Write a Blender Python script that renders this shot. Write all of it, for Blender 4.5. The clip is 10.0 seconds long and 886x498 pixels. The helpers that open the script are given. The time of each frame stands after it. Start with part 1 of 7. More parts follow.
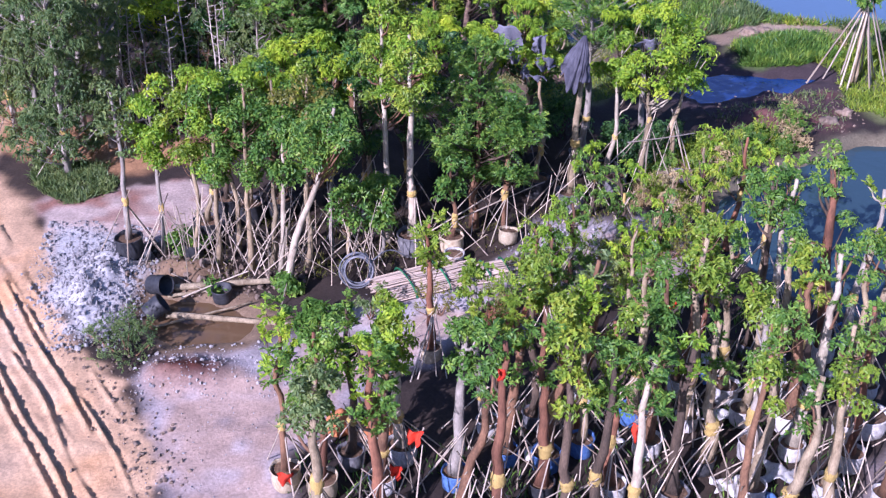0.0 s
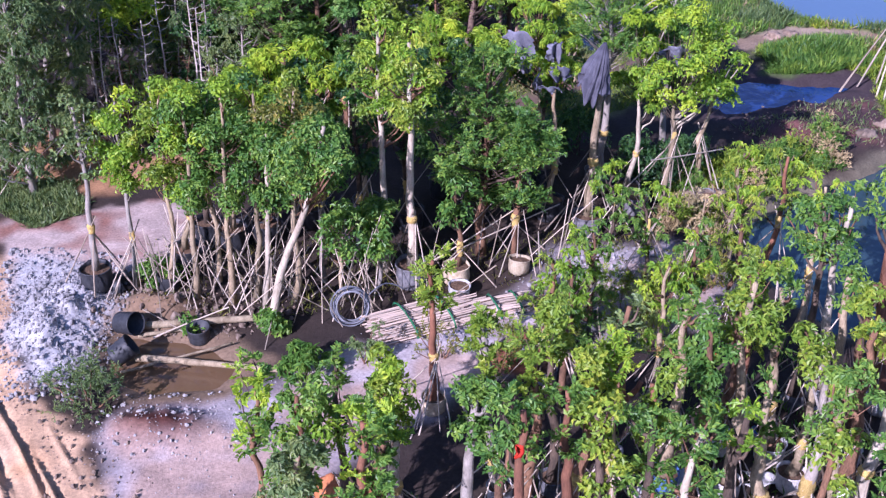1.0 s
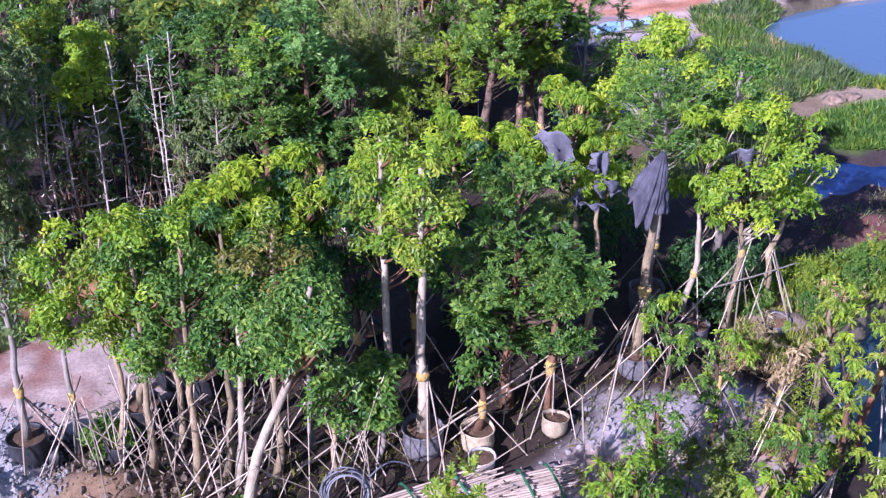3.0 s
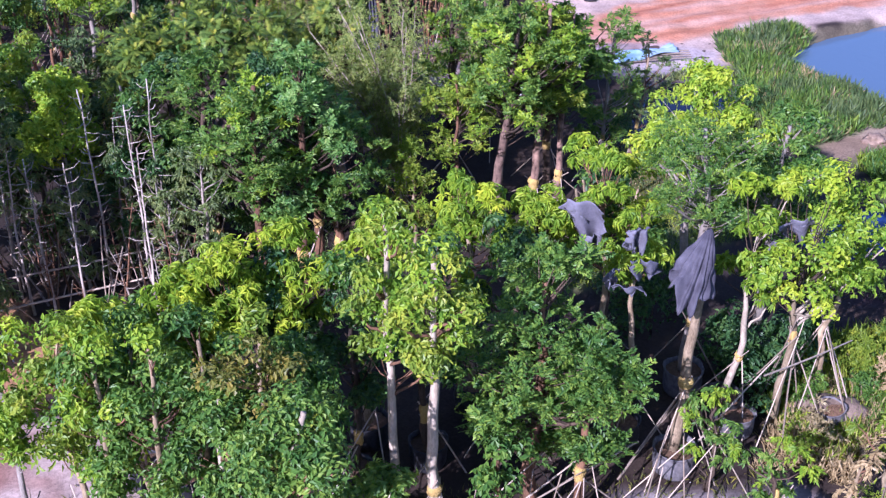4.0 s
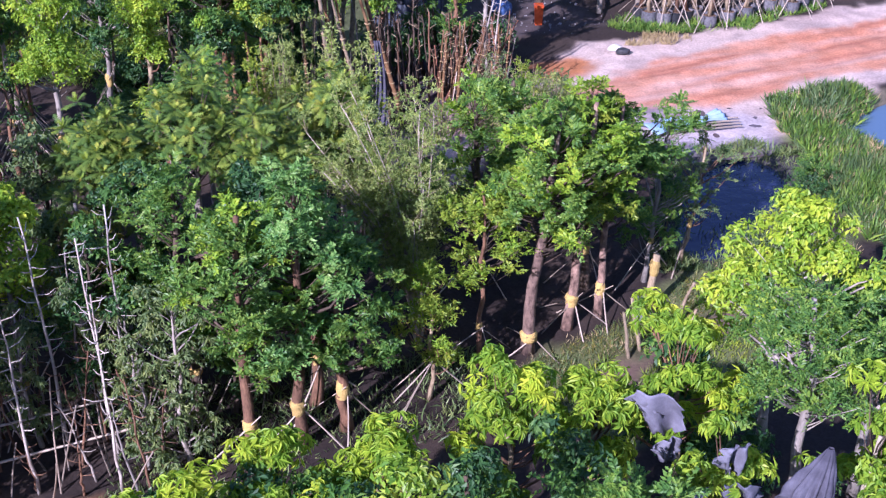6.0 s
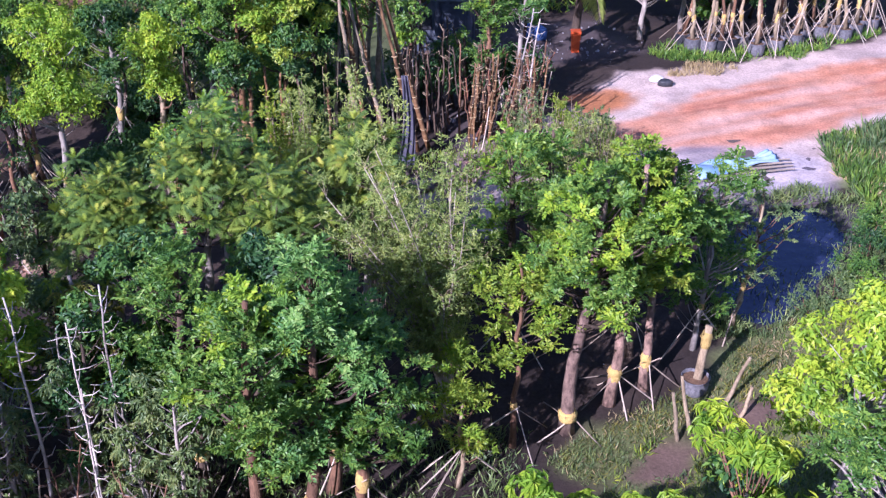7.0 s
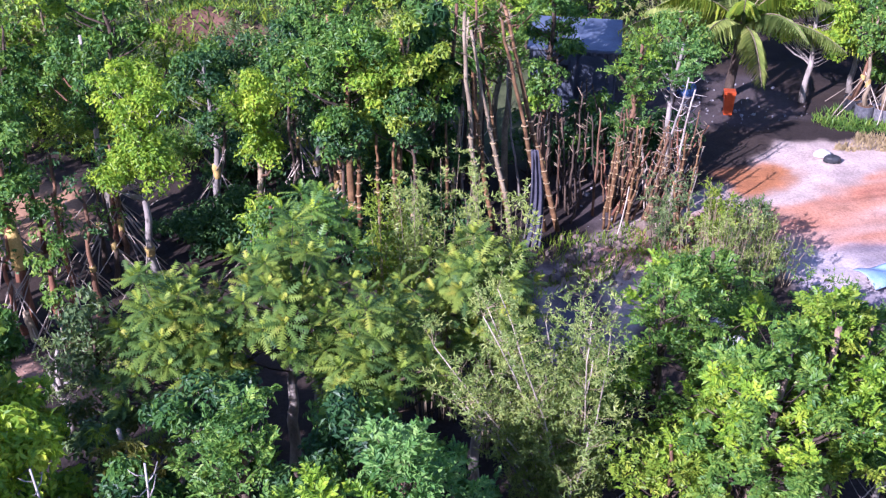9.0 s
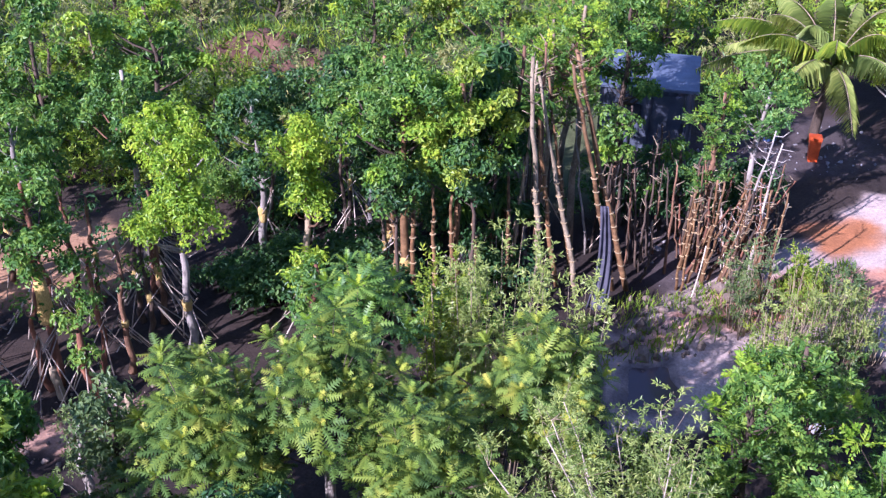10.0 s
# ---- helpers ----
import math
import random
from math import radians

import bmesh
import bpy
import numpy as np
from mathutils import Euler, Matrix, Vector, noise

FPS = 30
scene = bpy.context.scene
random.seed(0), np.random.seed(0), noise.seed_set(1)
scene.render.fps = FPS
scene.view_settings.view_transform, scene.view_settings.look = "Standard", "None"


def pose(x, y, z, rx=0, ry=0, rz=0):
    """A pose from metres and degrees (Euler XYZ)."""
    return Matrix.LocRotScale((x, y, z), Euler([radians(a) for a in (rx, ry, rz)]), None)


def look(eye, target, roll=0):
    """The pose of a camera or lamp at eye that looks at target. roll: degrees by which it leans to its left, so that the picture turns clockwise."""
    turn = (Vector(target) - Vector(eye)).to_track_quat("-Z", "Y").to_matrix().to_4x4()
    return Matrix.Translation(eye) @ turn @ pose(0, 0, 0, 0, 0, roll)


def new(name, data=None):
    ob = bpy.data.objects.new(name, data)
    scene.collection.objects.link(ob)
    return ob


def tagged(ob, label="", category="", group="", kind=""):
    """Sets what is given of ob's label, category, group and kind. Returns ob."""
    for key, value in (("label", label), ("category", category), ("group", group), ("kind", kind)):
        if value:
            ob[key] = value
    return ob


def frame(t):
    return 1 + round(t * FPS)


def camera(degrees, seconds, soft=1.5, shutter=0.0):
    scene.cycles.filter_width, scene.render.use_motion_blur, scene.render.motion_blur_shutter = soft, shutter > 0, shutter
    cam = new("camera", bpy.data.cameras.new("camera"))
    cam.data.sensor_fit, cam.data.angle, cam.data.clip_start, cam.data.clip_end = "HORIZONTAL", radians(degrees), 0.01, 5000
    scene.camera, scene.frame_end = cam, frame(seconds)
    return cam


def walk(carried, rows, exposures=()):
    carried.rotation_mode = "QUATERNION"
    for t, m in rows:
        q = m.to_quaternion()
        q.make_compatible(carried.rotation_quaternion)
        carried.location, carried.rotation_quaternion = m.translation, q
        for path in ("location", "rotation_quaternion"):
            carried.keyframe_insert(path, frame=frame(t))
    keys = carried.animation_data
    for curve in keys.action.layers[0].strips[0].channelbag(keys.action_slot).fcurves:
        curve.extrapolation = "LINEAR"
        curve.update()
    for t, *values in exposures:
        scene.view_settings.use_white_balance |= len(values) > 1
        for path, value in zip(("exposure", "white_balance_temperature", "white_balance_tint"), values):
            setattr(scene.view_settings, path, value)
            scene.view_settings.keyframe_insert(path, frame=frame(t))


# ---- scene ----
cam = camera(41.2, 10.0, 1.35)
METRES, EYE, TILT, LEAN, TURN = 30.0, 16.95, -1.6, 0.0, 0.0
ROWS = [
    (0.0, 0.0, 0.0, 0.0, 0.04, -28.76, -0.08),
    (0.5, -0.003, 0.0569, -0.0313, 0.03, -28.78, -0.05),
    (1.0, -0.0037, 0.1132, -0.0307, 0.01, -28.82, -0.09),
    (1.5, -0.0056, 0.1677, -0.0292, 0.01, -28.9, -0.1),
    (2.0, -0.0092, 0.2253, -0.0317, -0.01, -28.88, -0.13),
    (2.5, -0.0132, 0.2799, -0.0293, -0.03, -28.94, -0.16),
    (4.0, -0.0254, 0.4543, -0.0301, -0.05, -29.07, -0.13),
    (4.5, -0.0302, 0.5051, -0.0308, -0.07, -29.09, -0.17),
    (5.0, -0.0342, 0.5569, -0.029, -0.07, -29.14, -0.19),
    (5.5, -0.0377, 0.6023, -0.0265, -0.08, -29.14, -0.23),
    (7.0, -0.047, 0.7409, -0.0182, 1.44, -29.27, -0.27),
    (7.5, -0.0501, 0.7801, -0.0172, 2.77, -29.35, -0.32),
    (8.0, -0.0549, 0.8239, -0.0162, 4.52, -29.42, -0.45),
    (8.5, -0.0597, 0.8611, -0.0149, 6.14, -29.46, -0.55),
    (9.0, -0.0655, 0.9024, -0.0124, 7.92, -29.56, -0.65),
    (9.5, -0.0718, 0.9418, -0.0094, 9.57, -29.61, -0.76),
    (10.0, -0.0799, 0.9873, -0.0082, 11.23, -29.61, -0.86),
]
walk(cam, [(t, pose(0, 0, EYE, TILT, LEAN, TURN) @ pose(METRES * x, METRES * y, METRES * z, 90 + pitch, roll, yaw)) for t, x, y, z, yaw, pitch, roll in ROWS],
     exposures=((0.0, 0.82, 5300.0, 42.0), (5.0, 0.93, 5300.0, 42.0), (8.0, 1.05, 5300.0, 42.0), (10.0, 1.2, 5300.0, 42.0)))

# ---------------------------------------------------------------- world, sun
SUN_EL, SUN_DIR = 31.0, (0.55, 0.835)          # the light travels ahead and to +x
world = bpy.data.worlds.new("sky")
scene.world = world
world.use_nodes = True
wn = world.node_tree.nodes
sky = wn.new("ShaderNodeTexSky")
sky.sky_type, sky.sun_disc = "NISHITA", False
sky.sun_elevation, sky.sun_rotation = radians(SUN_EL), math.atan2(-SUN_DIR[0], -SUN_DIR[1])
sky.air_density, sky.dust_density, sky.ozone_density = 1.0, 0.4, 3.0
world.node_tree.links.new(sky.outputs[0], wn["Background"].inputs[0])
wn["Background"].inputs[1].default_value = 0.10
sun = new("sun", bpy.data.lights.new("sun", "SUN"))
sun.data.energy, sun.data.angle, sun.data.color = 5.0, radians(0.55), (1.0, 0.95, 0.87)
sun.matrix_world = look((-SUN_DIR[0] * 30, -SUN_DIR[1] * 30, 30 * math.tan(radians(SUN_EL))), (0, 0, 0))


# ---------------------------------------------------------------- materials
def mat(name):
    m = bpy.data.materials.new(name)
    m.use_nodes = True
    m.node_tree.nodes.clear()
    out = m.node_tree.nodes.new("ShaderNodeOutputMaterial")
    return m, m.node_tree.nodes, m.node_tree.links, out


def node(nodes, kind, operation=None, **values):
    n = nodes.new(kind)
    if operation:
        n.operation = operation
    for key, v in values.items():
        n.inputs[key].default_value = v
    return n


def ramp(nodes, stops):
    r = nodes.new("ShaderNodeValToRGB")
    els = r.color_ramp.elements
    while len(els) < len(stops):
        els.new(0.5)
    for e, (p, c) in zip(els, stops):
        e.position, e.color = p, (*c, 1)
    return r


def mixrgb(nodes, links, fac, a, b, blend="MIX"):
    m = nodes.new("ShaderNodeMix")
    m.data_type, m.blend_type = "RGBA", blend
    for socket, v in ((m.inputs[0], fac), (m.inputs[6], a), (m.inputs[7], b)):
        if isinstance(v, (int, float)):
            socket.default_value = v
        elif isinstance(v, tuple):
            socket.default_value = (*v, 1) if len(v) == 3 else v
        else:
            links.new(v, socket)
    return m.outputs[2]


def solid(name, dark, light, rough=0.7, scale=6.0, fine=60.0, bump=0.3, metal=0.0, stretch=(1, 1, 1), spec=0.3):
    """Two-scale mottled surface in object space."""
    m, n, l, out = mat(name)
    tc = n.new("ShaderNodeTexCoord")
    mp = n.new("ShaderNodeMapping")
    mp.inputs["Scale"].default_value = stretch
    l.new(tc.outputs["Object"], mp.inputs[0])
    a = node(n, "ShaderNodeTexNoise", Scale=scale, Detail=5.0, Roughness=0.6)
    b = node(n, "ShaderNodeTexNoise", Scale=fine, Detail=3.0)
    l.new(mp.outputs[0], a.inputs["Vector"]), l.new(mp.outputs[0], b.inputs["Vector"])
    r = ramp(n, [(0.32, dark), (0.68, light)])
    l.new(a.outputs[0], r.inputs[0])
    info = n.new("ShaderNodeObjectInfo")
    rr = ramp(n, [(0.0, (0.72, 0.72, 0.72)), (1.0, (1.15, 1.1, 1.05))])
    l.new(info.outputs["Random"], rr.inputs[0])
    c = mixrgb(n, l, 1.0, r.outputs[0], rr.outputs[0], "MULTIPLY")
    g = ramp(n, [(0.3, (0.62, 0.62, 0.62)), (0.7, (1.15, 1.15, 1.15))])
    l.new(b.outputs[0], g.inputs[0])
    c = mixrgb(n, l, 0.6, c, g.outputs[0], "MULTIPLY")
    p = node(n, "ShaderNodeBsdfPrincipled", Roughness=rough, Metallic=metal)
    p.inputs["Specular IOR Level"].default_value = spec
    l.new(c, p.inputs["Base Color"])
    bp = node(n, "ShaderNodeBump", Strength=bump, Distance=0.02)
    l.new(b.outputs[0], bp.inputs["Height"]), l.new(bp.outputs[0], p.inputs["Normal"])
    l.new(p.outputs[0], out.inputs[0])
    return m


def leafmat(name, stops, trans=0.35, rough=0.45, gloss=0.34):
    """Leaves: each leaf its own tone, clumps drifting in tone, light passing through."""
    m, n, l, out = mat(name)
    geo, tc = n.new("ShaderNodeNewGeometry"), n.new("ShaderNodeTexCoord")
    no = node(n, "ShaderNodeTexNoise", Scale=2.3, Detail=2.0)
    l.new(tc.outputs["Object"], no.inputs["Vector"])
    ad = node(n, "ShaderNodeMath", operation="MULTIPLY_ADD")
    ad.inputs[1].default_value, ad.inputs[2].default_value = 0.5, -0.22
    l.new(geo.outputs["Random Per Island"], ad.inputs[0])
    ad2 = node(n, "ShaderNodeMath", operation="MULTIPLY_ADD")
    ad2.inputs[1].default_value = 1.1
    l.new(no.outputs[0], ad2.inputs[0]), l.new(ad.outputs[0], ad2.inputs[2])
    r = ramp(n, [(q, (c0 * 1.04, c1 * 0.95, c2 + 0.015)) for q, (c0, c1, c2) in stops])
    l.new(ad2.outputs[0], r.inputs[0])
    info = n.new("ShaderNodeObjectInfo")
    rr = ramp(n, [(0.0, (0.8, 0.86, 0.8)), (1.0, (1.2, 1.1, 1.0))])
    l.new(info.outputs["Random"], rr.inputs[0])
    c = mixrgb(n, l, 1.0, r.outputs[0], rr.outputs[0], "MULTIPLY")
    p = node(n, "ShaderNodeBsdfPrincipled", Roughness=rough)
    p.inputs["Specular IOR Level"].default_value = gloss
    t = n.new("ShaderNodeBsdfTranslucent")
    warm = mixrgb(n, l, 1.0, c, (1.25, 1.2, 0.5), "MULTIPLY")
    l.new(c, p.inputs["Base Color"]), l.new(warm, t.inputs[0])
    mx = n.new("ShaderNodeMixShader")
    mx.inputs[0].default_value = trans
    l.new(p.outputs[0], mx.inputs[1]), l.new(t.outputs[0], mx.inputs[2]), l.new(mx.outputs[0], out.inputs[0])
    return m


LEAF = {
    "lime": leafmat("leaf_lime", [(0.2, (0.20, 0.36, 0.012)), (0.55, (0.36, 0.55, 0.018)), (0.9, (0.52, 0.64, 0.04))], 0.42),
    "bright": leafmat("leaf_bright", [(0.2, (0.105, 0.25, 0.012)), (0.55, (0.22, 0.41, 0.016)), (0.9, (0.40, 0.56, 0.03))], 0.4),
    "mid": leafmat("leaf_mid", [(0.2, (0.040, 0.13, 0.018)), (0.6, (0.085, 0.215, 0.022)), (0.95, (0.22, 0.38, 0.04))]),
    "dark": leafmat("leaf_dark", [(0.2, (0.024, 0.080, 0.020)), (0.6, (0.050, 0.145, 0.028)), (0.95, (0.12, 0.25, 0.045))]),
    "teal": leafmat("leaf_bluish", [(0.2, (0.050, 0.165, 0.030)), (0.6, (0.11, 0.28, 0.045)), (0.95, (0.27, 0.48, 0.12))]),
    "mint": leafmat("leaf_mint", [(0.2, (0.11, 0.28, 0.045)), (0.6, (0.20, 0.40, 0.075)), (0.95, (0.36, 0.55, 0.14))]),
    "olive": leafmat("leaf_olive", [(0.2, (0.08, 0.115, 0.014)), (0.6, (0.17, 0.205, 0.022)), (0.95, (0.30, 0.28, 0.04))]),
    "fresh": leafmat("leaf_fresh", [(0.2, (0.052, 0.155, 0.016)), (0.6, (0.112, 0.255, 0.026)), (0.95, (0.26, 0.42, 0.05))]),
    "grey": leafmat("leaf_greygreen", [(0.2, (0.07, 0.14, 0.042)), (0.6, (0.14, 0.235, 0.068)), (0.95, (0.25, 0.34, 0.10))]),
    "yellow": leafmat("leaf_yellowgreen", [(0.2, (0.10, 0.205, 0.010)), (0.6, (0.20, 0.335, 0.018)), (0.95, (0.37, 0.46, 0.035))]),
    "rosette": leafmat("leaf_rosette", [(0.2, (0.036, 0.094, 0.011)), (0.55, (0.084, 0.172, 0.015)), (0.85, (0.175, 0.27, 0.022)), (1.0, (0.28, 0.335, 0.035))], 0.22, 0.55, 0.16),
    "golden": leafmat("leaf_golden", [(0.2, (0.14, 0.27, 0.02)), (0.6, (0.24, 0.36, 0.03)), (0.95, (0.39, 0.42, 0.05))], 0.3, 0.5, 0.2),
    "sage": leafmat("leaf_sage", [(0.2, (0.15, 0.235, 0.045)), (0.6, (0.25, 0.36, 0.075)), (0.95, (0.40, 0.50, 0.14))], 0.35),
    "pale": leafmat("leaf_pale", [(0.2, (0.17, 0.22, 0.06)), (0.6, (0.27, 0.33, 0.10)), (0.95, (0.42, 0.47, 0.19))]),
    "straw": leafmat("leaf_straw", [(0.2, (0.24, 0.21, 0.09)), (0.6, (0.38, 0.33, 0.16)), (0.95, (0.52, 0.46, 0.24))], 0.2),
}
# brighter tone for each leaf: young shoots, and sunlight painted on crown tops
YOUNG_LIT = {"bright": "lime", "mid": "fresh", "dark": "mid", "teal": "mint", "olive": "yellow", "fresh": "bright", "yellow": "bright", "rosette": "golden"}
BARK = {
    "pale": solid("bark_pale", (0.17, 0.128, 0.075), (0.45, 0.365, 0.235), 0.85, 5, 40, 0.5, stretch=(1, 1, 0.4)),
    "white": solid("bark_white", (0.25, 0.215, 0.155), (0.60, 0.53, 0.41), 0.85, 4, 35, 0.4, stretch=(1, 1, 0.4)),
    "bleached": solid("bark_bleached", (0.26, 0.22, 0.18), (0.66, 0.61, 0.53), 0.85, 4, 35, 0.4, stretch=(1, 1, 0.4)),
    "grey": solid("bark_grey", (0.20, 0.18, 0.15), (0.42, 0.38, 0.33), 0.88, 6, 45, 0.6, stretch=(1, 1, 0.4)),
    "brown": solid("bark_brown", (0.09, 0.05, 0.03), (0.27, 0.15, 0.085), 0.9, 5, 40, 0.7, stretch=(1, 1, 0.35)),
    "red": solid("bark_red", (0.11, 0.05, 0.03), (0.31, 0.14, 0.08), 0.85, 4, 35, 0.6, stretch=(1, 1, 0.35)),
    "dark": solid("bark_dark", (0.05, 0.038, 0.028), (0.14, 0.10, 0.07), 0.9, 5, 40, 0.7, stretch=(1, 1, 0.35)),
    "mottled": solid("bark_mottled", (0.045, 0.028, 0.024), (0.40, 0.27, 0.20), 0.85, 7, 45, 0.7, stretch=(1, 1, 0.5)),
    "cane": solid("bark_cane", (0.075, 0.036, 0.016), (0.31, 0.18, 0.08), 0.6, 3, 30, 0.35, stretch=(1, 1, 1.5)),
}
BAMBOO = solid("bamboo_pole", (0.38, 0.31, 0.24), (0.66, 0.58, 0.46), 0.6, 3, 50, 0.2, stretch=(1, 1, 0.3))
BAMBOO_FRESH = solid("bamboo_fresh_cut", (0.44, 0.34, 0.27), (0.72, 0.60, 0.49), 0.55, 3, 50, 0.2, stretch=(1, 1, 0.3))
BAMBOO_OLD = solid("bamboo_weathered", (0.20, 0.16, 0.12), (0.40, 0.34, 0.26), 0.7, 3, 50, 0.25, stretch=(1, 1, 0.3))
BURLAP = solid("burlap_yellow", (0.44, 0.30, 0.08), (0.72, 0.53, 0.19), 0.9, 8, 90, 0.6)
ROPE = solid("rope_straw", (0.36, 0.26, 0.13), (0.60, 0.46, 0.25), 0.9, 8, 90, 0.6)
BAG_WHITE = solid("woven_bag_white", (0.40, 0.39, 0.38), (0.70, 0.69, 0.67), 0.7, 5, 70, 0.35)
BAG_GREY = solid("woven_bag_grey", (0.09, 0.09, 0.10), (0.22, 0.22, 0.23), 0.75, 5, 70, 0.35)
BAG_BLACK = solid("plastic_black", (0.018, 0.02, 0.024), (0.055, 0.058, 0.065), 0.5, 5, 70, 0.2)
BAG_BLUE = solid("bag_blue", (0.05, 0.11, 0.30), (0.12, 0.24, 0.50), 0.6, 5, 60, 0.2)
BAG_TAN = solid("bag_tan", (0.34, 0.27, 0.17), (0.58, 0.50, 0.36), 0.8, 5, 60, 0.3)
SOIL = solid("pot_soil", (0.10, 0.06, 0.035), (0.24, 0.15, 0.09), 0.95, 6, 40, 0.9)
CLAY = solid("clay_red", (0.33, 0.11, 0.04), (0.56, 0.22, 0.09), 0.95, 5, 40, 0.9)
STONE = solid("rubble_stone", (0.22, 0.21, 0.21), (0.50, 0.48, 0.47), 0.9, 4, 25, 0.6)
SHADE = solid("shade_cloth", (0.10, 0.105, 0.135), (0.20, 0.205, 0.26), 0.85, 3, 120, 0.2)
SHADE_DARK = solid("shade_cloth_dark", (0.055, 0.055, 0.075), (0.13, 0.13, 0.165), 0.85, 3, 120, 0.2)
REDCLOTH = solid("red_cloth", (0.42, 0.02, 0.008), (0.65, 0.05, 0.015), 0.8, 6, 60, 0.2)
GREENROPE = solid("green_netting", (0.015, 0.12, 0.05), (0.03, 0.22, 0.10), 0.7, 8, 80, 0.4)
HOSE = solid("hose_grey", (0.11, 0.12, 0.14), (0.25, 0.265, 0.30), 0.45, 5, 50, 0.1)
BINRED = solid("bin_orange_red", (0.58, 0.08, 0.015), (0.74, 0.13, 0.03), 0.45, 3, 60, 0.1)
BLUETARP = solid("blue_sheet", (0.16, 0.34, 0.55), (0.42, 0.58, 0.74), 0.5, 1.5, 40, 0.3)
CABIN = solid("cabin_metal", (0.06, 0.075, 0.10), (0.11, 0.13, 0.17), 0.5, 2, 40, 0.1, metal=0.3)
ROOF = solid("cabin_roof", (0.07, 0.095, 0.14), (0.13, 0.165, 0.22), 0.5, 1.5, 30, 0.1)
WOODCUT = solid("cut_wood", (0.50, 0.38, 0.22), (0.72, 0.58, 0.38), 0.8, 8, 60, 0.3)
MUDROCK = solid("mud_lumps", (0.14, 0.10, 0.075), (0.32, 0.25, 0.19), 0.95, 4, 25, 0.9)


# ---------------------------------------------------------------- geometry helpers
rng = np.random.default_rng(7)


def unit(v):
    v = np.asarray(v, float)
    return v / np.maximum(np.linalg.norm(v, axis=-1, keepdims=True), 1e-9)


def mesh(name, verts, faces, material, smooth=False):
    me = bpy.data.meshes.new(name)
    me.from_pydata(np.asarray(verts).tolist() if not isinstance(verts, list) else verts, [],
                   faces.tolist() if isinstance(faces, np.ndarray) else faces)
    if smooth:
        me.shade_smooth()
    me.materials.append(material)
    me.update()
    return me


def piece(name, me, parent=None, label="", m=None, kind=""):
    ob = new(name, me)
    if parent is not None:
        ob.parent = parent
    if m is not None:
        ob.matrix_basis = m
    return tagged(ob, label, kind=kind)


def tube(pts, radii, sides=7, lump=0.0, r=None):
    """A tapered limb swept along points: verts and faces with closed ends."""
    pts, radii = np.asarray(pts, float), np.asarray(radii, float)
    d = unit(np.gradient(pts, axis=0))
    ref = np.where(np.abs(d[:, 2:3]) > 0.9, np.array([[1.0, 0, 0]]), np.array([[0, 0, 1.0]]))
    u = unit(np.cross(d, ref))
    for i in range(1, len(u)):
        w = u[i - 1] - d[i] * np.dot(u[i - 1], d[i])
        u[i] = unit(w)
    v = np.cross(d, u)
    a = np.linspace(0, 2 * np.pi, sides, endpoint=False)
    rad = radii[:, None] * (1 + (lump * (r or rng).normal(size=(len(pts), sides)) if lump else 0))
    V = pts[:, None] + rad[..., None] * (u[:, None] * np.cos(a)[None, :, None] + v[:, None] * np.sin(a)[None, :, None])
    F = [[i * sides + j, i * sides + (j + 1) % sides, (i + 1) * sides + (j + 1) % sides, (i + 1) * sides + j]
         for i in range(len(pts) - 1) for j in range(sides)]
    F += [list(range(sides))[::-1], [(len(pts) - 1) * sides + j for j in range(sides)]]
    return V.reshape(-1, 3), F


def joined(bits):
    V, F, n = [], [], 0
    for v, f in bits:
        V.append(np.asarray(v)), F.extend([[i + n for i in q] for q in f])
        n += len(v)
    return np.concatenate(V), F


def leaves(base, d, up, length, width, fold=0.18, droop=0.15):
    """One folded blade of two triangles for each row."""
    N = len(base)
    d = unit(d)
    s = unit(np.cross(d, up) + 1e-6)
    n = np.cross(s, d)
    L, W = np.reshape(length, (-1, 1)) * np.ones((N, 1)), np.reshape(width, (-1, 1)) * np.ones((N, 1))
    mid = base + d * L * 0.45
    V = np.stack([base, mid + s * W / 2 + n * W * fold, base + d * L - n * L * droop, mid - s * W / 2 + n * W * fold], 1)
    k = np.arange(N)[:, None] * 4
    F = np.concatenate([k + np.array([[0, 2, 1]]), k + np.array([[0, 3, 2]])])
    return V.reshape(-1, 3), F


def leafmesh(name, groups, material):
    V, F, n = [], [], 0
    for v, f in groups:
        V.append(v), F.append(f + n)
        n += len(v)
    return mesh(name, np.concatenate(V), np.concatenate(F), material)


def sphere_dirs(r, n):
    return unit(r.normal(size=(n, 3)))


# clumps of leaves, each kind by its habit
def clump_broad(r, c, rad, n, size):
    # leaves lie like shingles on small rounded puffs
    o = sphere_dirs(r, n)
    o[:, 2] = np.where(o[:, 2] < -0.35, -o[:, 2], o[:, 2])
    bump = 1 + 0.3 * np.sin(5 * o[:, :1] + c[0] * 9) * np.sin(5 * o[:, 1:2] + c[1] * 9)
    p = c + o * (1, 1, 0.85) * rad * bump * r.uniform(0.3, 1.0, (n, 1)) ** 0.45
    d = unit(np.cross(o, r.normal(size=(n, 3))) + o * r.uniform(-0.1, 0.8, (n, 1)) + (0, 0, -0.3))
    up = o + r.normal(size=(n, 3)) * 0.35 + (0, 0, 0.45)
    return leaves(p, d, up, size * r.uniform(0.7, 1.3, n), size * 0.52 * r.uniform(0.8, 1.2, n))


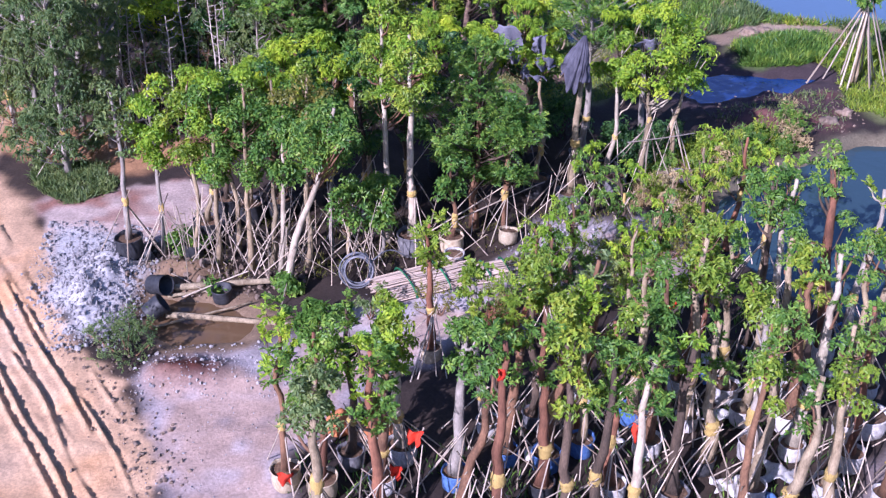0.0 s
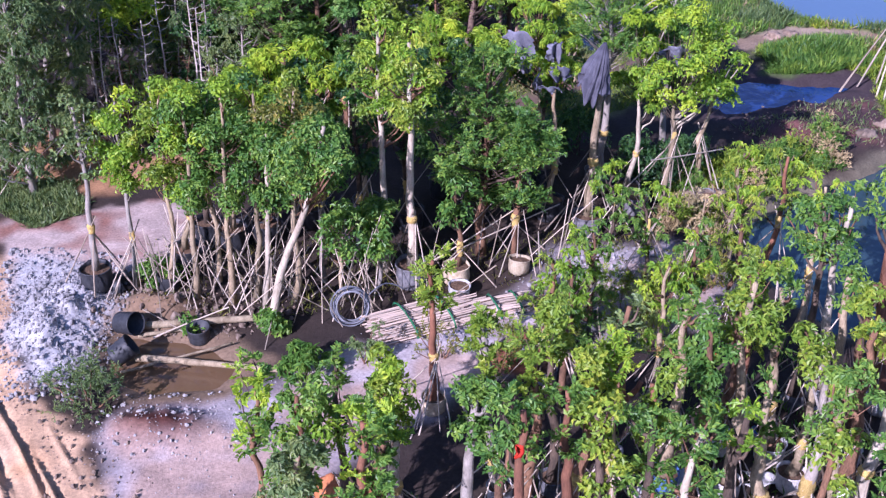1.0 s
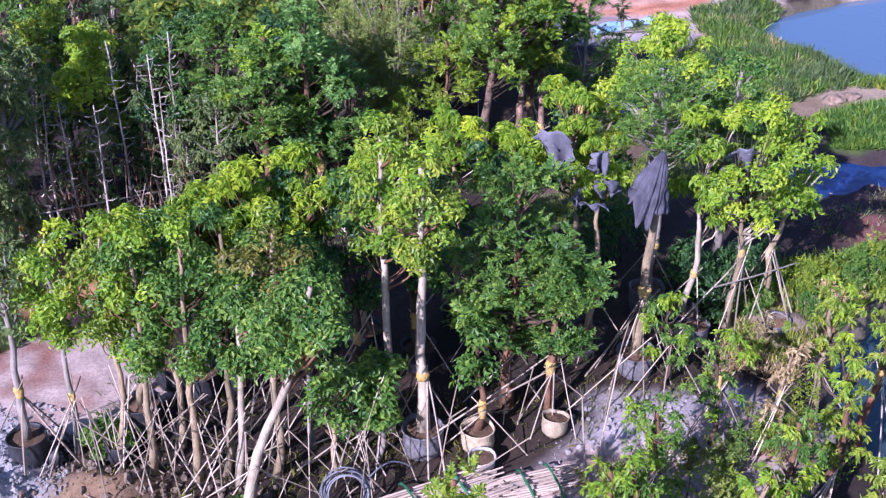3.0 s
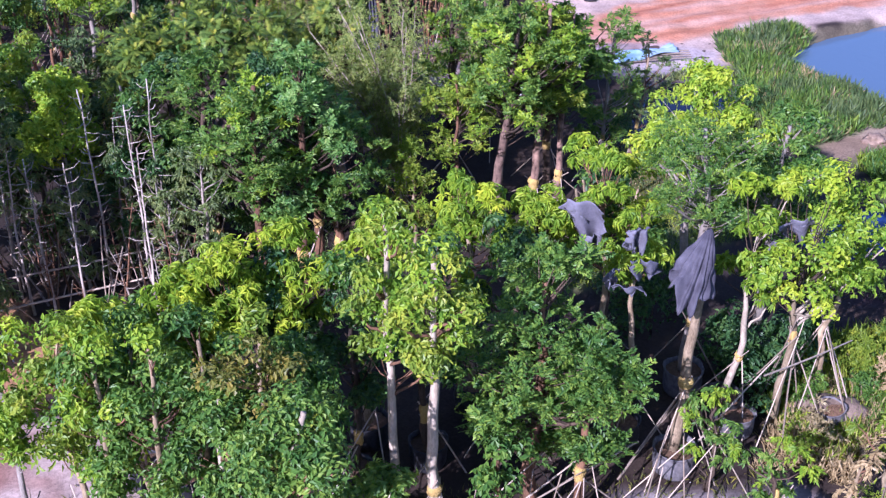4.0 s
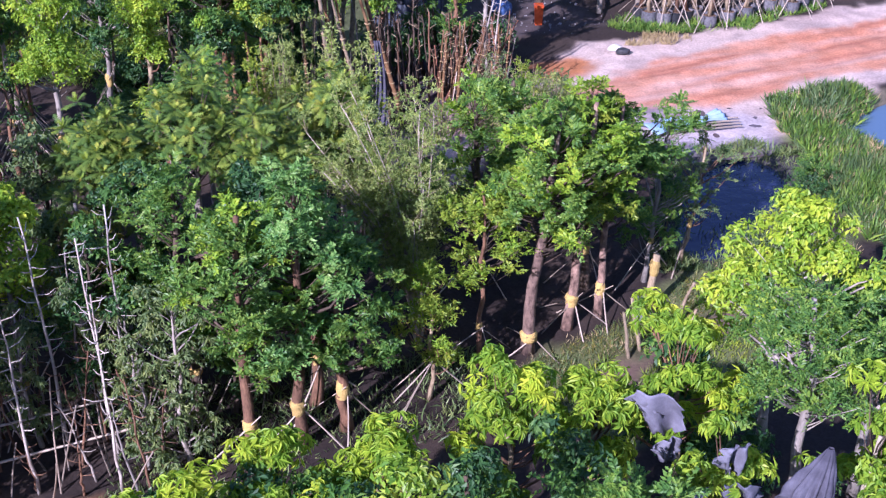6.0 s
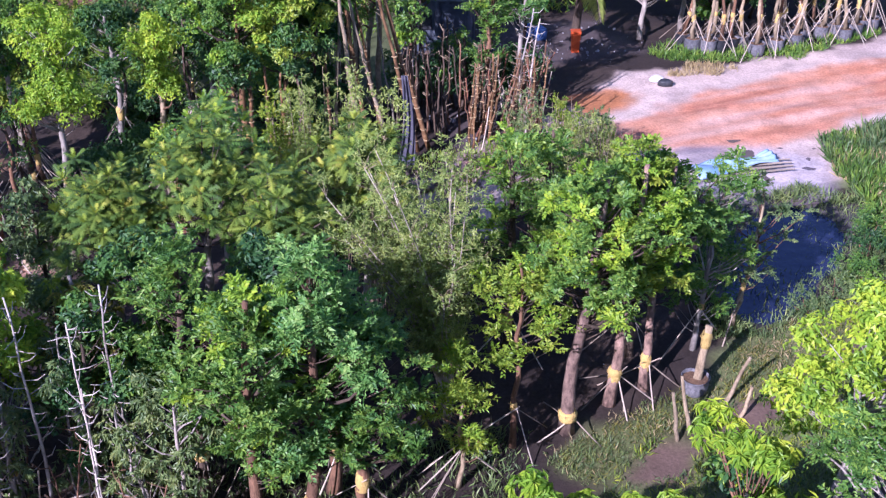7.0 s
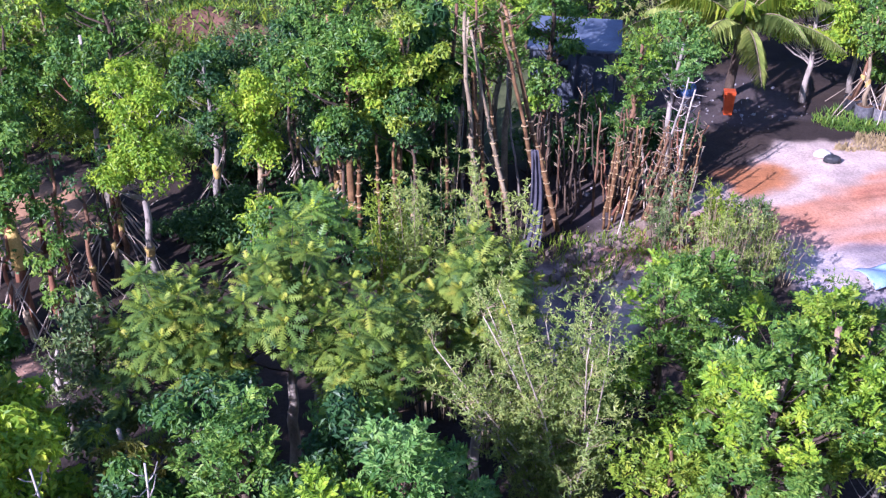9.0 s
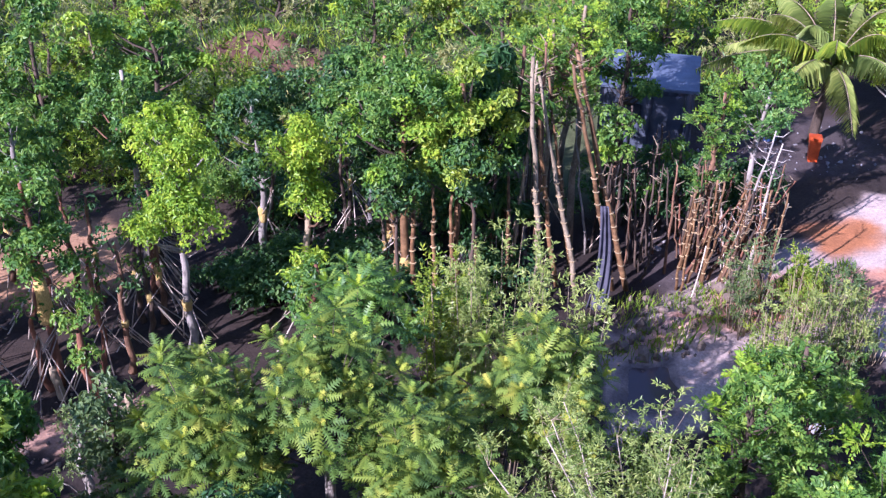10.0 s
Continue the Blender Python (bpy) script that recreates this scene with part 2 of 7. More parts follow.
def clump_whorl(r, c, rad, n, size):
    # tufts of long hanging leaves round each shoot tip
    tips = max(2, n // 12)
    o = sphere_dirs(r, tips)
    o[:, 2] = np.abs(o[:, 2]) * 1.0 - 0.25
    tip = c + o * rad * r.uniform(0.5, 1.05, (tips, 1))
    k = np.repeat(np.arange(tips), 12)
    axis = unit(o[k] + (0, 0, 0.6))
    side = unit(np.cross(axis, sphere_dirs(r, len(k))))
    d = unit(side + axis * r.uniform(-0.5, 0.6, (len(k), 1)) + (0, 0, -0.5))
    return leaves(tip[k] + d * 0.02, d, axis + (0, 0, 0.3), size * 1.4 * r.uniform(0.65, 1.2, len(k)), size * 0.36 * r.uniform(0.8, 1.2, len(k)), 0.1, 0.34)


def feather_leaves(r, c, fronds, low, high, length, size, pairs=9):
    """A rosette of feather leaves round one shoot tip, each a toothed ribbon along its own midrib."""
    ax = unit(np.array([c[0] * 0.6, c[1] * 0.6, 1.0]))
    u = unit(np.cross(ax, (0.3, 1.0, 0.1)))
    v = np.cross(ax, u)
    a = (np.arange(fronds) + r.uniform(-0.3, 0.3, fronds)) * 2 * np.pi / fronds + r.uniform(0, 6.28)
    el = np.radians(r.uniform(low, high, fronds))
    d = ax * np.sin(el)[:, None] + (u * np.cos(a)[:, None] + v * np.sin(a)[:, None]) * np.cos(el)[:, None]
    s = unit(np.cross(d, ax))
    L = length * r.uniform(0.8, 1.2, fronds)
    t = np.arange(pairs + 1.0) / pairs
    pos = c + d[:, None] * (L[:, None] * (0.1 + 0.9 * t))[..., None] - np.array([0, 0, 1.0]) * (L[:, None] * 0.16 * t ** 2)[..., None]
    ln = size * np.sin(np.pi * (0.2 + 0.66 * t[:-1])) * np.ones((fronds, 1))
    fw = unit(pos[:, 1:] - pos[:, :-1])
    tips = [pos[:, :-1] + (sg * s[:, None] + fw * 0.7 - np.array([0, 0, 0.25]) + r.normal(size=(fronds, pairs, 3)) * 0.07) * ln[..., None] for sg in (-1, 1)]
    V = np.concatenate([pos] + tips, 1)
    m = V.shape[1]
    k = np.arange(pairs)[:, None]
    f = np.concatenate([k + np.array([[0, 1]]), pairs + 1 + k], 1)
    g = np.concatenate([k + np.array([[1, 0]]), 2 * pairs + 1 + k], 1)
    F = (np.concatenate([f, g])[None] + np.arange(fronds)[:, None, None] * m).reshape(-1, 3)
    return V.reshape(-1, 3), F


def clump_pinnate(r, c, rad, n, size):
    return feather_leaves(r, c, max(9, n // 16), -10, 54, rad * 0.98, size * 0.58, 8)


def clump_pinnate_young(r, c, rad, n, size):
    return feather_leaves(r, c + np.array([0, 0, 0.03]), 4, 50, 80, rad * 0.6, size * 0.42)


def clump_fine(r, c, rad, n, size):
    tw = max(3, n // 12)
    o = unit(sphere_dirs(r, tw) + (0, 0, 0.5))
    k = np.repeat(np.arange(tw), 12)
    t = r.uniform(0.15, 1.0, len(k))
    p = c + o[k] * (rad * 1.2 * t)[:, None]
    d = unit(o[k] * 0.7 + sphere_dirs(r, len(k)) * 0.8)
    return leaves(p, d, sphere_dirs(r, len(k)) + (0, 0, 1.0), size * r.uniform(0.6, 1.2, len(k)), size * 0.3)


def clump_spray(r, c, rad, n, size):
    # flat leafy twigs, leaves set alternately along both sides
    tw = max(4, n // 12)
    o = unit(sphere_dirs(r, tw) * (1, 1, 0.7) + (0, 0, 0.5))
    st = c + sphere_dirs(r, tw) * rad * 0.4
    s = unit(np.cross(o, (0, 0, 1.0)) + r.normal(size=(tw, 3)) * 0.55)
    k, j = np.repeat(np.arange(tw), 12), np.tile(np.arange(12), tw)
    t = (j + 0.7 + r.uniform(-0.3, 0.3, len(k))) / 12
    ln = rad * r.uniform(0.9, 1.5, tw)[k]
    p = st[k] + o[k] * (ln * t)[:, None] - np.array([0, 0, 1.0]) * (0.22 * ln * t ** 2)[:, None]
    sg = np.where(j % 2 == 0, 1.0, -1.0)[:, None]
    d = unit(s[k] * sg * 0.8 + o[k] * 0.75 + r.normal(size=(len(k), 3)) * 0.16)
    up = np.cross(s[k], o[k])
    up = up * np.where(up[:, 2:3] < 0, -1, 1) + r.normal(size=(len(k), 3)) * 0.25
    return leaves(p, d, up, size * r.uniform(0.7, 1.2, len(k)) * (1.1 - 0.45 * t), size * 0.44, 0.12, 0.2)


def clump_droop(r, c, rad, n, size):
    tw = max(3, n // 14)
    o = sphere_dirs(r, tw) * (1, 1, 0.5) + (0, 0, 0.3)
    k = np.repeat(np.arange(tw), 14)
    t = r.uniform(0.1, 1.0, len(k))
    p = c + o[k] * (rad * t)[:, None] + np.array([0, 0, -1.0]) * (rad * 0.9 * t ** 2)[:, None]
    d = unit(o[k] * 0.5 + sphere_dirs(r, len(k)) * 0.5 + (0, 0, -0.7))
    return leaves(p, d, sphere_dirs(r, len(k)) + o[k], size * r.uniform(0.7, 1.2, len(k)), size * 0.36)


CLUMP = {"broad": clump_broad, "whorl": clump_whorl, "pinnate": clump_pinnate, "fine": clump_fine, "young": clump_pinnate_young, "droop": clump_droop, "spray": clump_spray}


# shared meshes -----------------------------------------------------------
def pole_mesh(name, material, nodes=5, bend=0.02):
    z = np.linspace(0, 1, nodes + 1)
    rad = np.where(np.arange(len(z)) % 2 == 0, 1.1, 1.0) * (1 - 0.25 * z)
    pts = np.c_[bend / 0.02 * 0.9 * np.sin(z * np.pi), 0 * z, z]
    sides = 5
    a = np.linspace(0, 2 * np.pi, sides, endpoint=False)
    V = np.concatenate([np.c_[p[0] + q * np.cos(a), q * np.sin(a), np.full(sides, p[2])] for p, q in zip(pts, rad)])
    F = [[i * sides + j, i * sides + (j + 1) % sides, (i + 1) * sides + (j + 1) % sides, (i + 1) * sides + j]
         for i in range(len(z) - 1) for j in range(sides)] + [list(range(sides))[::-1], [(len(z) - 1) * sides + j for j in range(sides)]]
    return mesh(name, V, F, material, True)


POLES = [pole_mesh("support_pole", BAMBOO, 5, 0.02), pole_mesh("support_pole", BAMBOO, 6, -0.03), pole_mesh("support_pole", BAMBOO_OLD, 4, 0.04)]
STACKED = [pole_mesh("bamboo", BAMBOO_FRESH, 5, 0.02), pole_mesh("bamboo", BAMBOO_FRESH, 4, -0.03)]


def pole_matrix(a, b, rad):
    a, b = Vector(a), Vector(b)
    q = (b - a).to_track_quat("Z", "Y")
    return Matrix.LocRotScale(a, q, (rad, rad, (b - a).length))


def pole(a, b, rad=0.02, parent=None, k=0, name="support_pole"):
    return piece(name, POLES[k % len(POLES)], parent, "", pole_matrix(a, b, rad))


def wrap_mesh(seed):
    r = np.random.default_rng(seed)
    z = np.linspace(-1, 1, 7)
    pts = np.c_[0 * z, 0 * z, z]
    return mesh("trunk_wrap", *tube(pts, 1.0 + 0.22 * np.sin(np.pi * (z + 1) / 2) + r.normal(size=7) * 0.06, 9, 0.07, r), BURLAP, True)


WRAPS = [wrap_mesh(s) for s in (1, 2, 3)]


def pot_meshes(seed, material):
    """A sagging grow bag of unit height and radius, folded over at its rim, and its soil."""
    r = np.random.default_rng(seed)
    a = np.linspace(0, 2 * np.pi, 18, endpoint=False)
    prof = [(0.0, 0.0), (0.80, 0.0), (0.93, 0.12), (1.0, 0.45), (0.98, 0.8), (1.03, 0.96), (1.06, 1.0), (1.0, 1.01), (0.93, 0.93), (0.92, 0.8)]
    wob = r.normal(size=(len(prof), 18)) * 0.018 + 0.035 * np.sin(3 * a + seed)
    V = np.array([[q * (1 + wob[i, j]) * np.cos(t), q * (1 + wob[i, j]) * np.sin(t), z + (wob[i, j] * 0.6 if z > 0.5 else 0)]
                  for i, (q, z) in enumerate(prof) for j, t in enumerate(a)])
    F = [[i * 18 + j, i * 18 + (j + 1) % 18, (i + 1) * 18 + (j + 1) % 18, (i + 1) * 18 + j] for i in range(len(prof) - 1) for j in range(18)]
    soil = [(0.93, 0.84), (0.6, 0.88), (0.25, 0.93), (0.0, 0.94)]
    S = np.array([[q * np.cos(t), q * np.sin(t), z + r.normal() * 0.015] for q, z in soil for t in a])
    G = [[i * 18 + j, i * 18 + (j + 1) % 18, (i + 1) * 18 + (j + 1) % 18, (i + 1) * 18 + j] for i in range(3) for j in range(18)]
    return mesh("pot", V, F, material, True), mesh("soil", S, G, SOIL, True)


POTS = {k: [pot_meshes(s + i * 11, m) for s in (1, 2)] for i, (k, m) in enumerate(
    (("white", BAG_WHITE), ("grey", BAG_GREY), ("black", BAG_BLACK), ("blue", BAG_BLUE), ("tan", BAG_TAN)))}


# ---------------------------------------------------------------- trees
def path_points(r, p0, p1, n, wob):
    t = np.linspace(0, 1, n)[:, None]
    w = np.cumsum(r.normal(size=(n, 3)), 0) * wob
    w -= w[0] + (w[-1] - w[0]) * t
    return np.asarray(p0) + (np.asarray(p1) - np.asarray(p0)) * t + w * (1, 1, 0.2)


def tree(x, y, H, cb, w, lean=(0, 0), leaf="mid", habit="broad", bark="brown", rad=0.08, clumps=20, per=110, size=0.16,
         stakes=0, wrap=None, pot=None, pot_r=0.4, seed=0, shape="oval", label="", name="tree", group="", limbs=5, z0=0.0, top_cut=0.9, clump_r=0.26, most_r=9.0, limb_tone=""):
    """One tree: trunk, limbs, twigs, a crown of leaves, and the props, wrap and bag that go with it."""
    r = np.random.default_rng(seed + 1000)
    root = new(name)
    root.location = (x, y, z0)
    tagged(root, label, "tree", group)
    base_z = 0.0
    if pot:
        h = 0.62 * pot_r / 0.4
        pm, sm = POTS[pot][seed % 2]
        po = piece("pot", pm, root, f"{pot} grow bag", pose(0, 0, 0, 0, 0, seed * 47 % 360) @ Matrix.Diagonal((pot_r, pot_r, h, 1)))
        piece("soil", sm, po)
        base_z = h * 0.85
    top = np.array([lean[0], lean[1], cb + (H - cb) * (top_cut if habit != "pinnate" else 0.6)])
    n = 11
    P = path_points(r, (0, 0, base_z), top, n, 0.05)
    rr = rad * (1.18 - 0.75 * np.linspace(0, 1, n)) 
    rr[0] *= 1.25
    piece("trunk", mesh("trunk", *tube(P, rr, 9, 0.05, r), BARK[bark], True), root)
    # the crown's clumps: an uneven body round the upper trunk
    C, tries = [], 0
    height = H - cb
    gap = 0.75 * (height * w * w / max(clumps, 1)) ** (1 / 3) * 0.8
    lob = r.uniform(0, 6.28, 3)
    boughs = []
    if habit == "pinnate":
        # rosettes stud an uneven, many-lobed head, sides and top
        mid = np.array([lean[0], lean[1], cb + height * 0.48])
        for k in range(clumps):
            o = np.array([0.0, 0.0, 1 - 1.4 * (k + 0.5) / clumps])
            a, q = k * 2.39996 + r.normal() * 0.25, math.sqrt(1 - o[2] ** 2)
            o[:2] = math.cos(a) * q, math.sin(a) * q
            swell = 0.84 + 0.32 * math.sin(2.6 * a + lob[0] + 2 * o[2]) * q + 0.2 * math.sin(4.1 * o[2] + 3 * a + lob[1]) + r.normal() * 0.08
            C.append(mid + o * (w / 2, w / 2, height * 0.5) * swell)
            if k % 3 == 0:
                C.append(mid + o * (w / 2, w / 2, height * 0.5) * swell * 0.66)
    elif w >= 1.2 and shape != "column":
        # a crown of separate boughs with gaps between them
        nb = int(4 + 2.0 * w + height)
        for b in range(nb):
            u = (b + r.uniform(0.1, 0.9)) / nb
            f = math.sin(math.pi * (0.16 + 0.74 * u)) if shape == "oval" else (math.sin(math.pi * (0.27 + 0.63 * u)) if shape == "dome" else 0.3 + 0.7 * (1 - u))
            a, br = b * 2.4 + r.uniform(-0.5, 0.5), w * r.uniform(0.17, 0.27)
            q = max(0.0, f * w / 2 * r.uniform(0.75, 1.15) - br * 0.6)
            zc = cb + br * 0.4 + (height - br * 0.8) * min(1.0, max(-0.12, u + r.normal() * 0.07))
            boughs.append((np.array([np.interp(zc, P[:, 2], P[:, 0]) + math.cos(a) * q, np.interp(zc, P[:, 2], P[:, 1]) + math.sin(a) * q, zc]), br))
        for k in range(clumps):
            bc, br = boughs[k % nb]
            o = sphere_dirs(r, 1)[0]
            C.append(bc + o * (1, 1, 0.62) * br * r.uniform(0.2, 1.0) ** 0.5)
    while len(C) < clumps and tries < clumps * 40:
        tries += 1
        u, a, q = r.uniform(0, 1), r.uniform(0, 6.28), r.uniform(0.1, 1) ** 0.55
        if shape == "oval":
            f = math.sin(math.pi * (0.12 + 0.82 * u)) ** 0.7
        elif shape == "dome":
            f = math.sqrt(max(0.0, 1 - u * u)) if u > 0.25 else 0.75 + u
        elif shape == "column":
            f = 0.65 + 0.35 * math.sin(3 * u * math.pi + lob[0])
        else:
            f = 0.35 + 0.65 * (1 - u)
        f *= 1 + 0.28 * math.sin(2 * a + lob[1] + 3 * u) + 0.12 * math.sin(5 * a + lob[2])
        zc = cb + height * u
        ax = np.array([np.interp(zc, P[:, 2], P[:, 0]), np.interp(zc, P[:, 2], P[:, 1])])
        c = np.array([ax[0] + math.cos(a) * q * f * w / 2, ax[1] + math.sin(a) * q * f * w / 2, zc])
        if all(np.sum((c - o) ** 2) > gap * gap for o in C):
            C.append(c)
        elif tries % 12 == 0:
            gap *= 0.94
    C = np.array(C)
    cr = min(most_r, max(clump_r, gap * 0.72)) if not boughs else clump_r
    groups = [CLUMP[habit](r, c, cr * r.uniform(0.75, 1.25), int(per * r.uniform(0.7, 1.3)), size) for c in C]
    if habit == "pinnate":
        young = [CLUMP["young"](r, c, cr, per, size) for c in C]
    else:
        # brighter shoots, more of them towards the top: new growth and painted sunlight
        pick = r.uniform(0, 1, len(C)) < 0.08 + 0.34 * np.clip((C[:, 2] - cb) / height, 0, 1)
        young = [g for g, q in zip(groups, pick) if q] if clumps >= 14 and leaf in YOUNG_LIT else []
        if young:
            groups = [g for g, q in zip(groups, pick) if not q] or groups[:1]
    piece("crown", leafmesh("crown", groups, LEAF[leaf]), root)
    if young:
        piece("young_foliage", leafmesh("young_foliage", young, LEAF[YOUNG_LIT.get(leaf, leaf)]), root, "paler young leaves that carry the sunlit look of the crown")
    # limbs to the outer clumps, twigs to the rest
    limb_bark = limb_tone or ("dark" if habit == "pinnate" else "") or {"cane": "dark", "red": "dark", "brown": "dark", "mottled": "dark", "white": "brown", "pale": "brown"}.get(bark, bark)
    order = np.argsort(-np.hypot(C[:, 0], C[:, 1]))
    tw = []
    for i, k in enumerate(order):
        c = C[k]
        zs = max(base_z + 0.3, min(c[2] - (0.25 + 0.5 * np.hypot(c[0], c[1])), P[-2, 2]))
        s = np.array([np.interp(zs, P[:, 2], P[:, 0]), np.interp(zs, P[:, 2], P[:, 1]), zs])
        Q = path_points(r, s, c, 6, 0.03)
        Q[1:-1, 2] -= 0.08 * np.sin(np.linspace(0, np.pi, 4))
        if i < limbs:
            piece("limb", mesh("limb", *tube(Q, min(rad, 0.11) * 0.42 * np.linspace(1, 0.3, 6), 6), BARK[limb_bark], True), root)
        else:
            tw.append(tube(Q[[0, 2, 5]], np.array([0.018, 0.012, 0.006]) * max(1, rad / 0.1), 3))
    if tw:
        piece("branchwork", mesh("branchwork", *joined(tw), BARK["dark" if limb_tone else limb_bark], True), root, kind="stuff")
    if wrap and (stakes < 4 or seed % 3):
        at = np.array([np.interp(wrap, P[:, 2], P[:, 0]), np.interp(wrap, P[:, 2], P[:, 1]), wrap])
        wr = np.interp(wrap, P[:, 2], rr) * 1.06
        piece("trunk_wrap", WRAPS[seed % 3], root, "yellow burlap wrap", Matrix.LocRotScale(at, None, (wr, wr, 0.09 + 0.04 * (seed % 4))))
    for i in range(stakes):
        a = r.uniform(0, 6.28) if stakes > 4 else 2 * math.pi * (i + r.uniform(-0.25, 0.25)) / stakes + seed
        zz = (wrap or 1.4) * r.uniform(0.9, 1.05)
        at = np.array([np.interp(zz, P[:, 2], P[:, 0]), np.interp(zz, P[:, 2], P[:, 1]), zz])
        reach = r.uniform(0.7, 1.15)
        foot = np.array([math.cos(a) * reach, math.sin(a) * reach, -0.05])
        b = at + (at - foot) * r.uniform(0.03, 0.3) + np.array([-math.sin(a), math.cos(a), 0]) * rad
        pole(foot, b, r.uniform(0.012, 0.020), root, int(r.integers(0, 3)))
    return root


# ---------------------------------------------------------------- ground, roads, ponds
def inside(X, Y, poly):
    """Signed distance to a plan polygon, positive inside."""
    P = np.asarray(poly, float)
    d2, ins = np.full(X.shape, 1e9), np.zeros(X.shape, bool)
    for (x0, y0), (x1, y1) in zip(P, np.roll(P, -1, 0)):
        ex, ey = x1 - x0, y1 - y0
        t = np.clip(((X - x0) * ex + (Y - y0) * ey) / (ex * ex + ey * ey), 0, 1)
        d2 = np.minimum(d2, (X - x0 - t * ex) ** 2 + (Y - y0 - t * ey) ** 2)
        if y0 != y1:
            c = ((y0 > Y) != (y1 > Y)) & (X < (x1 - x0) * (Y - y0) / (y1 - y0) + x0)
            ins ^= c
    d = np.sqrt(d2)
    return np.where(ins, d, -d)


def vnoise(X, Y, s, seed=0):
    """Smooth value noise on the plan, -1 to 1."""
    r = np.random.default_rng(seed)
    T = r.uniform(-1, 1, (256, 256))
    x, y = X / s, Y / s
    i, j = np.floor(x).astype(int), np.floor(y).astype(int)
    u, v = x - i, y - j
    u, v = u * u * (3 - 2 * u), v * v * (3 - 2 * v)
    g = lambda a, b: T[a % 256, b % 256]
    return (g(i, j) * (1 - u) + g(i + 1, j) * u) * (1 - v) + (g(i, j + 1) * (1 - u) + g(i + 1, j + 1) * u) * v


def smooth(d, width):
    t = np.clip(d / width + 0.5, 0, 1)
    return t * t * (3 - 2 * t)


SAND = [(-5.7, 14), (-5.94, 18.6), (-6.67, 20.9), (-7.5, 22.7), (-8.94, 24.2), (-10.0, 26), (-11.0, 29), (-12.3, 31.3), (-14.1, 33.6),
        (-16.5, 41), (-24, 50), (-60, 60), (-60, -20), (-5.5, -20)]
PINK = [(-12.6, 31.6), (-10.8, 32.3), (-8.2, 33.4), (-6.2, 31.6), (-6.8, 29.4), (-8.6, 29.0), (-11.3, 29.2)]
RUBBLE = [(-11.3, 30.2), (-9.0, 29.4), (-8.1, 27.8), (-8.1, 25.6), (-8.6, 24.3), (-9.3, 24.2), (-10.2, 26)]
GREYYARD = [(-7.4, 22.8), (-5.9, 18.6), (-5.7, 10), (-3.6, 10), (-3.2, 20), (-1.5, 22.5), (0.5, 24.5), (3, 26.2), (6.4, 27), (7.6, 29.2), (6.0, 30.9),
            (3.0, 30.6), (1.5, 28.3), (-2, 26.0), (-4.2, 24.2), (-7, 23.6)]
NEARMUD = [(7.6, 15.0), (8.4, 17.4), (9.4, 19.4), (10.6, 21.4), (12.5, 22.6), (14, 21), (13, 16), (11, 13), (7.6, 13)]
PUDDLE = [(-8.1, 25.9), (-7.9, 26.8), (-6.4, 26.7), (-5.4, 26.3), (-4.7, 25.9), (-4.4, 25.3), (-4.6, 24.8), (-5, 24.3), (-6.9, 23.9), (-7.7, 24.7)]
POND = [(8.0, 30.6), (8.5, 28.2), (9.3, 26.6), (11, 25.4), (14, 24.8), (60, 22), (60, 40), (16, 36.8), (13.4, 36.2), (11.3, 34.5), (9.7, 33.6), (8.5, 32.4)]
LAKE = [(11.3, 53.4), (12.3, 55.2), (13.1, 56.0), (15.8, 57.5), (24, 61), (80, 74), (80, 40), (24, 46.5), (18.8, 47.4), (15.3, 48.0), (13.9, 48.8), (12.6, 51.2)]
CHANNEL = [(4.7, 46.6), (5.2, 49.4), (5.9, 51.4), (8.2, 51.8), (9.8, 51.1), (8.6, 48.4), (7.2, 46.5), (5.9, 45.2), (5.1, 45.4)]
MUD = [(1.9, 39.9), (2.6, 40.9), (4.1, 41.9), (5.5, 42.9), (7.1, 44.6), (8.2, 45.3), (7.7, 44.4), (6.5, 43.2), (4.9, 41.6), (3.4, 40.4), (2.6, 39.7)]
GRASSMUD = [(1.0, 39.0), (2.4, 40.9), (4.4, 42.3), (6.6, 43.9), (8.6, 45.0), (10, 44.4), (9.4, 42.6), (7.2, 40.6), (5.0, 39.2), (2.6, 38.0)]
PATH_SHADE_POOL = [(-2.5, 49.8), (-2.5, 51.5), (-1.3, 51.9), (-1.0, 50.6), (-1.2, 49.7)]
SHEETPOOL = [(3.4, 52.4), (4.0, 54.2), (5.6, 54.7), (7.6, 55.0), (9.2, 54.4), (8.9, 52.2), (6, 51.8)]
BLUEYARD = [(8.4, 40.4), (9.0, 42.2), (10.6, 42.9), (12.6, 42.5), (14.6, 42.7), (15.2, 41.5), (13.6, 40.6), (12.0, 39.9), (10.4, 39.2), (9.2, 39.4)]
DRYSPIT = [(11.0, 45.4), (11.6, 47.0), (13.4, 47.9), (16, 47.6), (18, 46.6), (17.6, 45.7), (15.2, 46.0), (12.6, 45.4)]
REDPATCH = [(0.9, 25.2), (1.8, 24.9), (2.7, 25.5), (2.5, 26.4), (1.6, 26.3), (1.1, 26.0)]
ORANGEPATCH = [(1.9, 58.8), (3.2, 59.4), (4.3, 59.2), (3.9, 57.6), (2.6, 56.8), (1.9, 57.2)]
TUSSOCK = [(11.6, 42.9), (12.0, 45.2), (13.6, 46.0), (15.2, 45.6), (15.4, 43.6), (14.2, 42.9), (12.8, 42.7)]
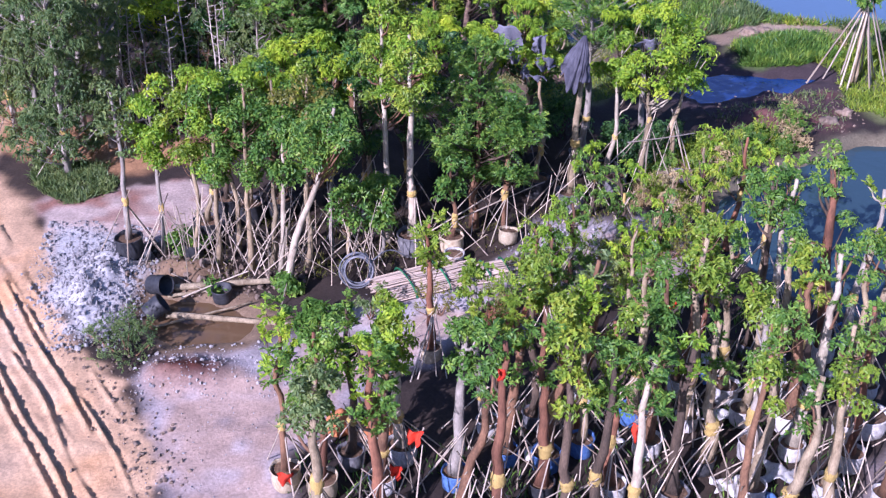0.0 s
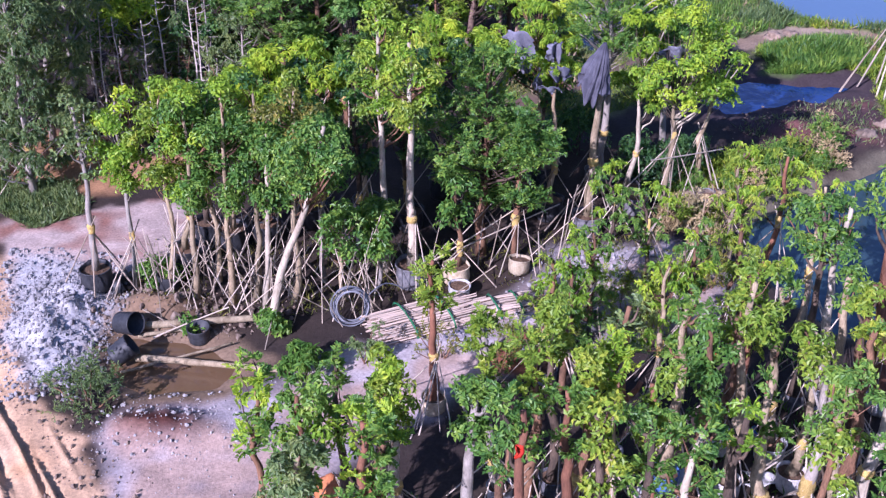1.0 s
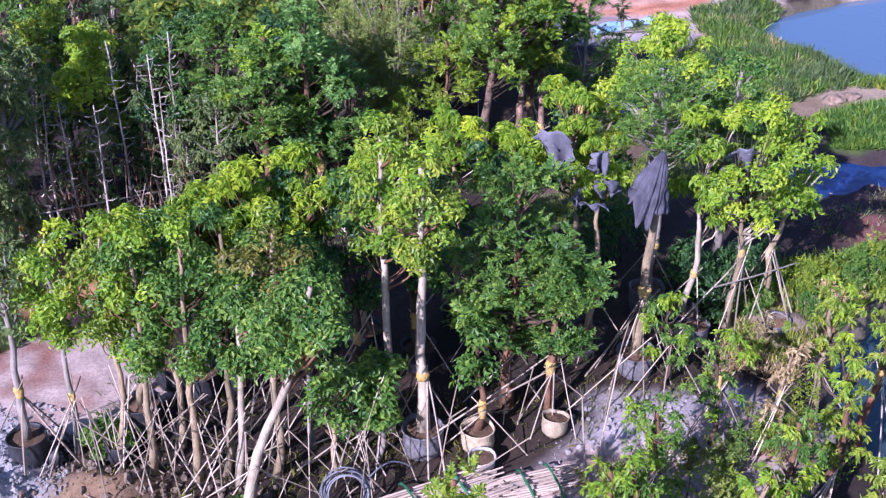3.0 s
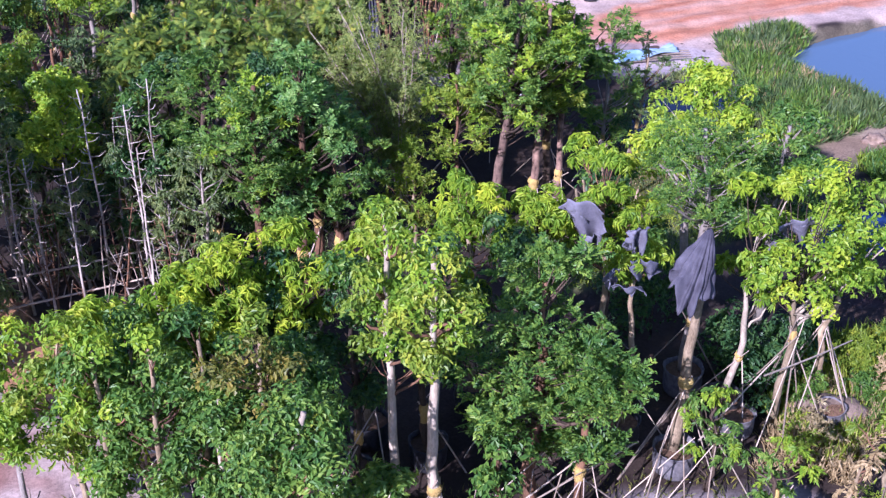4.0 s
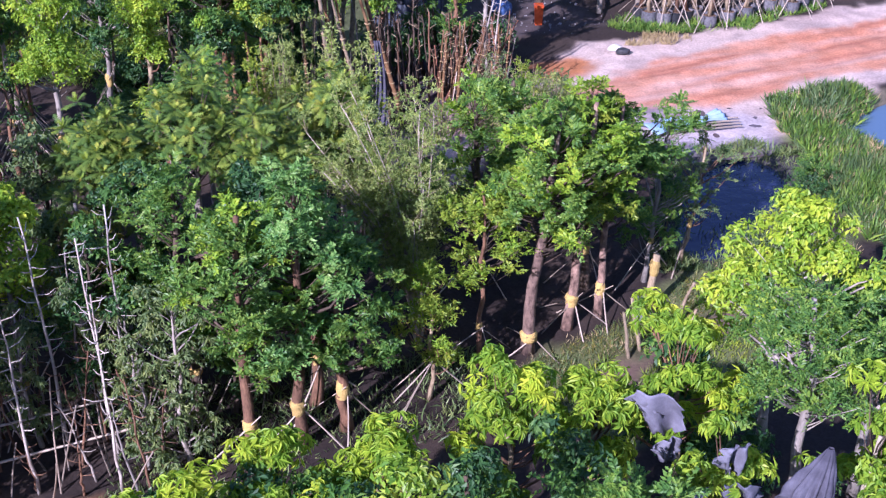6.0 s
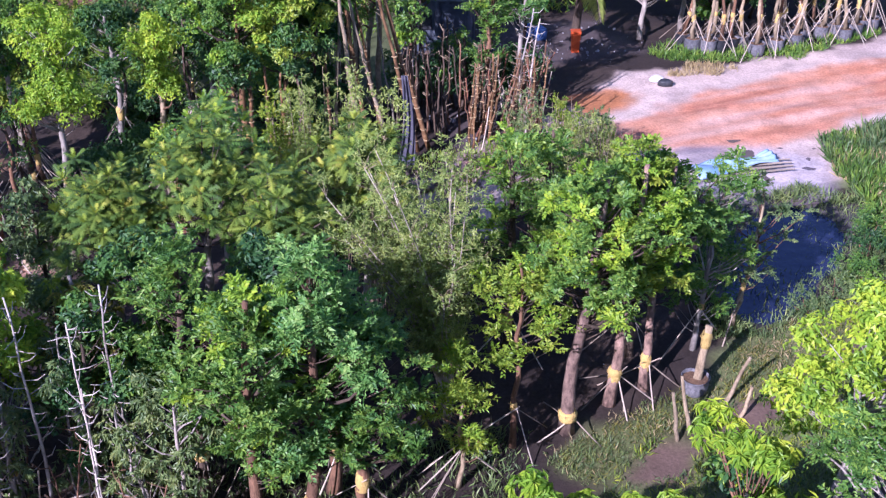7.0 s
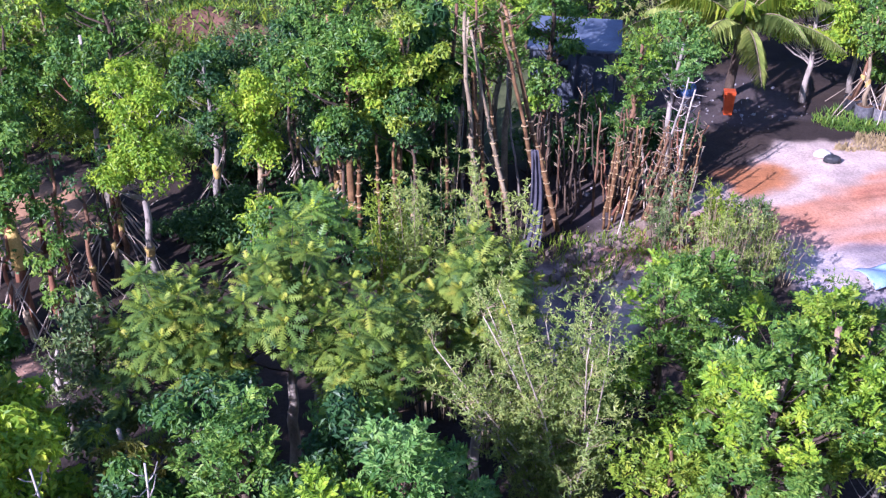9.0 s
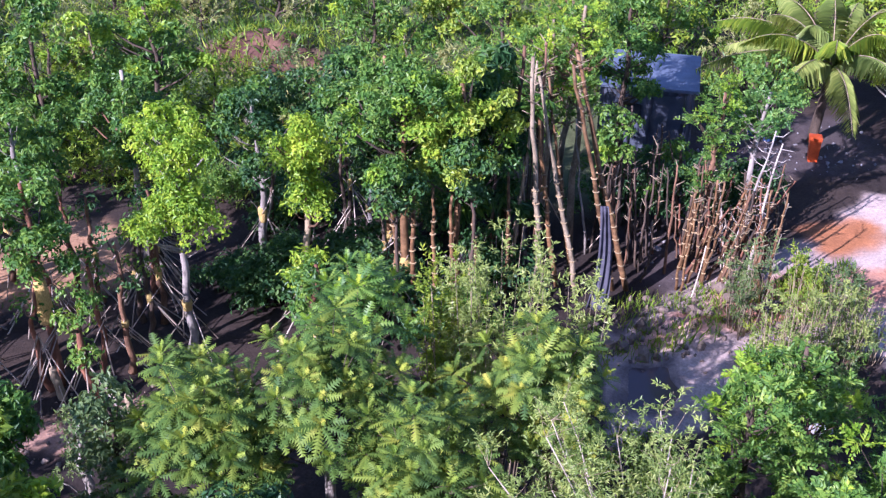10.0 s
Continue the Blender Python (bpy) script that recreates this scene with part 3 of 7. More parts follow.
REDBANK = [(9.4, 37.6), (9.8, 38.8), (10.6, 39.6), (12.5, 40.2), (14.2, 40.4), (14.9, 39.0), (13.4, 37.0), (11.4, 36.6)]
REDROAD = [(-2.6, 51.8), (-1.2, 53.6), (1.2, 55.8), (3.6, 57.0), (5.4, 58.2), (8, 60.0), (11.8, 61.8), (20, 65.6), (60, 84), (60, 76), (20, 60.5),
           (10.7, 57.2), (8.9, 55.4), (6.4, 54.5), (3.3, 54.6), (0.6, 53.6), (-1.4, 52.2)]
PALEROAD = [(-2.4, 49.0), (-3.0, 51.6), (-1.8, 54), (1, 57.0), (2.4, 58.4), (3.6, 60.8), (5.5, 61.2), (8.2, 61.8), (12, 63.3), (20, 67.4), (60, 86), (60, 73),
            (20, 59), (11.6, 56), (9.6, 53.2), (6, 52.4), (3, 53), (0, 52), (-0.6, 49.6)]
FARYARD = [(-1.6, 54.6), (-0.2, 56.4), (1, 61), (4.8, 62.8), (3.5, 66), (0, 65.6), (-3.4, 62.4), (-3, 57.2)]
LEFTSOIL = [(-19, 51), (-18, 54.5), (-16.0, 54.6), (-14.9, 52.2), (-16.4, 50.4)]
SIDESOIL = [(-14.6, 46.0), (-13.6, 47.6), (-12.0, 48.2), (-11.8, 47.0), (-13.2, 45.8)]
LEFTPATH = [(-16, 40), (-10.2, 36.6), (-7.2, 36.0), (-7.4, 34.8), (-9.6, 33.6), (-11, 33.4), (-18, 37)]
REDHILL = [(-18.5, 65.4), (-17, 68.6), (-14.6, 67.8), (-12.6, 65.2), (-15, 63.8)]

REEDS = [(9.6, 55.6), (12.4, 56.6), (13.0, 55.8), (11.4, 53.6), (12.6, 51.2), (14, 48.9), (15.4, 48), (19, 47.4), (19, 44.6), (15, 45), (12.4, 46.6), (10.0, 46.4), (9.6, 48.6), (9.9, 51.2), (9.4, 53)]
SPIT = [(12.0, 46.8), (14.6, 48.4), (19, 47), (19, 39.6), (15.4, 37.8), (14.4, 39), (14.8, 42.8), (13.6, 44), (11.4, 44.4)]
STRIP = [(0.2, 40.3), (1.6, 41.6), (3.8, 42.8), (5, 45), (8, 46.5), (9.8, 46.6), (9.2, 45.2), (6.8, 44.1), (4.2, 42.4), (2.2, 40.7), (1.2, 39.6)]


def spread(stops, far):
    """Grid lines: (from, to, step) stretches, then growing out to the horizon."""
    core = np.concatenate([np.arange(a, b - 1e-6, s) for a, b, s in stops])
    g = stops[0][2] * np.cumsum(1.35 ** np.arange(1, 40))
    g = g[g < far]
    return np.concatenate([(core[0] - g)[::-1], core, core[-1] + g])


def ground_height(X, Y):
    h = 0.05 * vnoise(X, Y, 3.1, 1) + 0.035 * vnoise(X, Y, 0.9, 2) + 0.018 * vnoise(X, Y, 0.37, 3)
    wob = 0.25 * vnoise(X, Y, 1.3, 4) + 0.1 * vnoise(X, Y, 0.4, 5)
    for poly, depth in ((PUDDLE, 0.3), (POND, 1.2), (LAKE, 1.2), (CHANNEL, 0.3), (PATH_SHADE_POOL, 0.32), (SHEETPOOL, 0.04), (BLUEYARD, 0.2)):
        d = inside(X, Y, poly) + wob * (1.5 if poly is BLUEYARD or poly is CHANNEL else 0.6)
        h -= depth * smooth(d - 0.35, 1.1)
    # wheel ruts and clods along the sandy road
    s = smooth(inside(X, Y, SAND) - 0.55, 0.8)
    u = (X + 7.5) * 0.85 + (Y - 20) * 0.53
    v = -(X + 7.5) * 0.53 + (Y - 20) * 0.85
    rut = np.zeros_like(X)
    for k, (c, wd) in enumerate(((0.88, 0.045), (0.62, 0.035), (0.20, 0.04), (0.0, 0.045), (-0.42, 0.05), (-0.58, 0.035), (-1.05, 0.05), (-1.3, 0.04), (-2.0, 0.05), (-2.8, 0.05))):
        line = u - c - 0.10 * vnoise(v, 0 * v + k * 7.3, 2.6, 20 + k)
        on = np.clip(vnoise(v, 0 * v + k * 3.1, 1.9, 40 + k) * 2.6 + 0.65, 0, 1)
        rut += on * (-0.8 * np.exp(-((line - 0.11) / (wd * 1.3)) ** 2) + 1.2 * np.exp(-(line / (wd * 0.85)) ** 2) * (1 + 0.55 * vnoise(X, Y, 0.17, 60 + k)))
    h += s * (0.082 * rut + 0.012 * vnoise(X, Y, 0.25, 8))
    for cx, cy, rx, ry, hh in ((-6.1, 22.9, 1.1, 0.55, 0.38), (-9.3, 26.7, 0.75, 1.7, 0.5), (-7.1, 27.5, 0.9, 0.5, 0.5), (4.6, 29.2, 1.7, 0.9, 0.22), (2.2, 27.2, 1.0, 0.8, 0.2),
                               (-16, 66.5, 2.4, 1.8, 0.9), (13.5, 44.3, 1.5, 1.2, 0.4), (11.2, 38.3, 1.2, 0.6, 0.2), (-1.2, 53.0, 1.3, 0.7, 0.25)):
        h += hh * np.exp(-((X - cx) / rx) ** 2 - ((Y - cy) / ry) ** 2) * (1 + 0.35 * vnoise(X, Y, 0.3, 11))
    rd = smooth(inside(X, Y, REDROAD) - 0.4, 0.7)
    uu = X * -0.50 + Y * 0.86
    h += rd * 0.05 * np.sin(uu * 5.2 + 0.8 * vnoise(X, Y, 2.0, 31)) * (0.6 + 0.5 * vnoise(X, Y, 0.5, 32))
    return h


xs = spread(((-19, -13, 0.17), (-13, -5.6, 0.055), (-5.6, 17, 0.17)), 1800)
ys = spread(((10, 17.5, 0.17), (17.5, 27, 0.055), (27, 72, 0.17)), 2500)
GX, GY = np.meshgrid(xs, ys)
GZ = ground_height(GX, GY)
wobble = 0.32 * vnoise(GX, GY, 1.1, 14) + 0.16 * vnoise(GX, GY, 0.37, 15)
# Near-black default soil: shade under the crowns is put into the colour.
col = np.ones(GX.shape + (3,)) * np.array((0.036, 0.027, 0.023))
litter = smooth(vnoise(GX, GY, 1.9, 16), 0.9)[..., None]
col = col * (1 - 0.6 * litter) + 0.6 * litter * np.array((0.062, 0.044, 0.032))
far = np.maximum(smooth(np.hypot(GX, GY - 40) - 45, 20), smooth(GY - 58.5, 3.0) * smooth(-GX - 2, 8))[..., None]
col = col * (1 - far) + far * np.array((0.10, 0.12, 0.05))


def paint(poly, colour, soft=0.35, amount=1.0, patch=0.0, seed=0, grow=0.0):
    global col
    d = inside(GX, GY, poly) + wobble + grow
    k = smooth(d, soft) * amount
    if patch:
        k = k * np.clip(0.5 + patch * vnoise(GX, GY, 1.4, seed) + 0.5 * patch * vnoise(GX, GY, 0.45, seed + 1), 0, 1)
    col = col * (1 - k[..., None]) + k[..., None] * np.array(colour)


for job in (
    (GREYYARD, (0.46, 0.41, 0.415), 0.8), (GREYYARD, (0.25, 0.20, 0.19), 0.5, 0.8, 1.7, 70), (GREYYARD, (0.46, 0.32, 0.24), 0.7, 0.75, 1.5, 72, -0.2),
    (NEARMUD, (0.40, 0.34, 0.33), 0.8), (NEARMUD, (0.20, 0.15, 0.14), 0.6, 0.7, 1.6, 95), (PINK, (0.46, 0.36, 0.31)), (PINK, (0.26, 0.115, 0.08), 0.6, 0.9, 1.7, 74), (LEFTPATH, (0.40, 0.22, 0.11), 0.6),
    (SAND, (0.53, 0.35, 0.21), 0.45), (SAND, (0.62, 0.33, 0.15), 0.8, 0.6, 1.2, 76, -0.8), (SAND, (0.57, 0.40, 0.265), 0.8, 0.7, 1.2, 78, -1.0),
    (RUBBLE, (0.46, 0.45, 0.45), 0.7), (PUDDLE, (0.20, 0.14, 0.09), 0.6, 1, 0, 0, 0.25), (POND, (0.14, 0.12, 0.08), 0.6, 1, 0, 0, 0.2), (LAKE, (0.14, 0.12, 0.08), 0.6, 1, 0, 0, 0.2),
    (REEDS, (0.16, 0.20, 0.07), 0.8, 0.9), (SPIT, (0.17, 0.19, 0.07), 0.8, 0.9), (STRIP, (0.15, 0.17, 0.065), 0.6, 0.9), (CHANNEL, (0.07, 0.065, 0.06), 0.6), (GRASSMUD, (0.15, 0.17, 0.065), 0.8, 0.9), (MUD, (0.15, 0.10, 0.075), 0.5), (BLUEYARD, (0.055, 0.04, 0.042), 0.6, 1, 0, 0, 0.7), (REDBANK, (0.065, 0.04, 0.04), 0.8), (REDBANK, (0.20, 0.085, 0.07), 0.8, 0.7, 1.5, 88), (DRYSPIT, (0.36, 0.28, 0.20), 0.6), (DRYSPIT, (0.24, 0.17, 0.11), 0.5, 0.8, 1.6, 97), (TUSSOCK, (0.08, 0.12, 0.035), 0.6),
    (PALEROAD, (0.55, 0.43, 0.36), 0.5), (PALEROAD, (0.40, 0.31, 0.27), 0.5, 0.8, 1.6, 82), (REDROAD, (0.52, 0.24, 0.14), 0.7), (REDROAD, (0.58, 0.34, 0.24), 0.8, 0.45, 1.5, 84),
    # FARYARD is darkened to carry the shade beside the cabin and canes.
    (FARYARD, (0.085, 0.068, 0.065), 0.8), (PATH_SHADE_POOL, (0.16, 0.13, 0.12), 0.6), (ORANGEPATCH, (0.42, 0.17, 0.07), 0.5), (REDPATCH, (0.26, 0.10, 0.055), 0.35), (SHEETPOOL, (0.50, 0.44, 0.45), 0.8, 0.8), (SHEETPOOL, (0.20, 0.17, 0.19), 0.5, 0.8, 1.6, 99), (LEFTSOIL, (0.42, 0.24, 0.13), 0.8), (SIDESOIL, (0.42, 0.25, 0.17), 0.6), (REDHILL, (0.11, 0.055, 0.04), 1.0), (REDHILL, (0.20, 0.11, 0.07), 1.0, 0.6, 1.5, 89),
):
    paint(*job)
# long wheel streaks of red and pale dust on the far track
su, sv = GX * 0.922 + GY * 0.387, -GX * 0.387 + GY * 0.922
streak = np.clip(0.5 + 1.3 * vnoise(su / 6.0, sv, 0.55, 90) + 0.7 * vnoise(su / 4.0, sv, 0.21, 91), 0, 1) * smooth(inside(GX, GY, REDROAD) + wobble - 0.2, 0.6)
col = col * (1 - 0.6 * streak[..., None]) + 0.6 * streak[..., None] * np.array((0.50, 0.20, 0.11))
for c in (48.3, 48.75, 49.5, 49.95, 50.9, 51.3, 52.1):
    tyre = np.exp(-((sv - c - 0.25 * vnoise(su, 0 * su + c, 4.0, 93)) / 0.11) ** 2) * np.clip(0.55 + 0.9 * vnoise(su, 0 * su + c * 3, 2.2, 94), 0, 1) * smooth(inside(GX, GY, REDROAD) + wobble - 0.2, 0.6) * 0.75
    col = col * (1 - tyre[..., None]) + tyre[..., None] * np.array((0.34, 0.125, 0.08))
dust = np.clip(-0.1 + 1.5 * vnoise(su / 7.0, sv, 0.4, 92), 0, 1) * smooth(inside(GX, GY, PALEROAD) + wobble - 0.2, 0.6)
col = col * (1 - 0.35 * dust[..., None]) + 0.35 * dust[..., None] * np.array((0.62, 0.50, 0.43))
bank = np.exp(-((GX + 7.0) / 1.1) ** 2 - ((GY - 27.4) / 0.6) ** 2)[..., None] * 0.8
col = col * (1 - bank) + bank * np.array((0.26, 0.17, 0.10))
red_mound = np.exp(-((GX + 6.15) / 1.0) ** 4 - ((GY - 22.98) / 0.62) ** 2)[..., None]
col = col * (1 - red_mound) + red_mound * np.array((0.095, 0.032, 0.022))

m, n_, l_, out = mat("ground_soil")
at = n_.new("ShaderNodeAttribute")
at.attribute_name = "soil"
tc = n_.new("ShaderNodeTexCoord")
na, nb, nc = node(n_, "ShaderNodeTexNoise", Scale=1.7, Detail=6.0, Roughness=0.65), node(n_, "ShaderNodeTexNoise", Scale=14.0, Detail=5.0, Roughness=0.7), node(n_, "ShaderNodeTexNoise", Scale=55.0, Detail=3.0)
for q in (na, nb, nc):
    l_.new(tc.outputs["Object"], q.inputs["Vector"])
ra, rb = ramp(n_, [(0.3, (0.62, 0.6, 0.58)), (0.7, (1.2, 1.18, 1.15))]), ramp(n_, [(0.33, (0.5, 0.5, 0.5)), (0.62, (1.25, 1.25, 1.25))])
l_.new(na.outputs[0], ra.inputs[0]), l_.new(nb.outputs[0], rb.inputs[0])
c_ = mixrgb(n_, l_, 0.6, at.outputs["Color"], ra.outputs[0], "MULTIPLY")
c_ = mixrgb(n_, l_, 0.6, c_, rb.outputs[0], "MULTIPLY")
p_ = node(n_, "ShaderNodeBsdfPrincipled", Roughness=0.93)
p_.inputs["Specular IOR Level"].default_value = 0.2
b1 = node(n_, "ShaderNodeBump", Strength=0.45, Distance=0.04)
b2 = node(n_, "ShaderNodeBump", Strength=0.35, Distance=0.015)
l_.new(nb.outputs[0], b1.inputs["Height"]), l_.new(nc.outputs[0], b2.inputs["Height"]), l_.new(b1.outputs[0], b2.inputs["Normal"])
l_.new(b2.outputs[0], p_.inputs["Normal"]), l_.new(c_, p_.inputs["Base Color"]), l_.new(p_.outputs[0], out.inputs[0])
nx, ny = len(xs), len(ys)
k = (np.arange(ny - 1)[:, None] * nx + np.arange(nx - 1)[None]).reshape(-1, 1)
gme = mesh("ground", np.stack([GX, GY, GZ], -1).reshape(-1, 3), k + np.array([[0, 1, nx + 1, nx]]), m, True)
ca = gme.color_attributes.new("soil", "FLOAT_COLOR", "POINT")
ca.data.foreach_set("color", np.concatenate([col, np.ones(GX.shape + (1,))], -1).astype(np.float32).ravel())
tagged(new("ground", gme), "bare nursery soil with sandy and red dirt tracks", "ground", kind="structure")


def gz(x, y):
    return float(ground_height(np.array([[float(x)]]), np.array([[float(y)]]))[0, 0])


def water(name, poly, z, tint, rough, label, wave=1.0):
    m, n, l, out = mat(name)
    p = node(n, "ShaderNodeBsdfPrincipled", Roughness=rough, IOR=1.33)
    p.inputs["Base Color"].default_value = (*tint, 1)
    p.inputs["Specular IOR Level"].default_value = 0.6
    tc = n.new("ShaderNodeTexCoord")
    a = node(n, "ShaderNodeTexNoise", Scale=3.0, Detail=3.0)
    l.new(tc.outputs["Object"], a.inputs["Vector"])
    b = node(n, "ShaderNodeBump", Strength=0.25 * wave, Distance=0.05)
    l.new(a.outputs[0], b.inputs["Height"]), l.new(b.outputs[0], p.inputs["Normal"])
    l.new(p.outputs[0], out.inputs[0])
    bm = bmesh.new()
    c = np.mean(poly, 0)
    grown = [np.array(q) + unit(np.array(q) - c) * 0.9 for q in poly]
    f = bm.faces.new([bm.verts.new((*q, z)) for q in grown])
    bmesh.ops.triangulate(bm, faces=[f])
    me = bpy.data.meshes.new(name)
    bm.to_mesh(me), bm.free()
    me.materials.append(m)
    return tagged(new(name, me), label, "water", kind="structure")


water("water_puddle", PUDDLE, -0.13, (0.13, 0.08, 0.042), 0.03, "shallow muddy brown puddle with logs in it", 0.4)
water("water_pond", POND, -0.30, (0.03, 0.06, 0.07), 0.05, "blue-green nursery pond beside the potted trees")
# Lake and back pool: the sky's blue reflection is put into the tint.
water("water_lake", LAKE, -0.30, (0.085, 0.145, 0.215), 0.08, "pale blue pond beyond the reeds")
water("water_back_pool", BLUEYARD, -0.10, (0.012, 0.035, 0.13), 0.08, "shallow dark blue pool behind the pond bank", 1.6)
# This pool and its dark bed stand in for purple shade on the path.
water("water_path_shade_pool", PATH_SHADE_POOL, -0.13, (0.10, 0.075, 0.07), 0.06, "dark pool standing in for purple shade on the pale path", 0.5)
water("water_track_pool", SHEETPOOL, -0.055, (0.12, 0.09, 0.085), 0.08, "patchy wet pools beside the blue sheet", 0.5)
# The ditch tint is darkened to carry shade from the tree stand.
water("water_channel", CHANNEL, -0.16, (0.016, 0.022, 0.055), 0.04, "shaded ditch water beside the tree stand")


def stones(name, label, poly, count, lo, hi, seed, material, sink=0.3):
    """Loose rubble as one heap of faceted lumps."""
    r = np.random.default_rng(seed)
    P = np.asarray(poly)
    pts = np.c_[r.uniform(P[:, 0].min() - 0.3, P[:, 0].max() + 0.3, count * 4), r.uniform(P[:, 1].min() - 0.3, P[:, 1].max() + 0.3, count * 4)]
    pts = pts[inside(pts[:, 0], pts[:, 1], poly) + np.abs(r.normal(size=len(pts))) * r.choice([-1.1, 0.4], len(pts)) + 0.25 > 0][:count]
    z = ground_height(pts[:, 0], pts[:, 1])
    bm = bmesh.new()
    bmesh.ops.create_icosphere(bm, subdivisions=1, radius=1)
    base = np.array([v.co for v in bm.verts])
    tri = np.array([[v.index for v in f.verts] for f in bm.faces])
    bm.free()
    s = lo * (hi / lo) ** (r.uniform(0, 1, len(pts)) ** 2.2)
    V = base[None] * (1 + r.normal(size=(len(pts), len(base), 1)) * 0.2) * (s[:, None, None] * r.uniform(0.6, 1.2, (len(pts), 1, 3)))
    V += np.c_[pts, z + s * (1 - sink) * 0.5][:, None]
    F = (tri[None] + np.arange(len(pts))[:, None, None] * len(base)).reshape(-1, 3)
    return tagged(new(name, mesh(name, V.reshape(-1, 3), F, material)), label, "rubble", kind="stuff")


stones("rubble", "heap of pale grey broken rubble beside the sandy track", RUBBLE, 3400, 0.012, 0.08, 3, STONE)
stones("gravel", "grey gravel and broken stones on the yard", GREYYARD, 1500, 0.007, 0.03, 4, STONE)
stones("rubble", "pale and reddish rubble mound beside the puddle", [(-7.2, 22.2), (-7.2, 23.7), (-6, 24.0), (-4.4, 23.8), (-3.6, 23.4), (-4, 22.4)], 420, 0.012, 0.055, 5, STONE)
stones("rubble", "mud lumps along the puddle bank", [(-8.3, 27), (-8.2, 28.4), (-5.4, 28), (-4, 27.2), (-5.5, 26.6)], 420, 0.025, 0.13, 6, MUDROCK)
stones("rubble", "broken stones along the edge of the pale path", [(-3.2, 51.6), (-2.8, 53.2), (0.8, 55), (1.6, 54.2), (-1, 52.2)], 160, 0.05, 0.2, 8, MUDROCK)
stones("rubble", "clods of earth along the edge of the sandy track", [(-5.6, 17.5), (-6.0, 19.2), (-6.8, 21.2), (-7.6, 22.8), (-9.0, 24.3), (-9.2, 24.0), (-7.9, 22.6), (-7.0, 20.9), (-6.3, 18.9), (-5.9, 17.5)], 700, 0.012, 0.07, 12, MUDROCK)
stones("rubble", "scattered stones and scraps on the shaded yard by the cabin", FARYARD, 260, 0.02, 0.09, 13, STONE)
stones("rubble", "lumps of earth and bark litter on the bare soil", SIDESOIL, 240, 0.02, 0.1, 15, MUDROCK)
stones("rubble", "stones along the dark red bank by the pond", REDBANK, 220, 0.02, 0.06, 9, MUDROCK)
stones("rubble", "grey rubble bank among the young trees", [(1.6, 26.0), (2.3, 28.9), (3.1, 30.1), (5.7, 30.3), (6.0, 28.6), (3.4, 26.8)], 700, 0.015, 0.09, 10, STONE)


def grass(name, label, poly, count, height, leaf, seed, width=0.018, lean=0.35):
    r = np.random.default_rng(seed)
    P = np.asarray(poly)
    pts = np.c_[r.uniform(P[:, 0].min(), P[:, 0].max(), count * 3), r.uniform(P[:, 1].min(), P[:, 1].max(), count * 3)]
    d = inside(pts[:, 0], pts[:, 1], poly)
    keep = (d + 0.3 * vnoise(pts[:, 0], pts[:, 1], 0.8, seed) > 0) & (vnoise(pts[:, 0], pts[:, 1], 0.7, seed + 5) > r.uniform(-0.95, 0.4, len(pts)))
    for pool in (CHANNEL, MUD, DRYSPIT, BLUEYARD):
        keep &= (r.uniform(0, 1, len(pts)) < (0.3 if pool is CHANNEL else 0.0)) | (inside(pts[:, 0], pts[:, 1], pool) + 0.25 * vnoise(pts[:, 0], pts[:, 1], 0.5, seed + 3) < 0.05)
    pts = pts[keep][:count]
    z = np.maximum(ground_height(pts[:, 0], pts[:, 1]), -0.3)
    N = len(pts)
    dr = unit(np.c_[r.normal(size=(N, 2)) * lean, np.ones(N)])
    L = height * r.uniform(0.45, 1.25, N) * (1 + 0.35 * vnoise(pts[:, 0], pts[:, 1], 1.1, seed + 9))
    V, F = leaves(np.c_[pts, z - 0.02], dr, np.c_[r.normal(size=(N, 2)), 0.2 * np.ones(N)], L, width * (1 + height), 0.1, 0.22)
    return tagged(new(name, mesh(name, V, F, LEAF[leaf])), label, "grass", kind="stuff")


grass("reeds", "tall bright green reeds between the ponds", REEDS, 24000, 0.42, "grey", 21, 0.006, 0.5)
grass("reeds", "patches of yellow-green reeds between the ponds", REEDS, 16000, 0.40, "fresh", 61, 0.006, 0.5)
grass("reeds", "dry straw-coloured reeds between the ponds", REEDS, 7000, 0.36, "straw", 62, 0.006, 0.5)
grass("reeds", "yellow-green reeds and rushes on the pond spit", SPIT, 10000, 0.36, "yellow", 22, 0.009, 0.6)
grass("grass", "rough grey-green grass along the ditch", STRIP, 10000, 0.15, "grey", 23, 0.006, 0.7)
grass("grass", "olive weeds beside the muddy water", STRIP, 6500, 0.16, "olive", 24, 0.006, 0.7)
grass("grass", "bright green grass tuft beside the track", [(-13.4, 34.8), (-10.8, 34.2), (-10.2, 32.4), (-11.4, 31.6), (-13, 32.6)], 7000, 0.26, "grey", 25, 0.006, 0.7)
grass("grass", "grey-green weeds on the pond bank", [(6.0, 33.4), (7.6, 35.8), (11, 36.8), (12.4, 35.8), (9.6, 34.0), (8.4, 32.8), (7.0, 31.6)], 7000, 0.3, "fresh", 26, 0.009, 0.6)
grass("grass", "dry tan grass at the pond edge", [(5.4, 31.6), (6.6, 34.4), (8.8, 34.4), (8.2, 32.2), (7, 31)], 5000, 0.3, "straw", 27, 0.008, 0.6)
grass("grass", "green verge in front of the potted trees", [(4.8, 62.4), (6.2, 63.6), (9, 63.4), (14, 66), (14, 64.4), (10, 62.2), (7, 61.6)], 6000, 0.28, "fresh", 28, 0.007, 0.6)
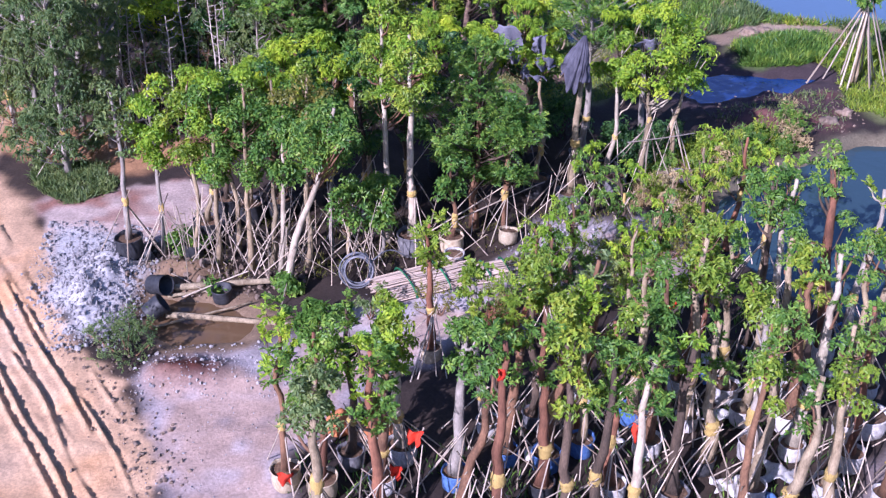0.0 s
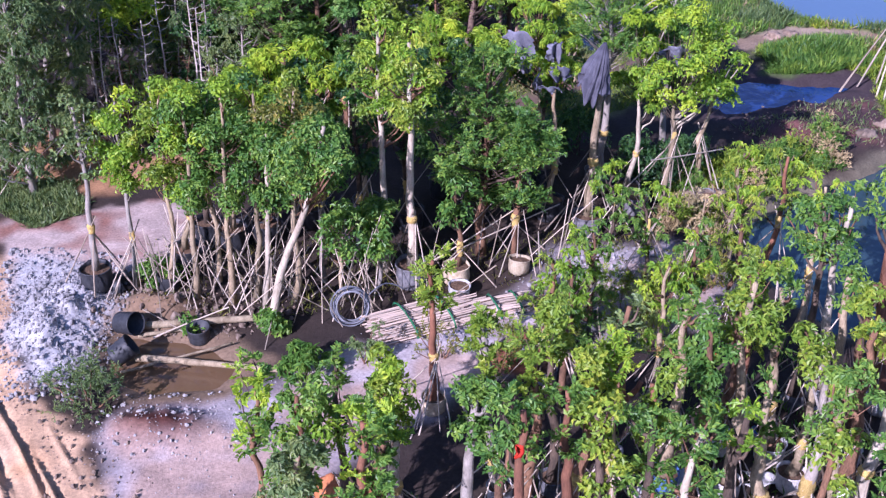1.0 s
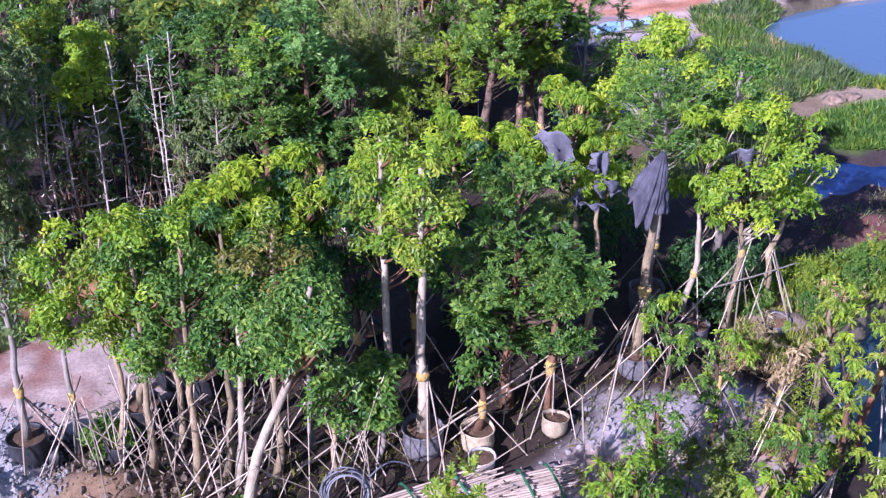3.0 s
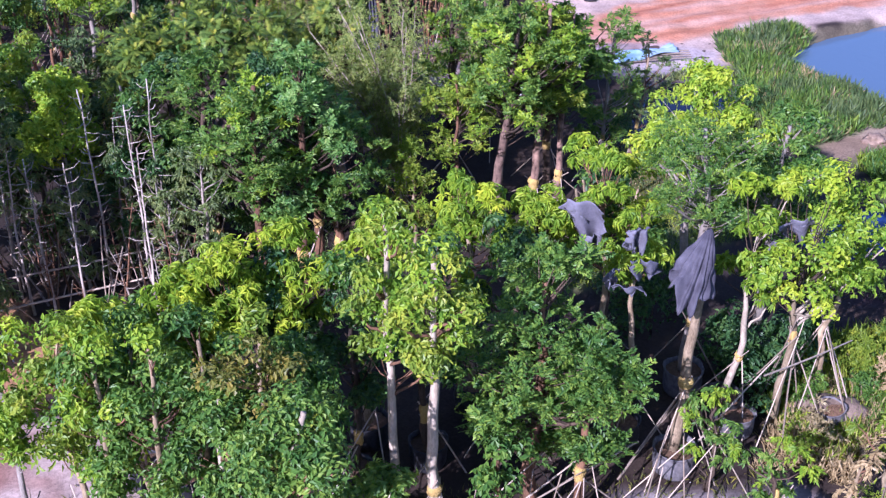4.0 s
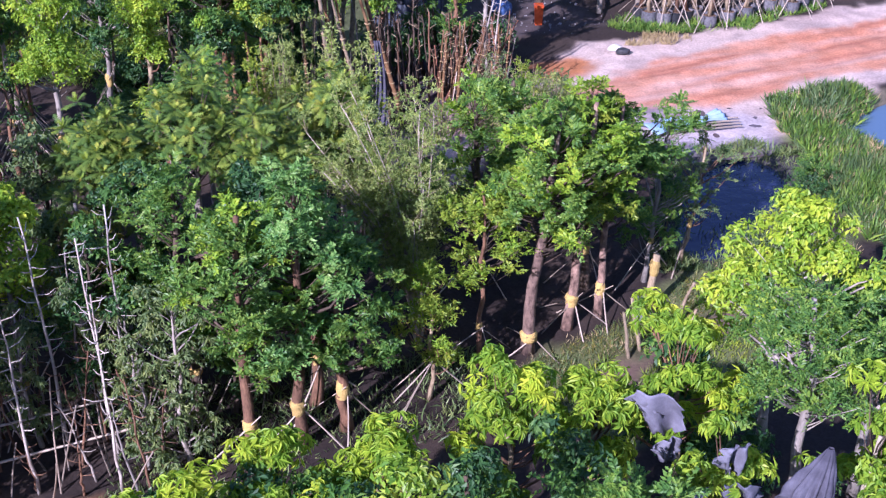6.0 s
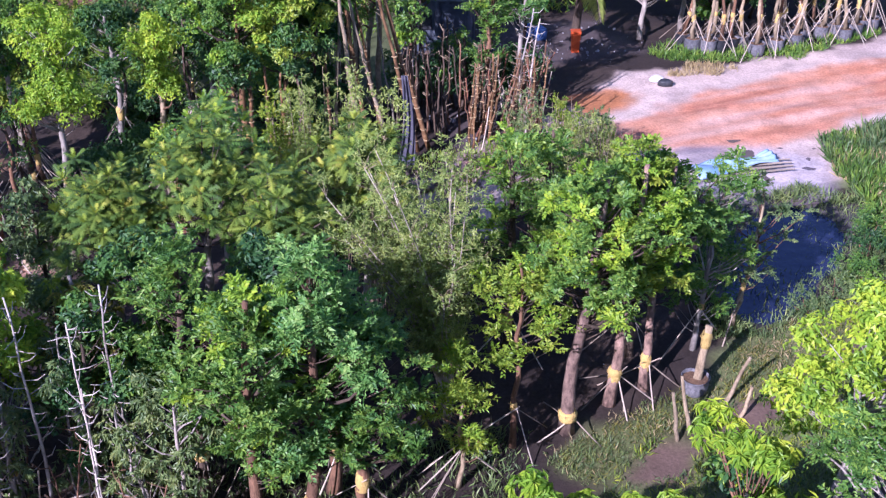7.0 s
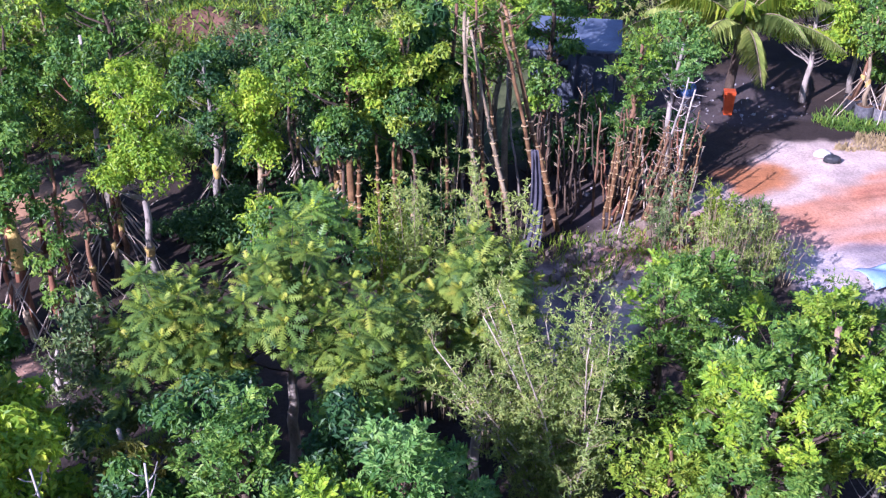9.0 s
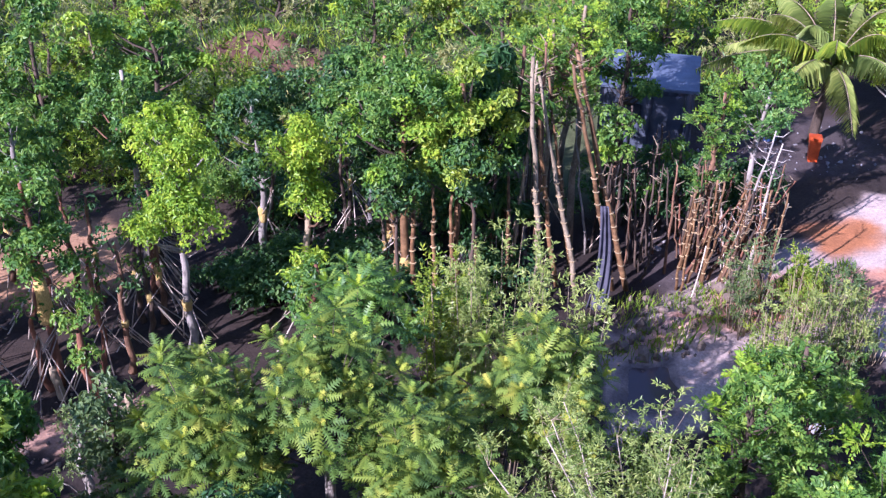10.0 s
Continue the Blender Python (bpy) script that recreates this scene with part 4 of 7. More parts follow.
grass("grass", "dry grass by the red track", [(5.4, 60.4), (6.6, 61.6), (8.4, 61.4), (7.2, 60.4)], 700, 0.25, "straw", 29)
grass("weeds", "low green weeds under the rows of trees", [(-8, 27), (-8, 31), (2, 31), (6, 33.5), (5.6, 30.8), (1.2, 28.6), (-2, 27.4)], 3200, 0.2, "olive", 30, 0.008, 0.7)
grass("weeds", "low weeds beneath the tree stand", [(-8, 36), (-6, 41), (0, 41.4), (0.5, 40), (-1, 38), (-4, 36)], 4000, 0.24, "grey", 31, 0.008, 0.7)
grass("weeds", "weeds between the near grow bags", [(-3.4, 15), (-3.4, 20), (0, 21), (8, 26), (9, 22), (8, 16)], 2500, 0.25, "mid", 32)
grass("weeds", "weeds at the path edge", [(-4.4, 50), (-3, 53.6), (0.4, 55.4), (3.2, 57.2), (3, 54), (0, 52.8), (-2.6, 51)], 2600, 0.32, "yellow", 33)
grass("grass", "grey-green tufts round the shaded ditch", [(4.2, 44.6), (4.6, 48.6), (6.2, 51.6), (8.2, 52.6), (10, 51.8), (9.8, 48), (8.6, 46), (6.4, 44.6)], 8000, 0.24, "grey", 63, 0.009, 0.6)
grass("grass", "green weeds on the dark red bank", REDBANK, 900, 0.25, "grey", 69, 0.007, 0.7)
grass("weeds", "thick green grass mound behind the shallow pool", TUSSOCK, 9000, 0.42, "fresh", 64, 0.007, 0.6)
grass("weeds", "darker green grass in the mound behind the pool", TUSSOCK, 5000, 0.46, "mid", 71, 0.007, 0.6)
grass("grass", "olive weeds along the pond bank", [(6.0, 33.4), (7.6, 35.8), (11, 36.8), (12.4, 35.8), (9.6, 34.0), (8.4, 32.8), (7.0, 31.6)], 5000, 0.34, "yellow", 65, 0.009, 0.6)
grass("grass", "green grass growing into the muddy hollow", GRASSMUD, 9000, 0.17, "grey", 67, 0.006, 0.7)
grass("grass", "yellow-green grass growing into the muddy hollow", GRASSMUD, 7000, 0.2, "yellow", 68, 0.006, 0.7)
grass("grass", "dry tan grass along the ditch", STRIP, 4000, 0.16, "straw", 66, 0.006, 0.7)


# ---------------------------------------------------------------- front row: slender propped trees with pale stems
def slender(x, y, H, cb, w, lean=0.0, leaf="mid", bark="pale", rad=0.075, seed=0, label="", stakes=3, wrap=None, habit="broad", clumps=34, per=92, size=0.115, pot=None, lean_y=0.0):
    return tree(x, y, H, cb, w, (lean, lean_y), leaf, habit, bark, rad, clumps, per, size, stakes, wrap, pot, 0.38, seed, "oval",
                label or "slender pale-stemmed tree with a dense green head, propped by bamboo", "slender_tree", "front row trees", 5, gz(x, y))


slender(-8.70, 28.3, 5.1, 3.0, 0.75, 0.1, "grey", "grey", 0.075, 1, "thin sparse sapling with a forked grey stem, propped by bamboo", 5, 1.75, clumps=9, per=50, size=0.13, pot="black")
slender(-7.85, 28.6, 5.3, 2.6, 1.35, 0.15, "bright", "grey", 0.06, 2, "slender tree with a narrow fresh green crown, propped by bamboo", 5, 1.5)
slender(-6.9, 28.3, 5.5, 2.8, 1.5, 0.3, "yellow", "pale", 0.06, 3)
slender(-6.2, 28.0, 5.6, 2.5, 1.5, 0.2, "fresh", "pale", 0.07, 4)
slender(-5.3, 27.9, 5.8, 2.7, 1.7, 0.2, "fresh", "pale", 0.075, 5)
slender(-4.75, 28.1, 5.8, 2.7, 1.7, 0.35, "mid", "pale", 0.07, 6)
slender(-4.3, 26.75, 5.6, 3.7, 1.9, 1.65, "mid", "white", 0.095, 7, "leaning white-stemmed tree with a green crown", 3, None, lean_y=-0.3, clumps=44)
slender(-3.75, 28.0, 5.9, 2.8, 1.9, 0.3, "olive", "pale", 0.075, 8, "pale-stemmed tree with an olive crown, propped by bamboo")
slender(-4.45, 27.7, 4.9, 2.6, 1.3, 0.35, "mid", "white", 0.075, 9)
slender(-3.1, 28.8, 4.9, 2.7, 1.5, 0.1, "mid", "grey", 0.06, 10)
slender(-5.8, 28.9, 5.4, 2.6, 1.6, 0.2, "mid", "pale", 0.065, 11)
slender(-2.45, 27.95, 2.6, 1.2, 0.85, 0.0, "mid", "pale", 0.05, 12, "short leafy sapling propped beside the hose coil", 4, 0.9, clumps=16, per=60, size=0.14)
slender(-1.75, 28.6, 2.5, 1.0, 0.85, 0.0, "mid", "grey", 0.05, 13, "low leafy sapling in the shade", 3, 0.9, clumps=12, size=0.17)


def broadhead(x, y, H, cb, w, lean=0.0, seed=0, leaf="bright", label="", clumps=40, per=100, pot="black", stakes=3, rad=0.072, bark="pale", size=0.125, shape="dome"):
    return tree(x, y, H, cb, w, (lean, 0.0), leaf, "whorl", bark, rad, clumps, per, size, stakes, 1.6, pot, 0.4, seed, shape,
                label or "tree with a bright yellow-green head of long drooping leaves", "broadleaf_tree", "bright headed trees", 5, gz(x, y), top_cut=0.55, limb_tone="white" if bark == "white" else "")


broadhead(-6.75, 29.6, 5.3, 3.4, 1.7, 0.4, 20)
broadhead(-5.7, 30.7, 5.2, 3.4, 1.7, 0.4, 21)
broadhead(-4.8, 30.9, 5.4, 3.5, 1.6, 0.3, 22)
broadhead(-3.7, 31.8, 5.3, 3.3, 1.8, 0.1, 23)
broadhead(-2.2, 32.3, 5.3, 3.4, 1.4, 0.1, 39)
broadhead(-0.1, 33.5, 5.5, 3.3, 1.9, -0.1, 24)
broadhead(1.05, 33.8, 5.2, 3.2, 1.5, 0.0, 25)
broadhead(2.75, 34.3, 6.0, 3.2, 2.0, -0.3, 26, label="bright-leaved tree with rags of grey shade cloth caught in its head")
broadhead(2.85, 32.3, 5.3, 3.9, 1.2, 0.0, 27, clumps=16)
broadhead(5.1, 33.1, 5.6, 2.9, 1.7, 0.2, 28, bark="white", label="young tree with a forked white stem and bright leaves", clumps=22)
tree(6.1, 32.9, 5.8, 2.9, 2.5, (0.2, 0.15), "bright", "broad", "pale", 0.085, 46, 95, 0.12, 8, 2.2, None, 0.45, 29, "dome",
     "open-crowned tree with white forking limbs and yellow wraps, propped by bamboo", "broadleaf_tree", "bright headed trees", 6, gz(6.1, 32.9), top_cut=0.2, limb_tone="white")
tree(7.2, 33.6, 5.0, 2.9, 1.8, (0.2, 0.15), "bright", "broad", "pale", 0.08, 18, 80, 0.14, 6, 1.9, None, 0.42, 30, "dome",
     "small bright-leaved tree propped by bamboo", "broadleaf_tree", "bright headed trees", 6, gz(7.2, 33.6), top_cut=0.2, limb_tone="white")
# the two tall pale stems and the big dense tree
tree(-1.58, 29.4, 7.2, 4.0, 1.5, (-0.02, -0.3), "yellow", "broad", "white", 0.085, 30, 85, 0.12, 3, 1.5, None, 0.4, 31, "cone",
     "tall thin tree with a white stem and a sparse yellow-green head", "tall_tree", "", 7, gz(-1.58, 29.4))
tree(-0.87, 28.75, 6.7, 4.3, 1.35, (0.0, 0), "yellow", "broad", "white", 0.105, 26, 85, 0.12, 5, 1.85, "grey", 0.42, 32, "oval",
     "tall tree with a straight white stem and yellow wrap", "tall_tree", "", 6, gz(-0.87, 28.75))
tree(0.9, 30.3, 5.5, 1.2, 3.4, (0.1, 0.1), "mid", "spray", "brown", 0.12, 150, 115, 0.115, 4, 1.3, None, 0.42, 33, "oval",
     "big dense tree with a rounded deep green crown", "dense_tree", "", 8, gz(0.85, 30.5), clump_r=0.25)
tree(1.8, 30.0, 4.5, 1.3, 2.0, (0.1, 0), "mid", "spray", "brown", 0.09, 60, 115, 0.12, 5, 1.2, None, 0.36, 34, "oval",
     "dense green tree propped by bamboo", "dense_tree", "", 4, gz(1.65, 29.9), clump_r=0.25)
tree(0.25, 28.9, 3.0, 1.7, 0.8, (0, 0), "mid", "broad", "brown", 0.07, 8, 70, 0.14, 3, 1.0, "tan", 0.34, 35, "oval",
     "young brown-stemmed tree in a tan grow bag", "dense_tree", "", 3, gz(0.25, 28.9))
tree(4.45, 34.0, 6.5, 3.9, 2.4, (-0.2, 0), "mid", "spray", "grey", 0.10, 70, 140, 0.09, 3, 1.8, "grey", 0.42, 36, "oval",
     "tall tree with a round grey-green crown of small leaves", "tall_tree", "", 7, gz(4.45, 33.9))
tree(4.9, 37.2, 6.1, 3.4, 3.0, (0, 0), "bright", "broad", "grey", 0.1, 74, 110, 0.12, 0, None, None, 0.4, 37, "dome", "bright green tree behind the wrapped ones", "tall_tree", "", 5, gz(4.9, 37.2))
tree(6.7, 36.6, 5.4, 2.4, 2.6, (0, 0), "mid", "broad", "grey", 0.09, 60, 100, 0.12, 0, None, None, 0.4, 38, "dome", "green tree at the pond's edge", "tall_tree", "", 5, gz(7.0, 36.6))
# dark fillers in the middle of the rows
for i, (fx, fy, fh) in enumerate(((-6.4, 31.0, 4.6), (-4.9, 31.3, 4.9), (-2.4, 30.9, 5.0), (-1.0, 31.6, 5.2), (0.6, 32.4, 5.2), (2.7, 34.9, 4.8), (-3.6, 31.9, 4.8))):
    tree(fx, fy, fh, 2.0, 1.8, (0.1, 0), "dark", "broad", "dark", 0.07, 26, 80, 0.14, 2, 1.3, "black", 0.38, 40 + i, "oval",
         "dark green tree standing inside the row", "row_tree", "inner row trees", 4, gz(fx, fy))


# the cloth-wrapped tree
def cloth_mesh(name, fn, nu, nv, material, thick=0.006):
    V = [fn(i / (nu - 1), j / (nv - 1)) for j in range(nv) for i in range(nu)]
    F = [[j * nu + i, j * nu + i + 1, (j + 1) * nu + i + 1, (j + 1) * nu + i] for j in range(nv - 1) for i in range(nu - 1)]
    return mesh(name, np.array(V), F, material, True)


def thick(ob, t=0.008):
    md = ob.modifiers.new("thickness", "SOLIDIFY")
    md.thickness = t
    return ob


wrapped = new("wrapped_tree")
wrapped.location = (3.85, 31.5, gz(3.85, 31.5))
tagged(wrapped, "bare grey trunk shrouded at the top in dark shade cloth", "tree")
rw = np.random.default_rng(5)
piece("trunk", mesh("trunk", *tube(path_points(rw, (-0.05, 0, 0.4), (0.12, 0.12, 4.9), 12, 0.03), np.linspace(0.13, 0.07, 12), 9, 0.06, rw), BARK["pale"], True), wrapped)
pm, sm = POTS["grey"][0]
piece("soil", sm, piece("pot", pm, wrapped, "grey grow bag", Matrix.Diagonal((0.42, 0.42, 0.6, 1))))
piece("trunk_wrap", WRAPS[0], wrapped, "yellow burlap wrap", Matrix.LocRotScale((0.04, 0.05, 2.15), None, (0.125, 0.125, 0.10)))
for i in range(7):
    a = i * 0.9 + 0.3
    pole((math.cos(a) * 0.9, math.sin(a) * 0.9, 0), (0.05 - math.cos(a) * 0.1, 0.05 - math.sin(a) * 0.1, 2.3), 0.015, wrapped, i)


def shroud(u, v):
    a = u * 2 * math.pi
    fold = 0.42 * abs(math.sin(4.5 * a + 1.2 + 0.5 * v)) - 0.28 + 0.15 * math.sin(13 * a + 2.5 * v) + 0.08 * math.sin(9 * v + 3 * a) + 0.05 * math.sin(21 * v - 5 * a) + 0.05 * math.sin(29 * a + 11 * v)
    rad = (0.035 + 0.33 * v ** 0.75) * (1 + fold * min(1.0, 2.2 * v))
    drop = 1.15 + 0.32 * math.sin(a + 2.9) + 0.16 * math.sin(3 * a + 1) + 0.07 * math.sin(8 * a)
    return (0.14 + rad * math.cos(a) * 0.92 - 0.26 * v ** 1.3, 0.15 + rad * math.sin(a) * 0.7 - 0.1 * v, 5.42 - drop * v + 0.08 * math.sin(9 * a) * v)


thick(piece("shade_cloth", cloth_mesh("shade_cloth", shroud, 97, 22, SHADE_DARK), wrapped, "dark grey shade cloth hanging in folds"))


# rags of shade cloth in the bright tree
def rag(x, y, z, wd, ht, turn, seed, material=SHADE):
    r = np.random.default_rng(seed)
    e0, e1, b0 = r.normal(size=9) * 0.12, r.normal(size=9) * 0.12, r.uniform(0.55, 1.0, 9)

    def fn(u, v):
        left, right = np.interp(v, np.linspace(0, 1, 9), e0), 1 + np.interp(v, np.linspace(0, 1, 9), e1)
        s = left + (right - left) * u
        return ((s - 0.5) * wd * (0.4 + 0.75 * math.sin(math.pi * min(1.0, 0.15 + 0.75 * v))) + 0.25 * wd * v, 0.10 * math.sin(9 * s + seed) * (0.4 + v) + 0.12 * v, -ht * v * np.interp(u, np.linspace(0, 1, 9), b0))
    ob = thick(new("shade_cloth", cloth_mesh("shade_cloth", fn, 21, 13, material)))
    ob.matrix_basis = pose(x, y, z, 12, 0, turn)
    return tagged(ob, "torn rag of grey shade cloth hanging in a tree", "cloth", "cloth rags")


rag(1.85, 33.1, 5.15, 0.72, 1.15, -12, 1)
rag(2.1, 32.7, 4.65, 0.34, 0.75, 30, 2)
rag(2.74, 31.7, 5.35, 0.32, 0.85, 12, 3)
rag(2.82, 31.62, 4.75, 0.42, 0.6, -8, 4)
rag(2.42, 31.75, 4.5, 0.26, 0.65, 40, 5)
rag(2.6, 31.6, 4.2, 0.5, 0.28, -15, 7)
rag(6.1, 33.2, 4.7, 0.7, 0.8, 15, 6)
rag(5.75, 33.0, 4.3, 0.35, 0.7, -20, 8)


# loose props leaning between the front stems
def loose_pole(a, b, rad=0.022, k=0):
    ob = piece("bamboo_pole", POLES[k % 3], None, "", pole_matrix(a, b, rad))
    return tagged(ob, "pale bamboo pole leaning among the trees", "pole", "leaning poles")


rp = np.random.default_rng(77)
for i in range(52):
    px = rp.uniform(-7.6, -1.0) if i % 5 else rp.uniform(-1.0, 3.2)
    py = 27.4 + 0.2 * max(0, px) + rp.uniform(-0.3, 2.6)
    ln, az, tilt = rp.uniform(1.4, 2.9), rp.uniform(0, 6.28), rp.uniform(0.15, 0.95)
    g0 = gz(px, py)
    loose_pole((px, py, g0), (px + ln * math.sin(tilt) * math.cos(az), py + ln * math.sin(tilt) * math.sin(az), g0 + ln * math.cos(tilt)), rp.uniform(0.011, 0.019), i)
for i in range(30):
    px, py = rp.uniform(-7.2, -1.6), rp.uniform(26.7, 28.7)
    ln, az, tilt = rp.uniform(1.5, 2.7), rp.uniform(0, 6.28), rp.uniform(0.03, 0.5)
    g0 = gz(px, py)
    loose_pole((px, py, g0), (px + ln * math.sin(tilt) * math.cos(az), py + ln * math.sin(tilt) * math.sin(az), g0 + ln * math.cos(tilt)), rp.uniform(0.01, 0.016), i)
for i, (ax, ay, bx, by, h0, h1) in enumerate(((0.2, 29.2, 3.0, 31.0, 0.7, 1.1), (-0.6, 28.6, 1.8, 30.2, 0.6, 1.4), (2.6, 30.6, 4.4, 32.4, 0.5, 1.6), (4.3, 31.6, 6.0, 32.8, 0.6, 1.8), (5.5, 32.0, 8.0, 34.2, 1.9, 1.2), (-7.6, 27.3, -6.2, 26.4, 0.3, 0.1), (-6.9, 26.2, -5.2, 26.9, 0.1, 0.5))):
    loose_pole((ax, ay, h0), (bx, by, h1), 0.022, i)


# ---------------------------------------------------------------- yard things: logs, pipes, hose, stacked bamboo
def log(x0, y0, z0, x1, y1, z1, r0, r1, seed, label):
    r = np.random.default_rng(seed)
    root = new("felled_log")
    root.location = (x0, y0, z0)
    tagged(root, label, "log", "felled logs")
    e = np.array([x1 - x0, y1 - y0, z1 - z0])
    P = path_points(r, (0, 0, 0), e, 12, 0.012)
    piece("stem", mesh("stem", *tube(P, np.linspace(r0, r1, 12), 10, 0.05, r), BARK["pale"], True), root)
    d = unit(e)
    for k, (p, q) in enumerate(((-0.012, r0), (1.0, r1))):
        c = e * (0 if k == 0 else 1) + d * (-0.006 if k == 0 else 0.006)
        piece("cut_end", mesh("cut_end", *tube([c - d * 0.004, c + d * 0.004], [q * 0.93, q * 0.93], 10), WOODCUT), root, "pale sawn end")
    return root


log(-7.35, 26.75, 0.05, -4.1, 26.7, 0.36, 0.10, 0.075, 1, "pale felled log lying across the puddle bank")
log(-7.15, 25.5, 0.02, -3.55, 24.85, 0.14, 0.085, 0.06, 2, "pale felled log lying in the muddy puddle")
log(-7.3, 26.4, 0.02, -5.9, 26.6, 0.16, 0.05, 0.04, 3, "thin pale stem lying beside the log")
log(-7.4, 25.0, -0.02, -5.0, 26.0, 0.10, 0.035, 0.025, 4, "thin pale stem across the puddle")


def pipe(x, y, z, rx, ry, rz, rad, ln, name="plastic_tub", label="black ribbed plastic tub lying on its side", closed=True):
    zz = np.linspace(0, ln, 13)
    prof = [(rad * (0.9 + 0.1 * t / ln) * (1.035 if i % 3 == 0 else 1.0), t) for i, t in enumerate(zz)]
    prof = ([(0.0, 0.0)] if closed else []) + prof + [(rad * 0.96, ln), (rad * 0.86, 0.03)] + ([(0.0, 0.03)] if closed else [(rad * 0.9, 0.0)])
    s = 20
    a = np.linspace(0, 2 * np.pi, s, endpoint=False)
    V = np.array([[q * np.cos(t), q * np.sin(t), h] for q, h in prof for t in a])
    F = [[i * s + j, i * s + (j + 1) % s, (i + 1) * s + (j + 1) % s, (i + 1) * s + j] for i in range(len(prof) - 1) for j in range(s)]
    ob = new(name, mesh(name, V, F, BAG_BLACK, True))
    ob.matrix_basis = pose(x, y, z, rx, ry, rz)
    return tagged(ob, label, "tub", "plastic tubs")


pipe(-7.75, 26.6, 0.26, 75, 0, 60, 0.28, 0.55)
pipe(-7.6, 25.35, 0.15, 55, 20, 95, 0.28, 0.5, label="dented black plastic tub half sunk in the puddle")
pipe(-7.0, 28.5, 0.04, 0, 5, 0, 0.29, 0.42, label="black plastic tub with weeds on the bank")
pipe(-8.7, 28.35, 0.06, 80, 0, 100, 0.27, 0.6)
pipe(-5.85, 26.35, -0.05, 5, 0, 0, 0.27, 0.38, label="black plastic tub standing in the puddle edge")

# the hose coil stands on edge against a stem
coil = new("hose_coil")
coil.matrix_basis = pose(-2.3, 26.95, 0.50, 72, 0, 6)
tagged(coil, "coil of grey irrigation hose leaning by the bamboo stack", "hose")
rh = np.random.default_rng(9)
for i in range(7):
    a = np.linspace(0, 2 * np.pi, 49)
    rr_ = 0.47 - 0.045 * (i % 4) + 0.015 * rh.normal()
    P = np.c_[np.cos(a) * rr_ + 0.02 * rh.normal(), np.sin(a) * rr_ * 1.02, 0.03 * np.sin(a * 2 + i) + 0.035 * (i - 3) + 0 * a]
    piece("hose_loop", mesh("hose_loop", *tube(P, np.full(49, 0.017), 6), HOSE, True), coil)
t_ = np.linspace(0, 1, 14)
piece("hose_tail", mesh("hose_tail", *tube(np.c_[0.42 + 0.9 * t_, 0.2 + 0.25 * np.sin(t_ * 3), -0.1 - 0.3 * t_], np.full(14, 0.017), 6), HOSE, True), coil)


def bamboo_stack(x0, y0, x1, y1, width, layers, per, seed, label):
    """Cut poles stacked side by side, tied with green netting."""
    r = np.random.default_rng(seed)
    root = new("bamboo_stack")
    z = gz((x0 + x1) / 2, (y0 + y1) / 2)
    root.location = (x0, y0, z)
    tagged(root, label, "bamboo")
    d = np.array([x1 - x0, y1 - y0])
    ln = np.hypot(*d)
    d = d / ln
    s = np.array([-d[1], d[0]])
    for k in range(layers):
        for i in range(per - k * 2):
            o = (i - (per - k * 2 - 1) / 2) * width / per + r.normal() * 0.012
            sh, sh2 = r.normal() * 0.18, r.normal() * 0.18
            a = (*(s * (o + r.normal() * 0.03) + d * sh), 0.05 + 0.055 * k + abs(r.normal()) * 0.012)
            b = (*(s * (o * 1.05 + r.normal() * 0.05) + d * (ln + sh2)), 0.05 + 0.055 * k + abs(r.normal()) * 0.02)
            piece("bamboo", STACKED[int(r.integers(0, 2))], root, "", pole_matrix(a, b, 0.024))
    for q in (0.33, 0.72):
        u = np.linspace(-1, 1, 15)
        hh = 0.08 + 0.055 * layers * np.sqrt(np.clip(1 - u ** 2, 0, 1)) + 0.03
        P = np.c_[d[0] * ln * q + s[0] * u * width * 0.58, d[1] * ln * q + s[1] * u * width * 0.58, hh]
        piece("netting_tie", mesh("netting_tie", *tube(P, np.full(15, 0.026), 6, 0.3, r), GREENROPE, True), root, "green netting tie")
    return root


bamboo_stack(-1.75, 26.55, 0.55, 27.6, 1.35, 5, 22, 3, "stack of pale cut bamboo tied with green netting")
bamboo_stack(0.7, 27.3, 2.1, 27.75, 0.95, 3, 13, 4, "smaller stack of cut bamboo beside the larger one")


def bag(x, y, rad, h, kind, seed, label, tilt=0):
    """An empty or soil-filled grow bag standing on its own."""
    pm, sm = POTS[kind][seed % 2]
    root = new("grow_bag")
    root.matrix_basis = pose(x, y, gz(x, y), tilt, 0, seed * 50)
    tagged(root, label, "grow bag", "grow bags")
    piece("bag", pm, root, "", Matrix.Diagonal((rad, rad, h, 1)))
    piece("soil", sm, root, "", Matrix.Diagonal((rad, rad, h, 1)))
    return root


bag(0.3, 28.25, 0.27, 0.34, "white", 1, "white grow bag full of soil beside the bamboo stack", 6)
bag(1.85, 29.35, 0.28, 0.4, "tan", 3, "tan grow bag slumped by the trees", 10)
bag(5.3, 32.6, 0.36, 0.55, "grey", 4, "grey grow bag in the shade of the trees")
bag(7.4, 33.0, 0.30, 0.4, "grey", 6, "grey grow bag at the pond bank", 9)
bag(9.5, 20.9, 0.46, 0.55, "white", 7, "large white grow bag with brown soil")


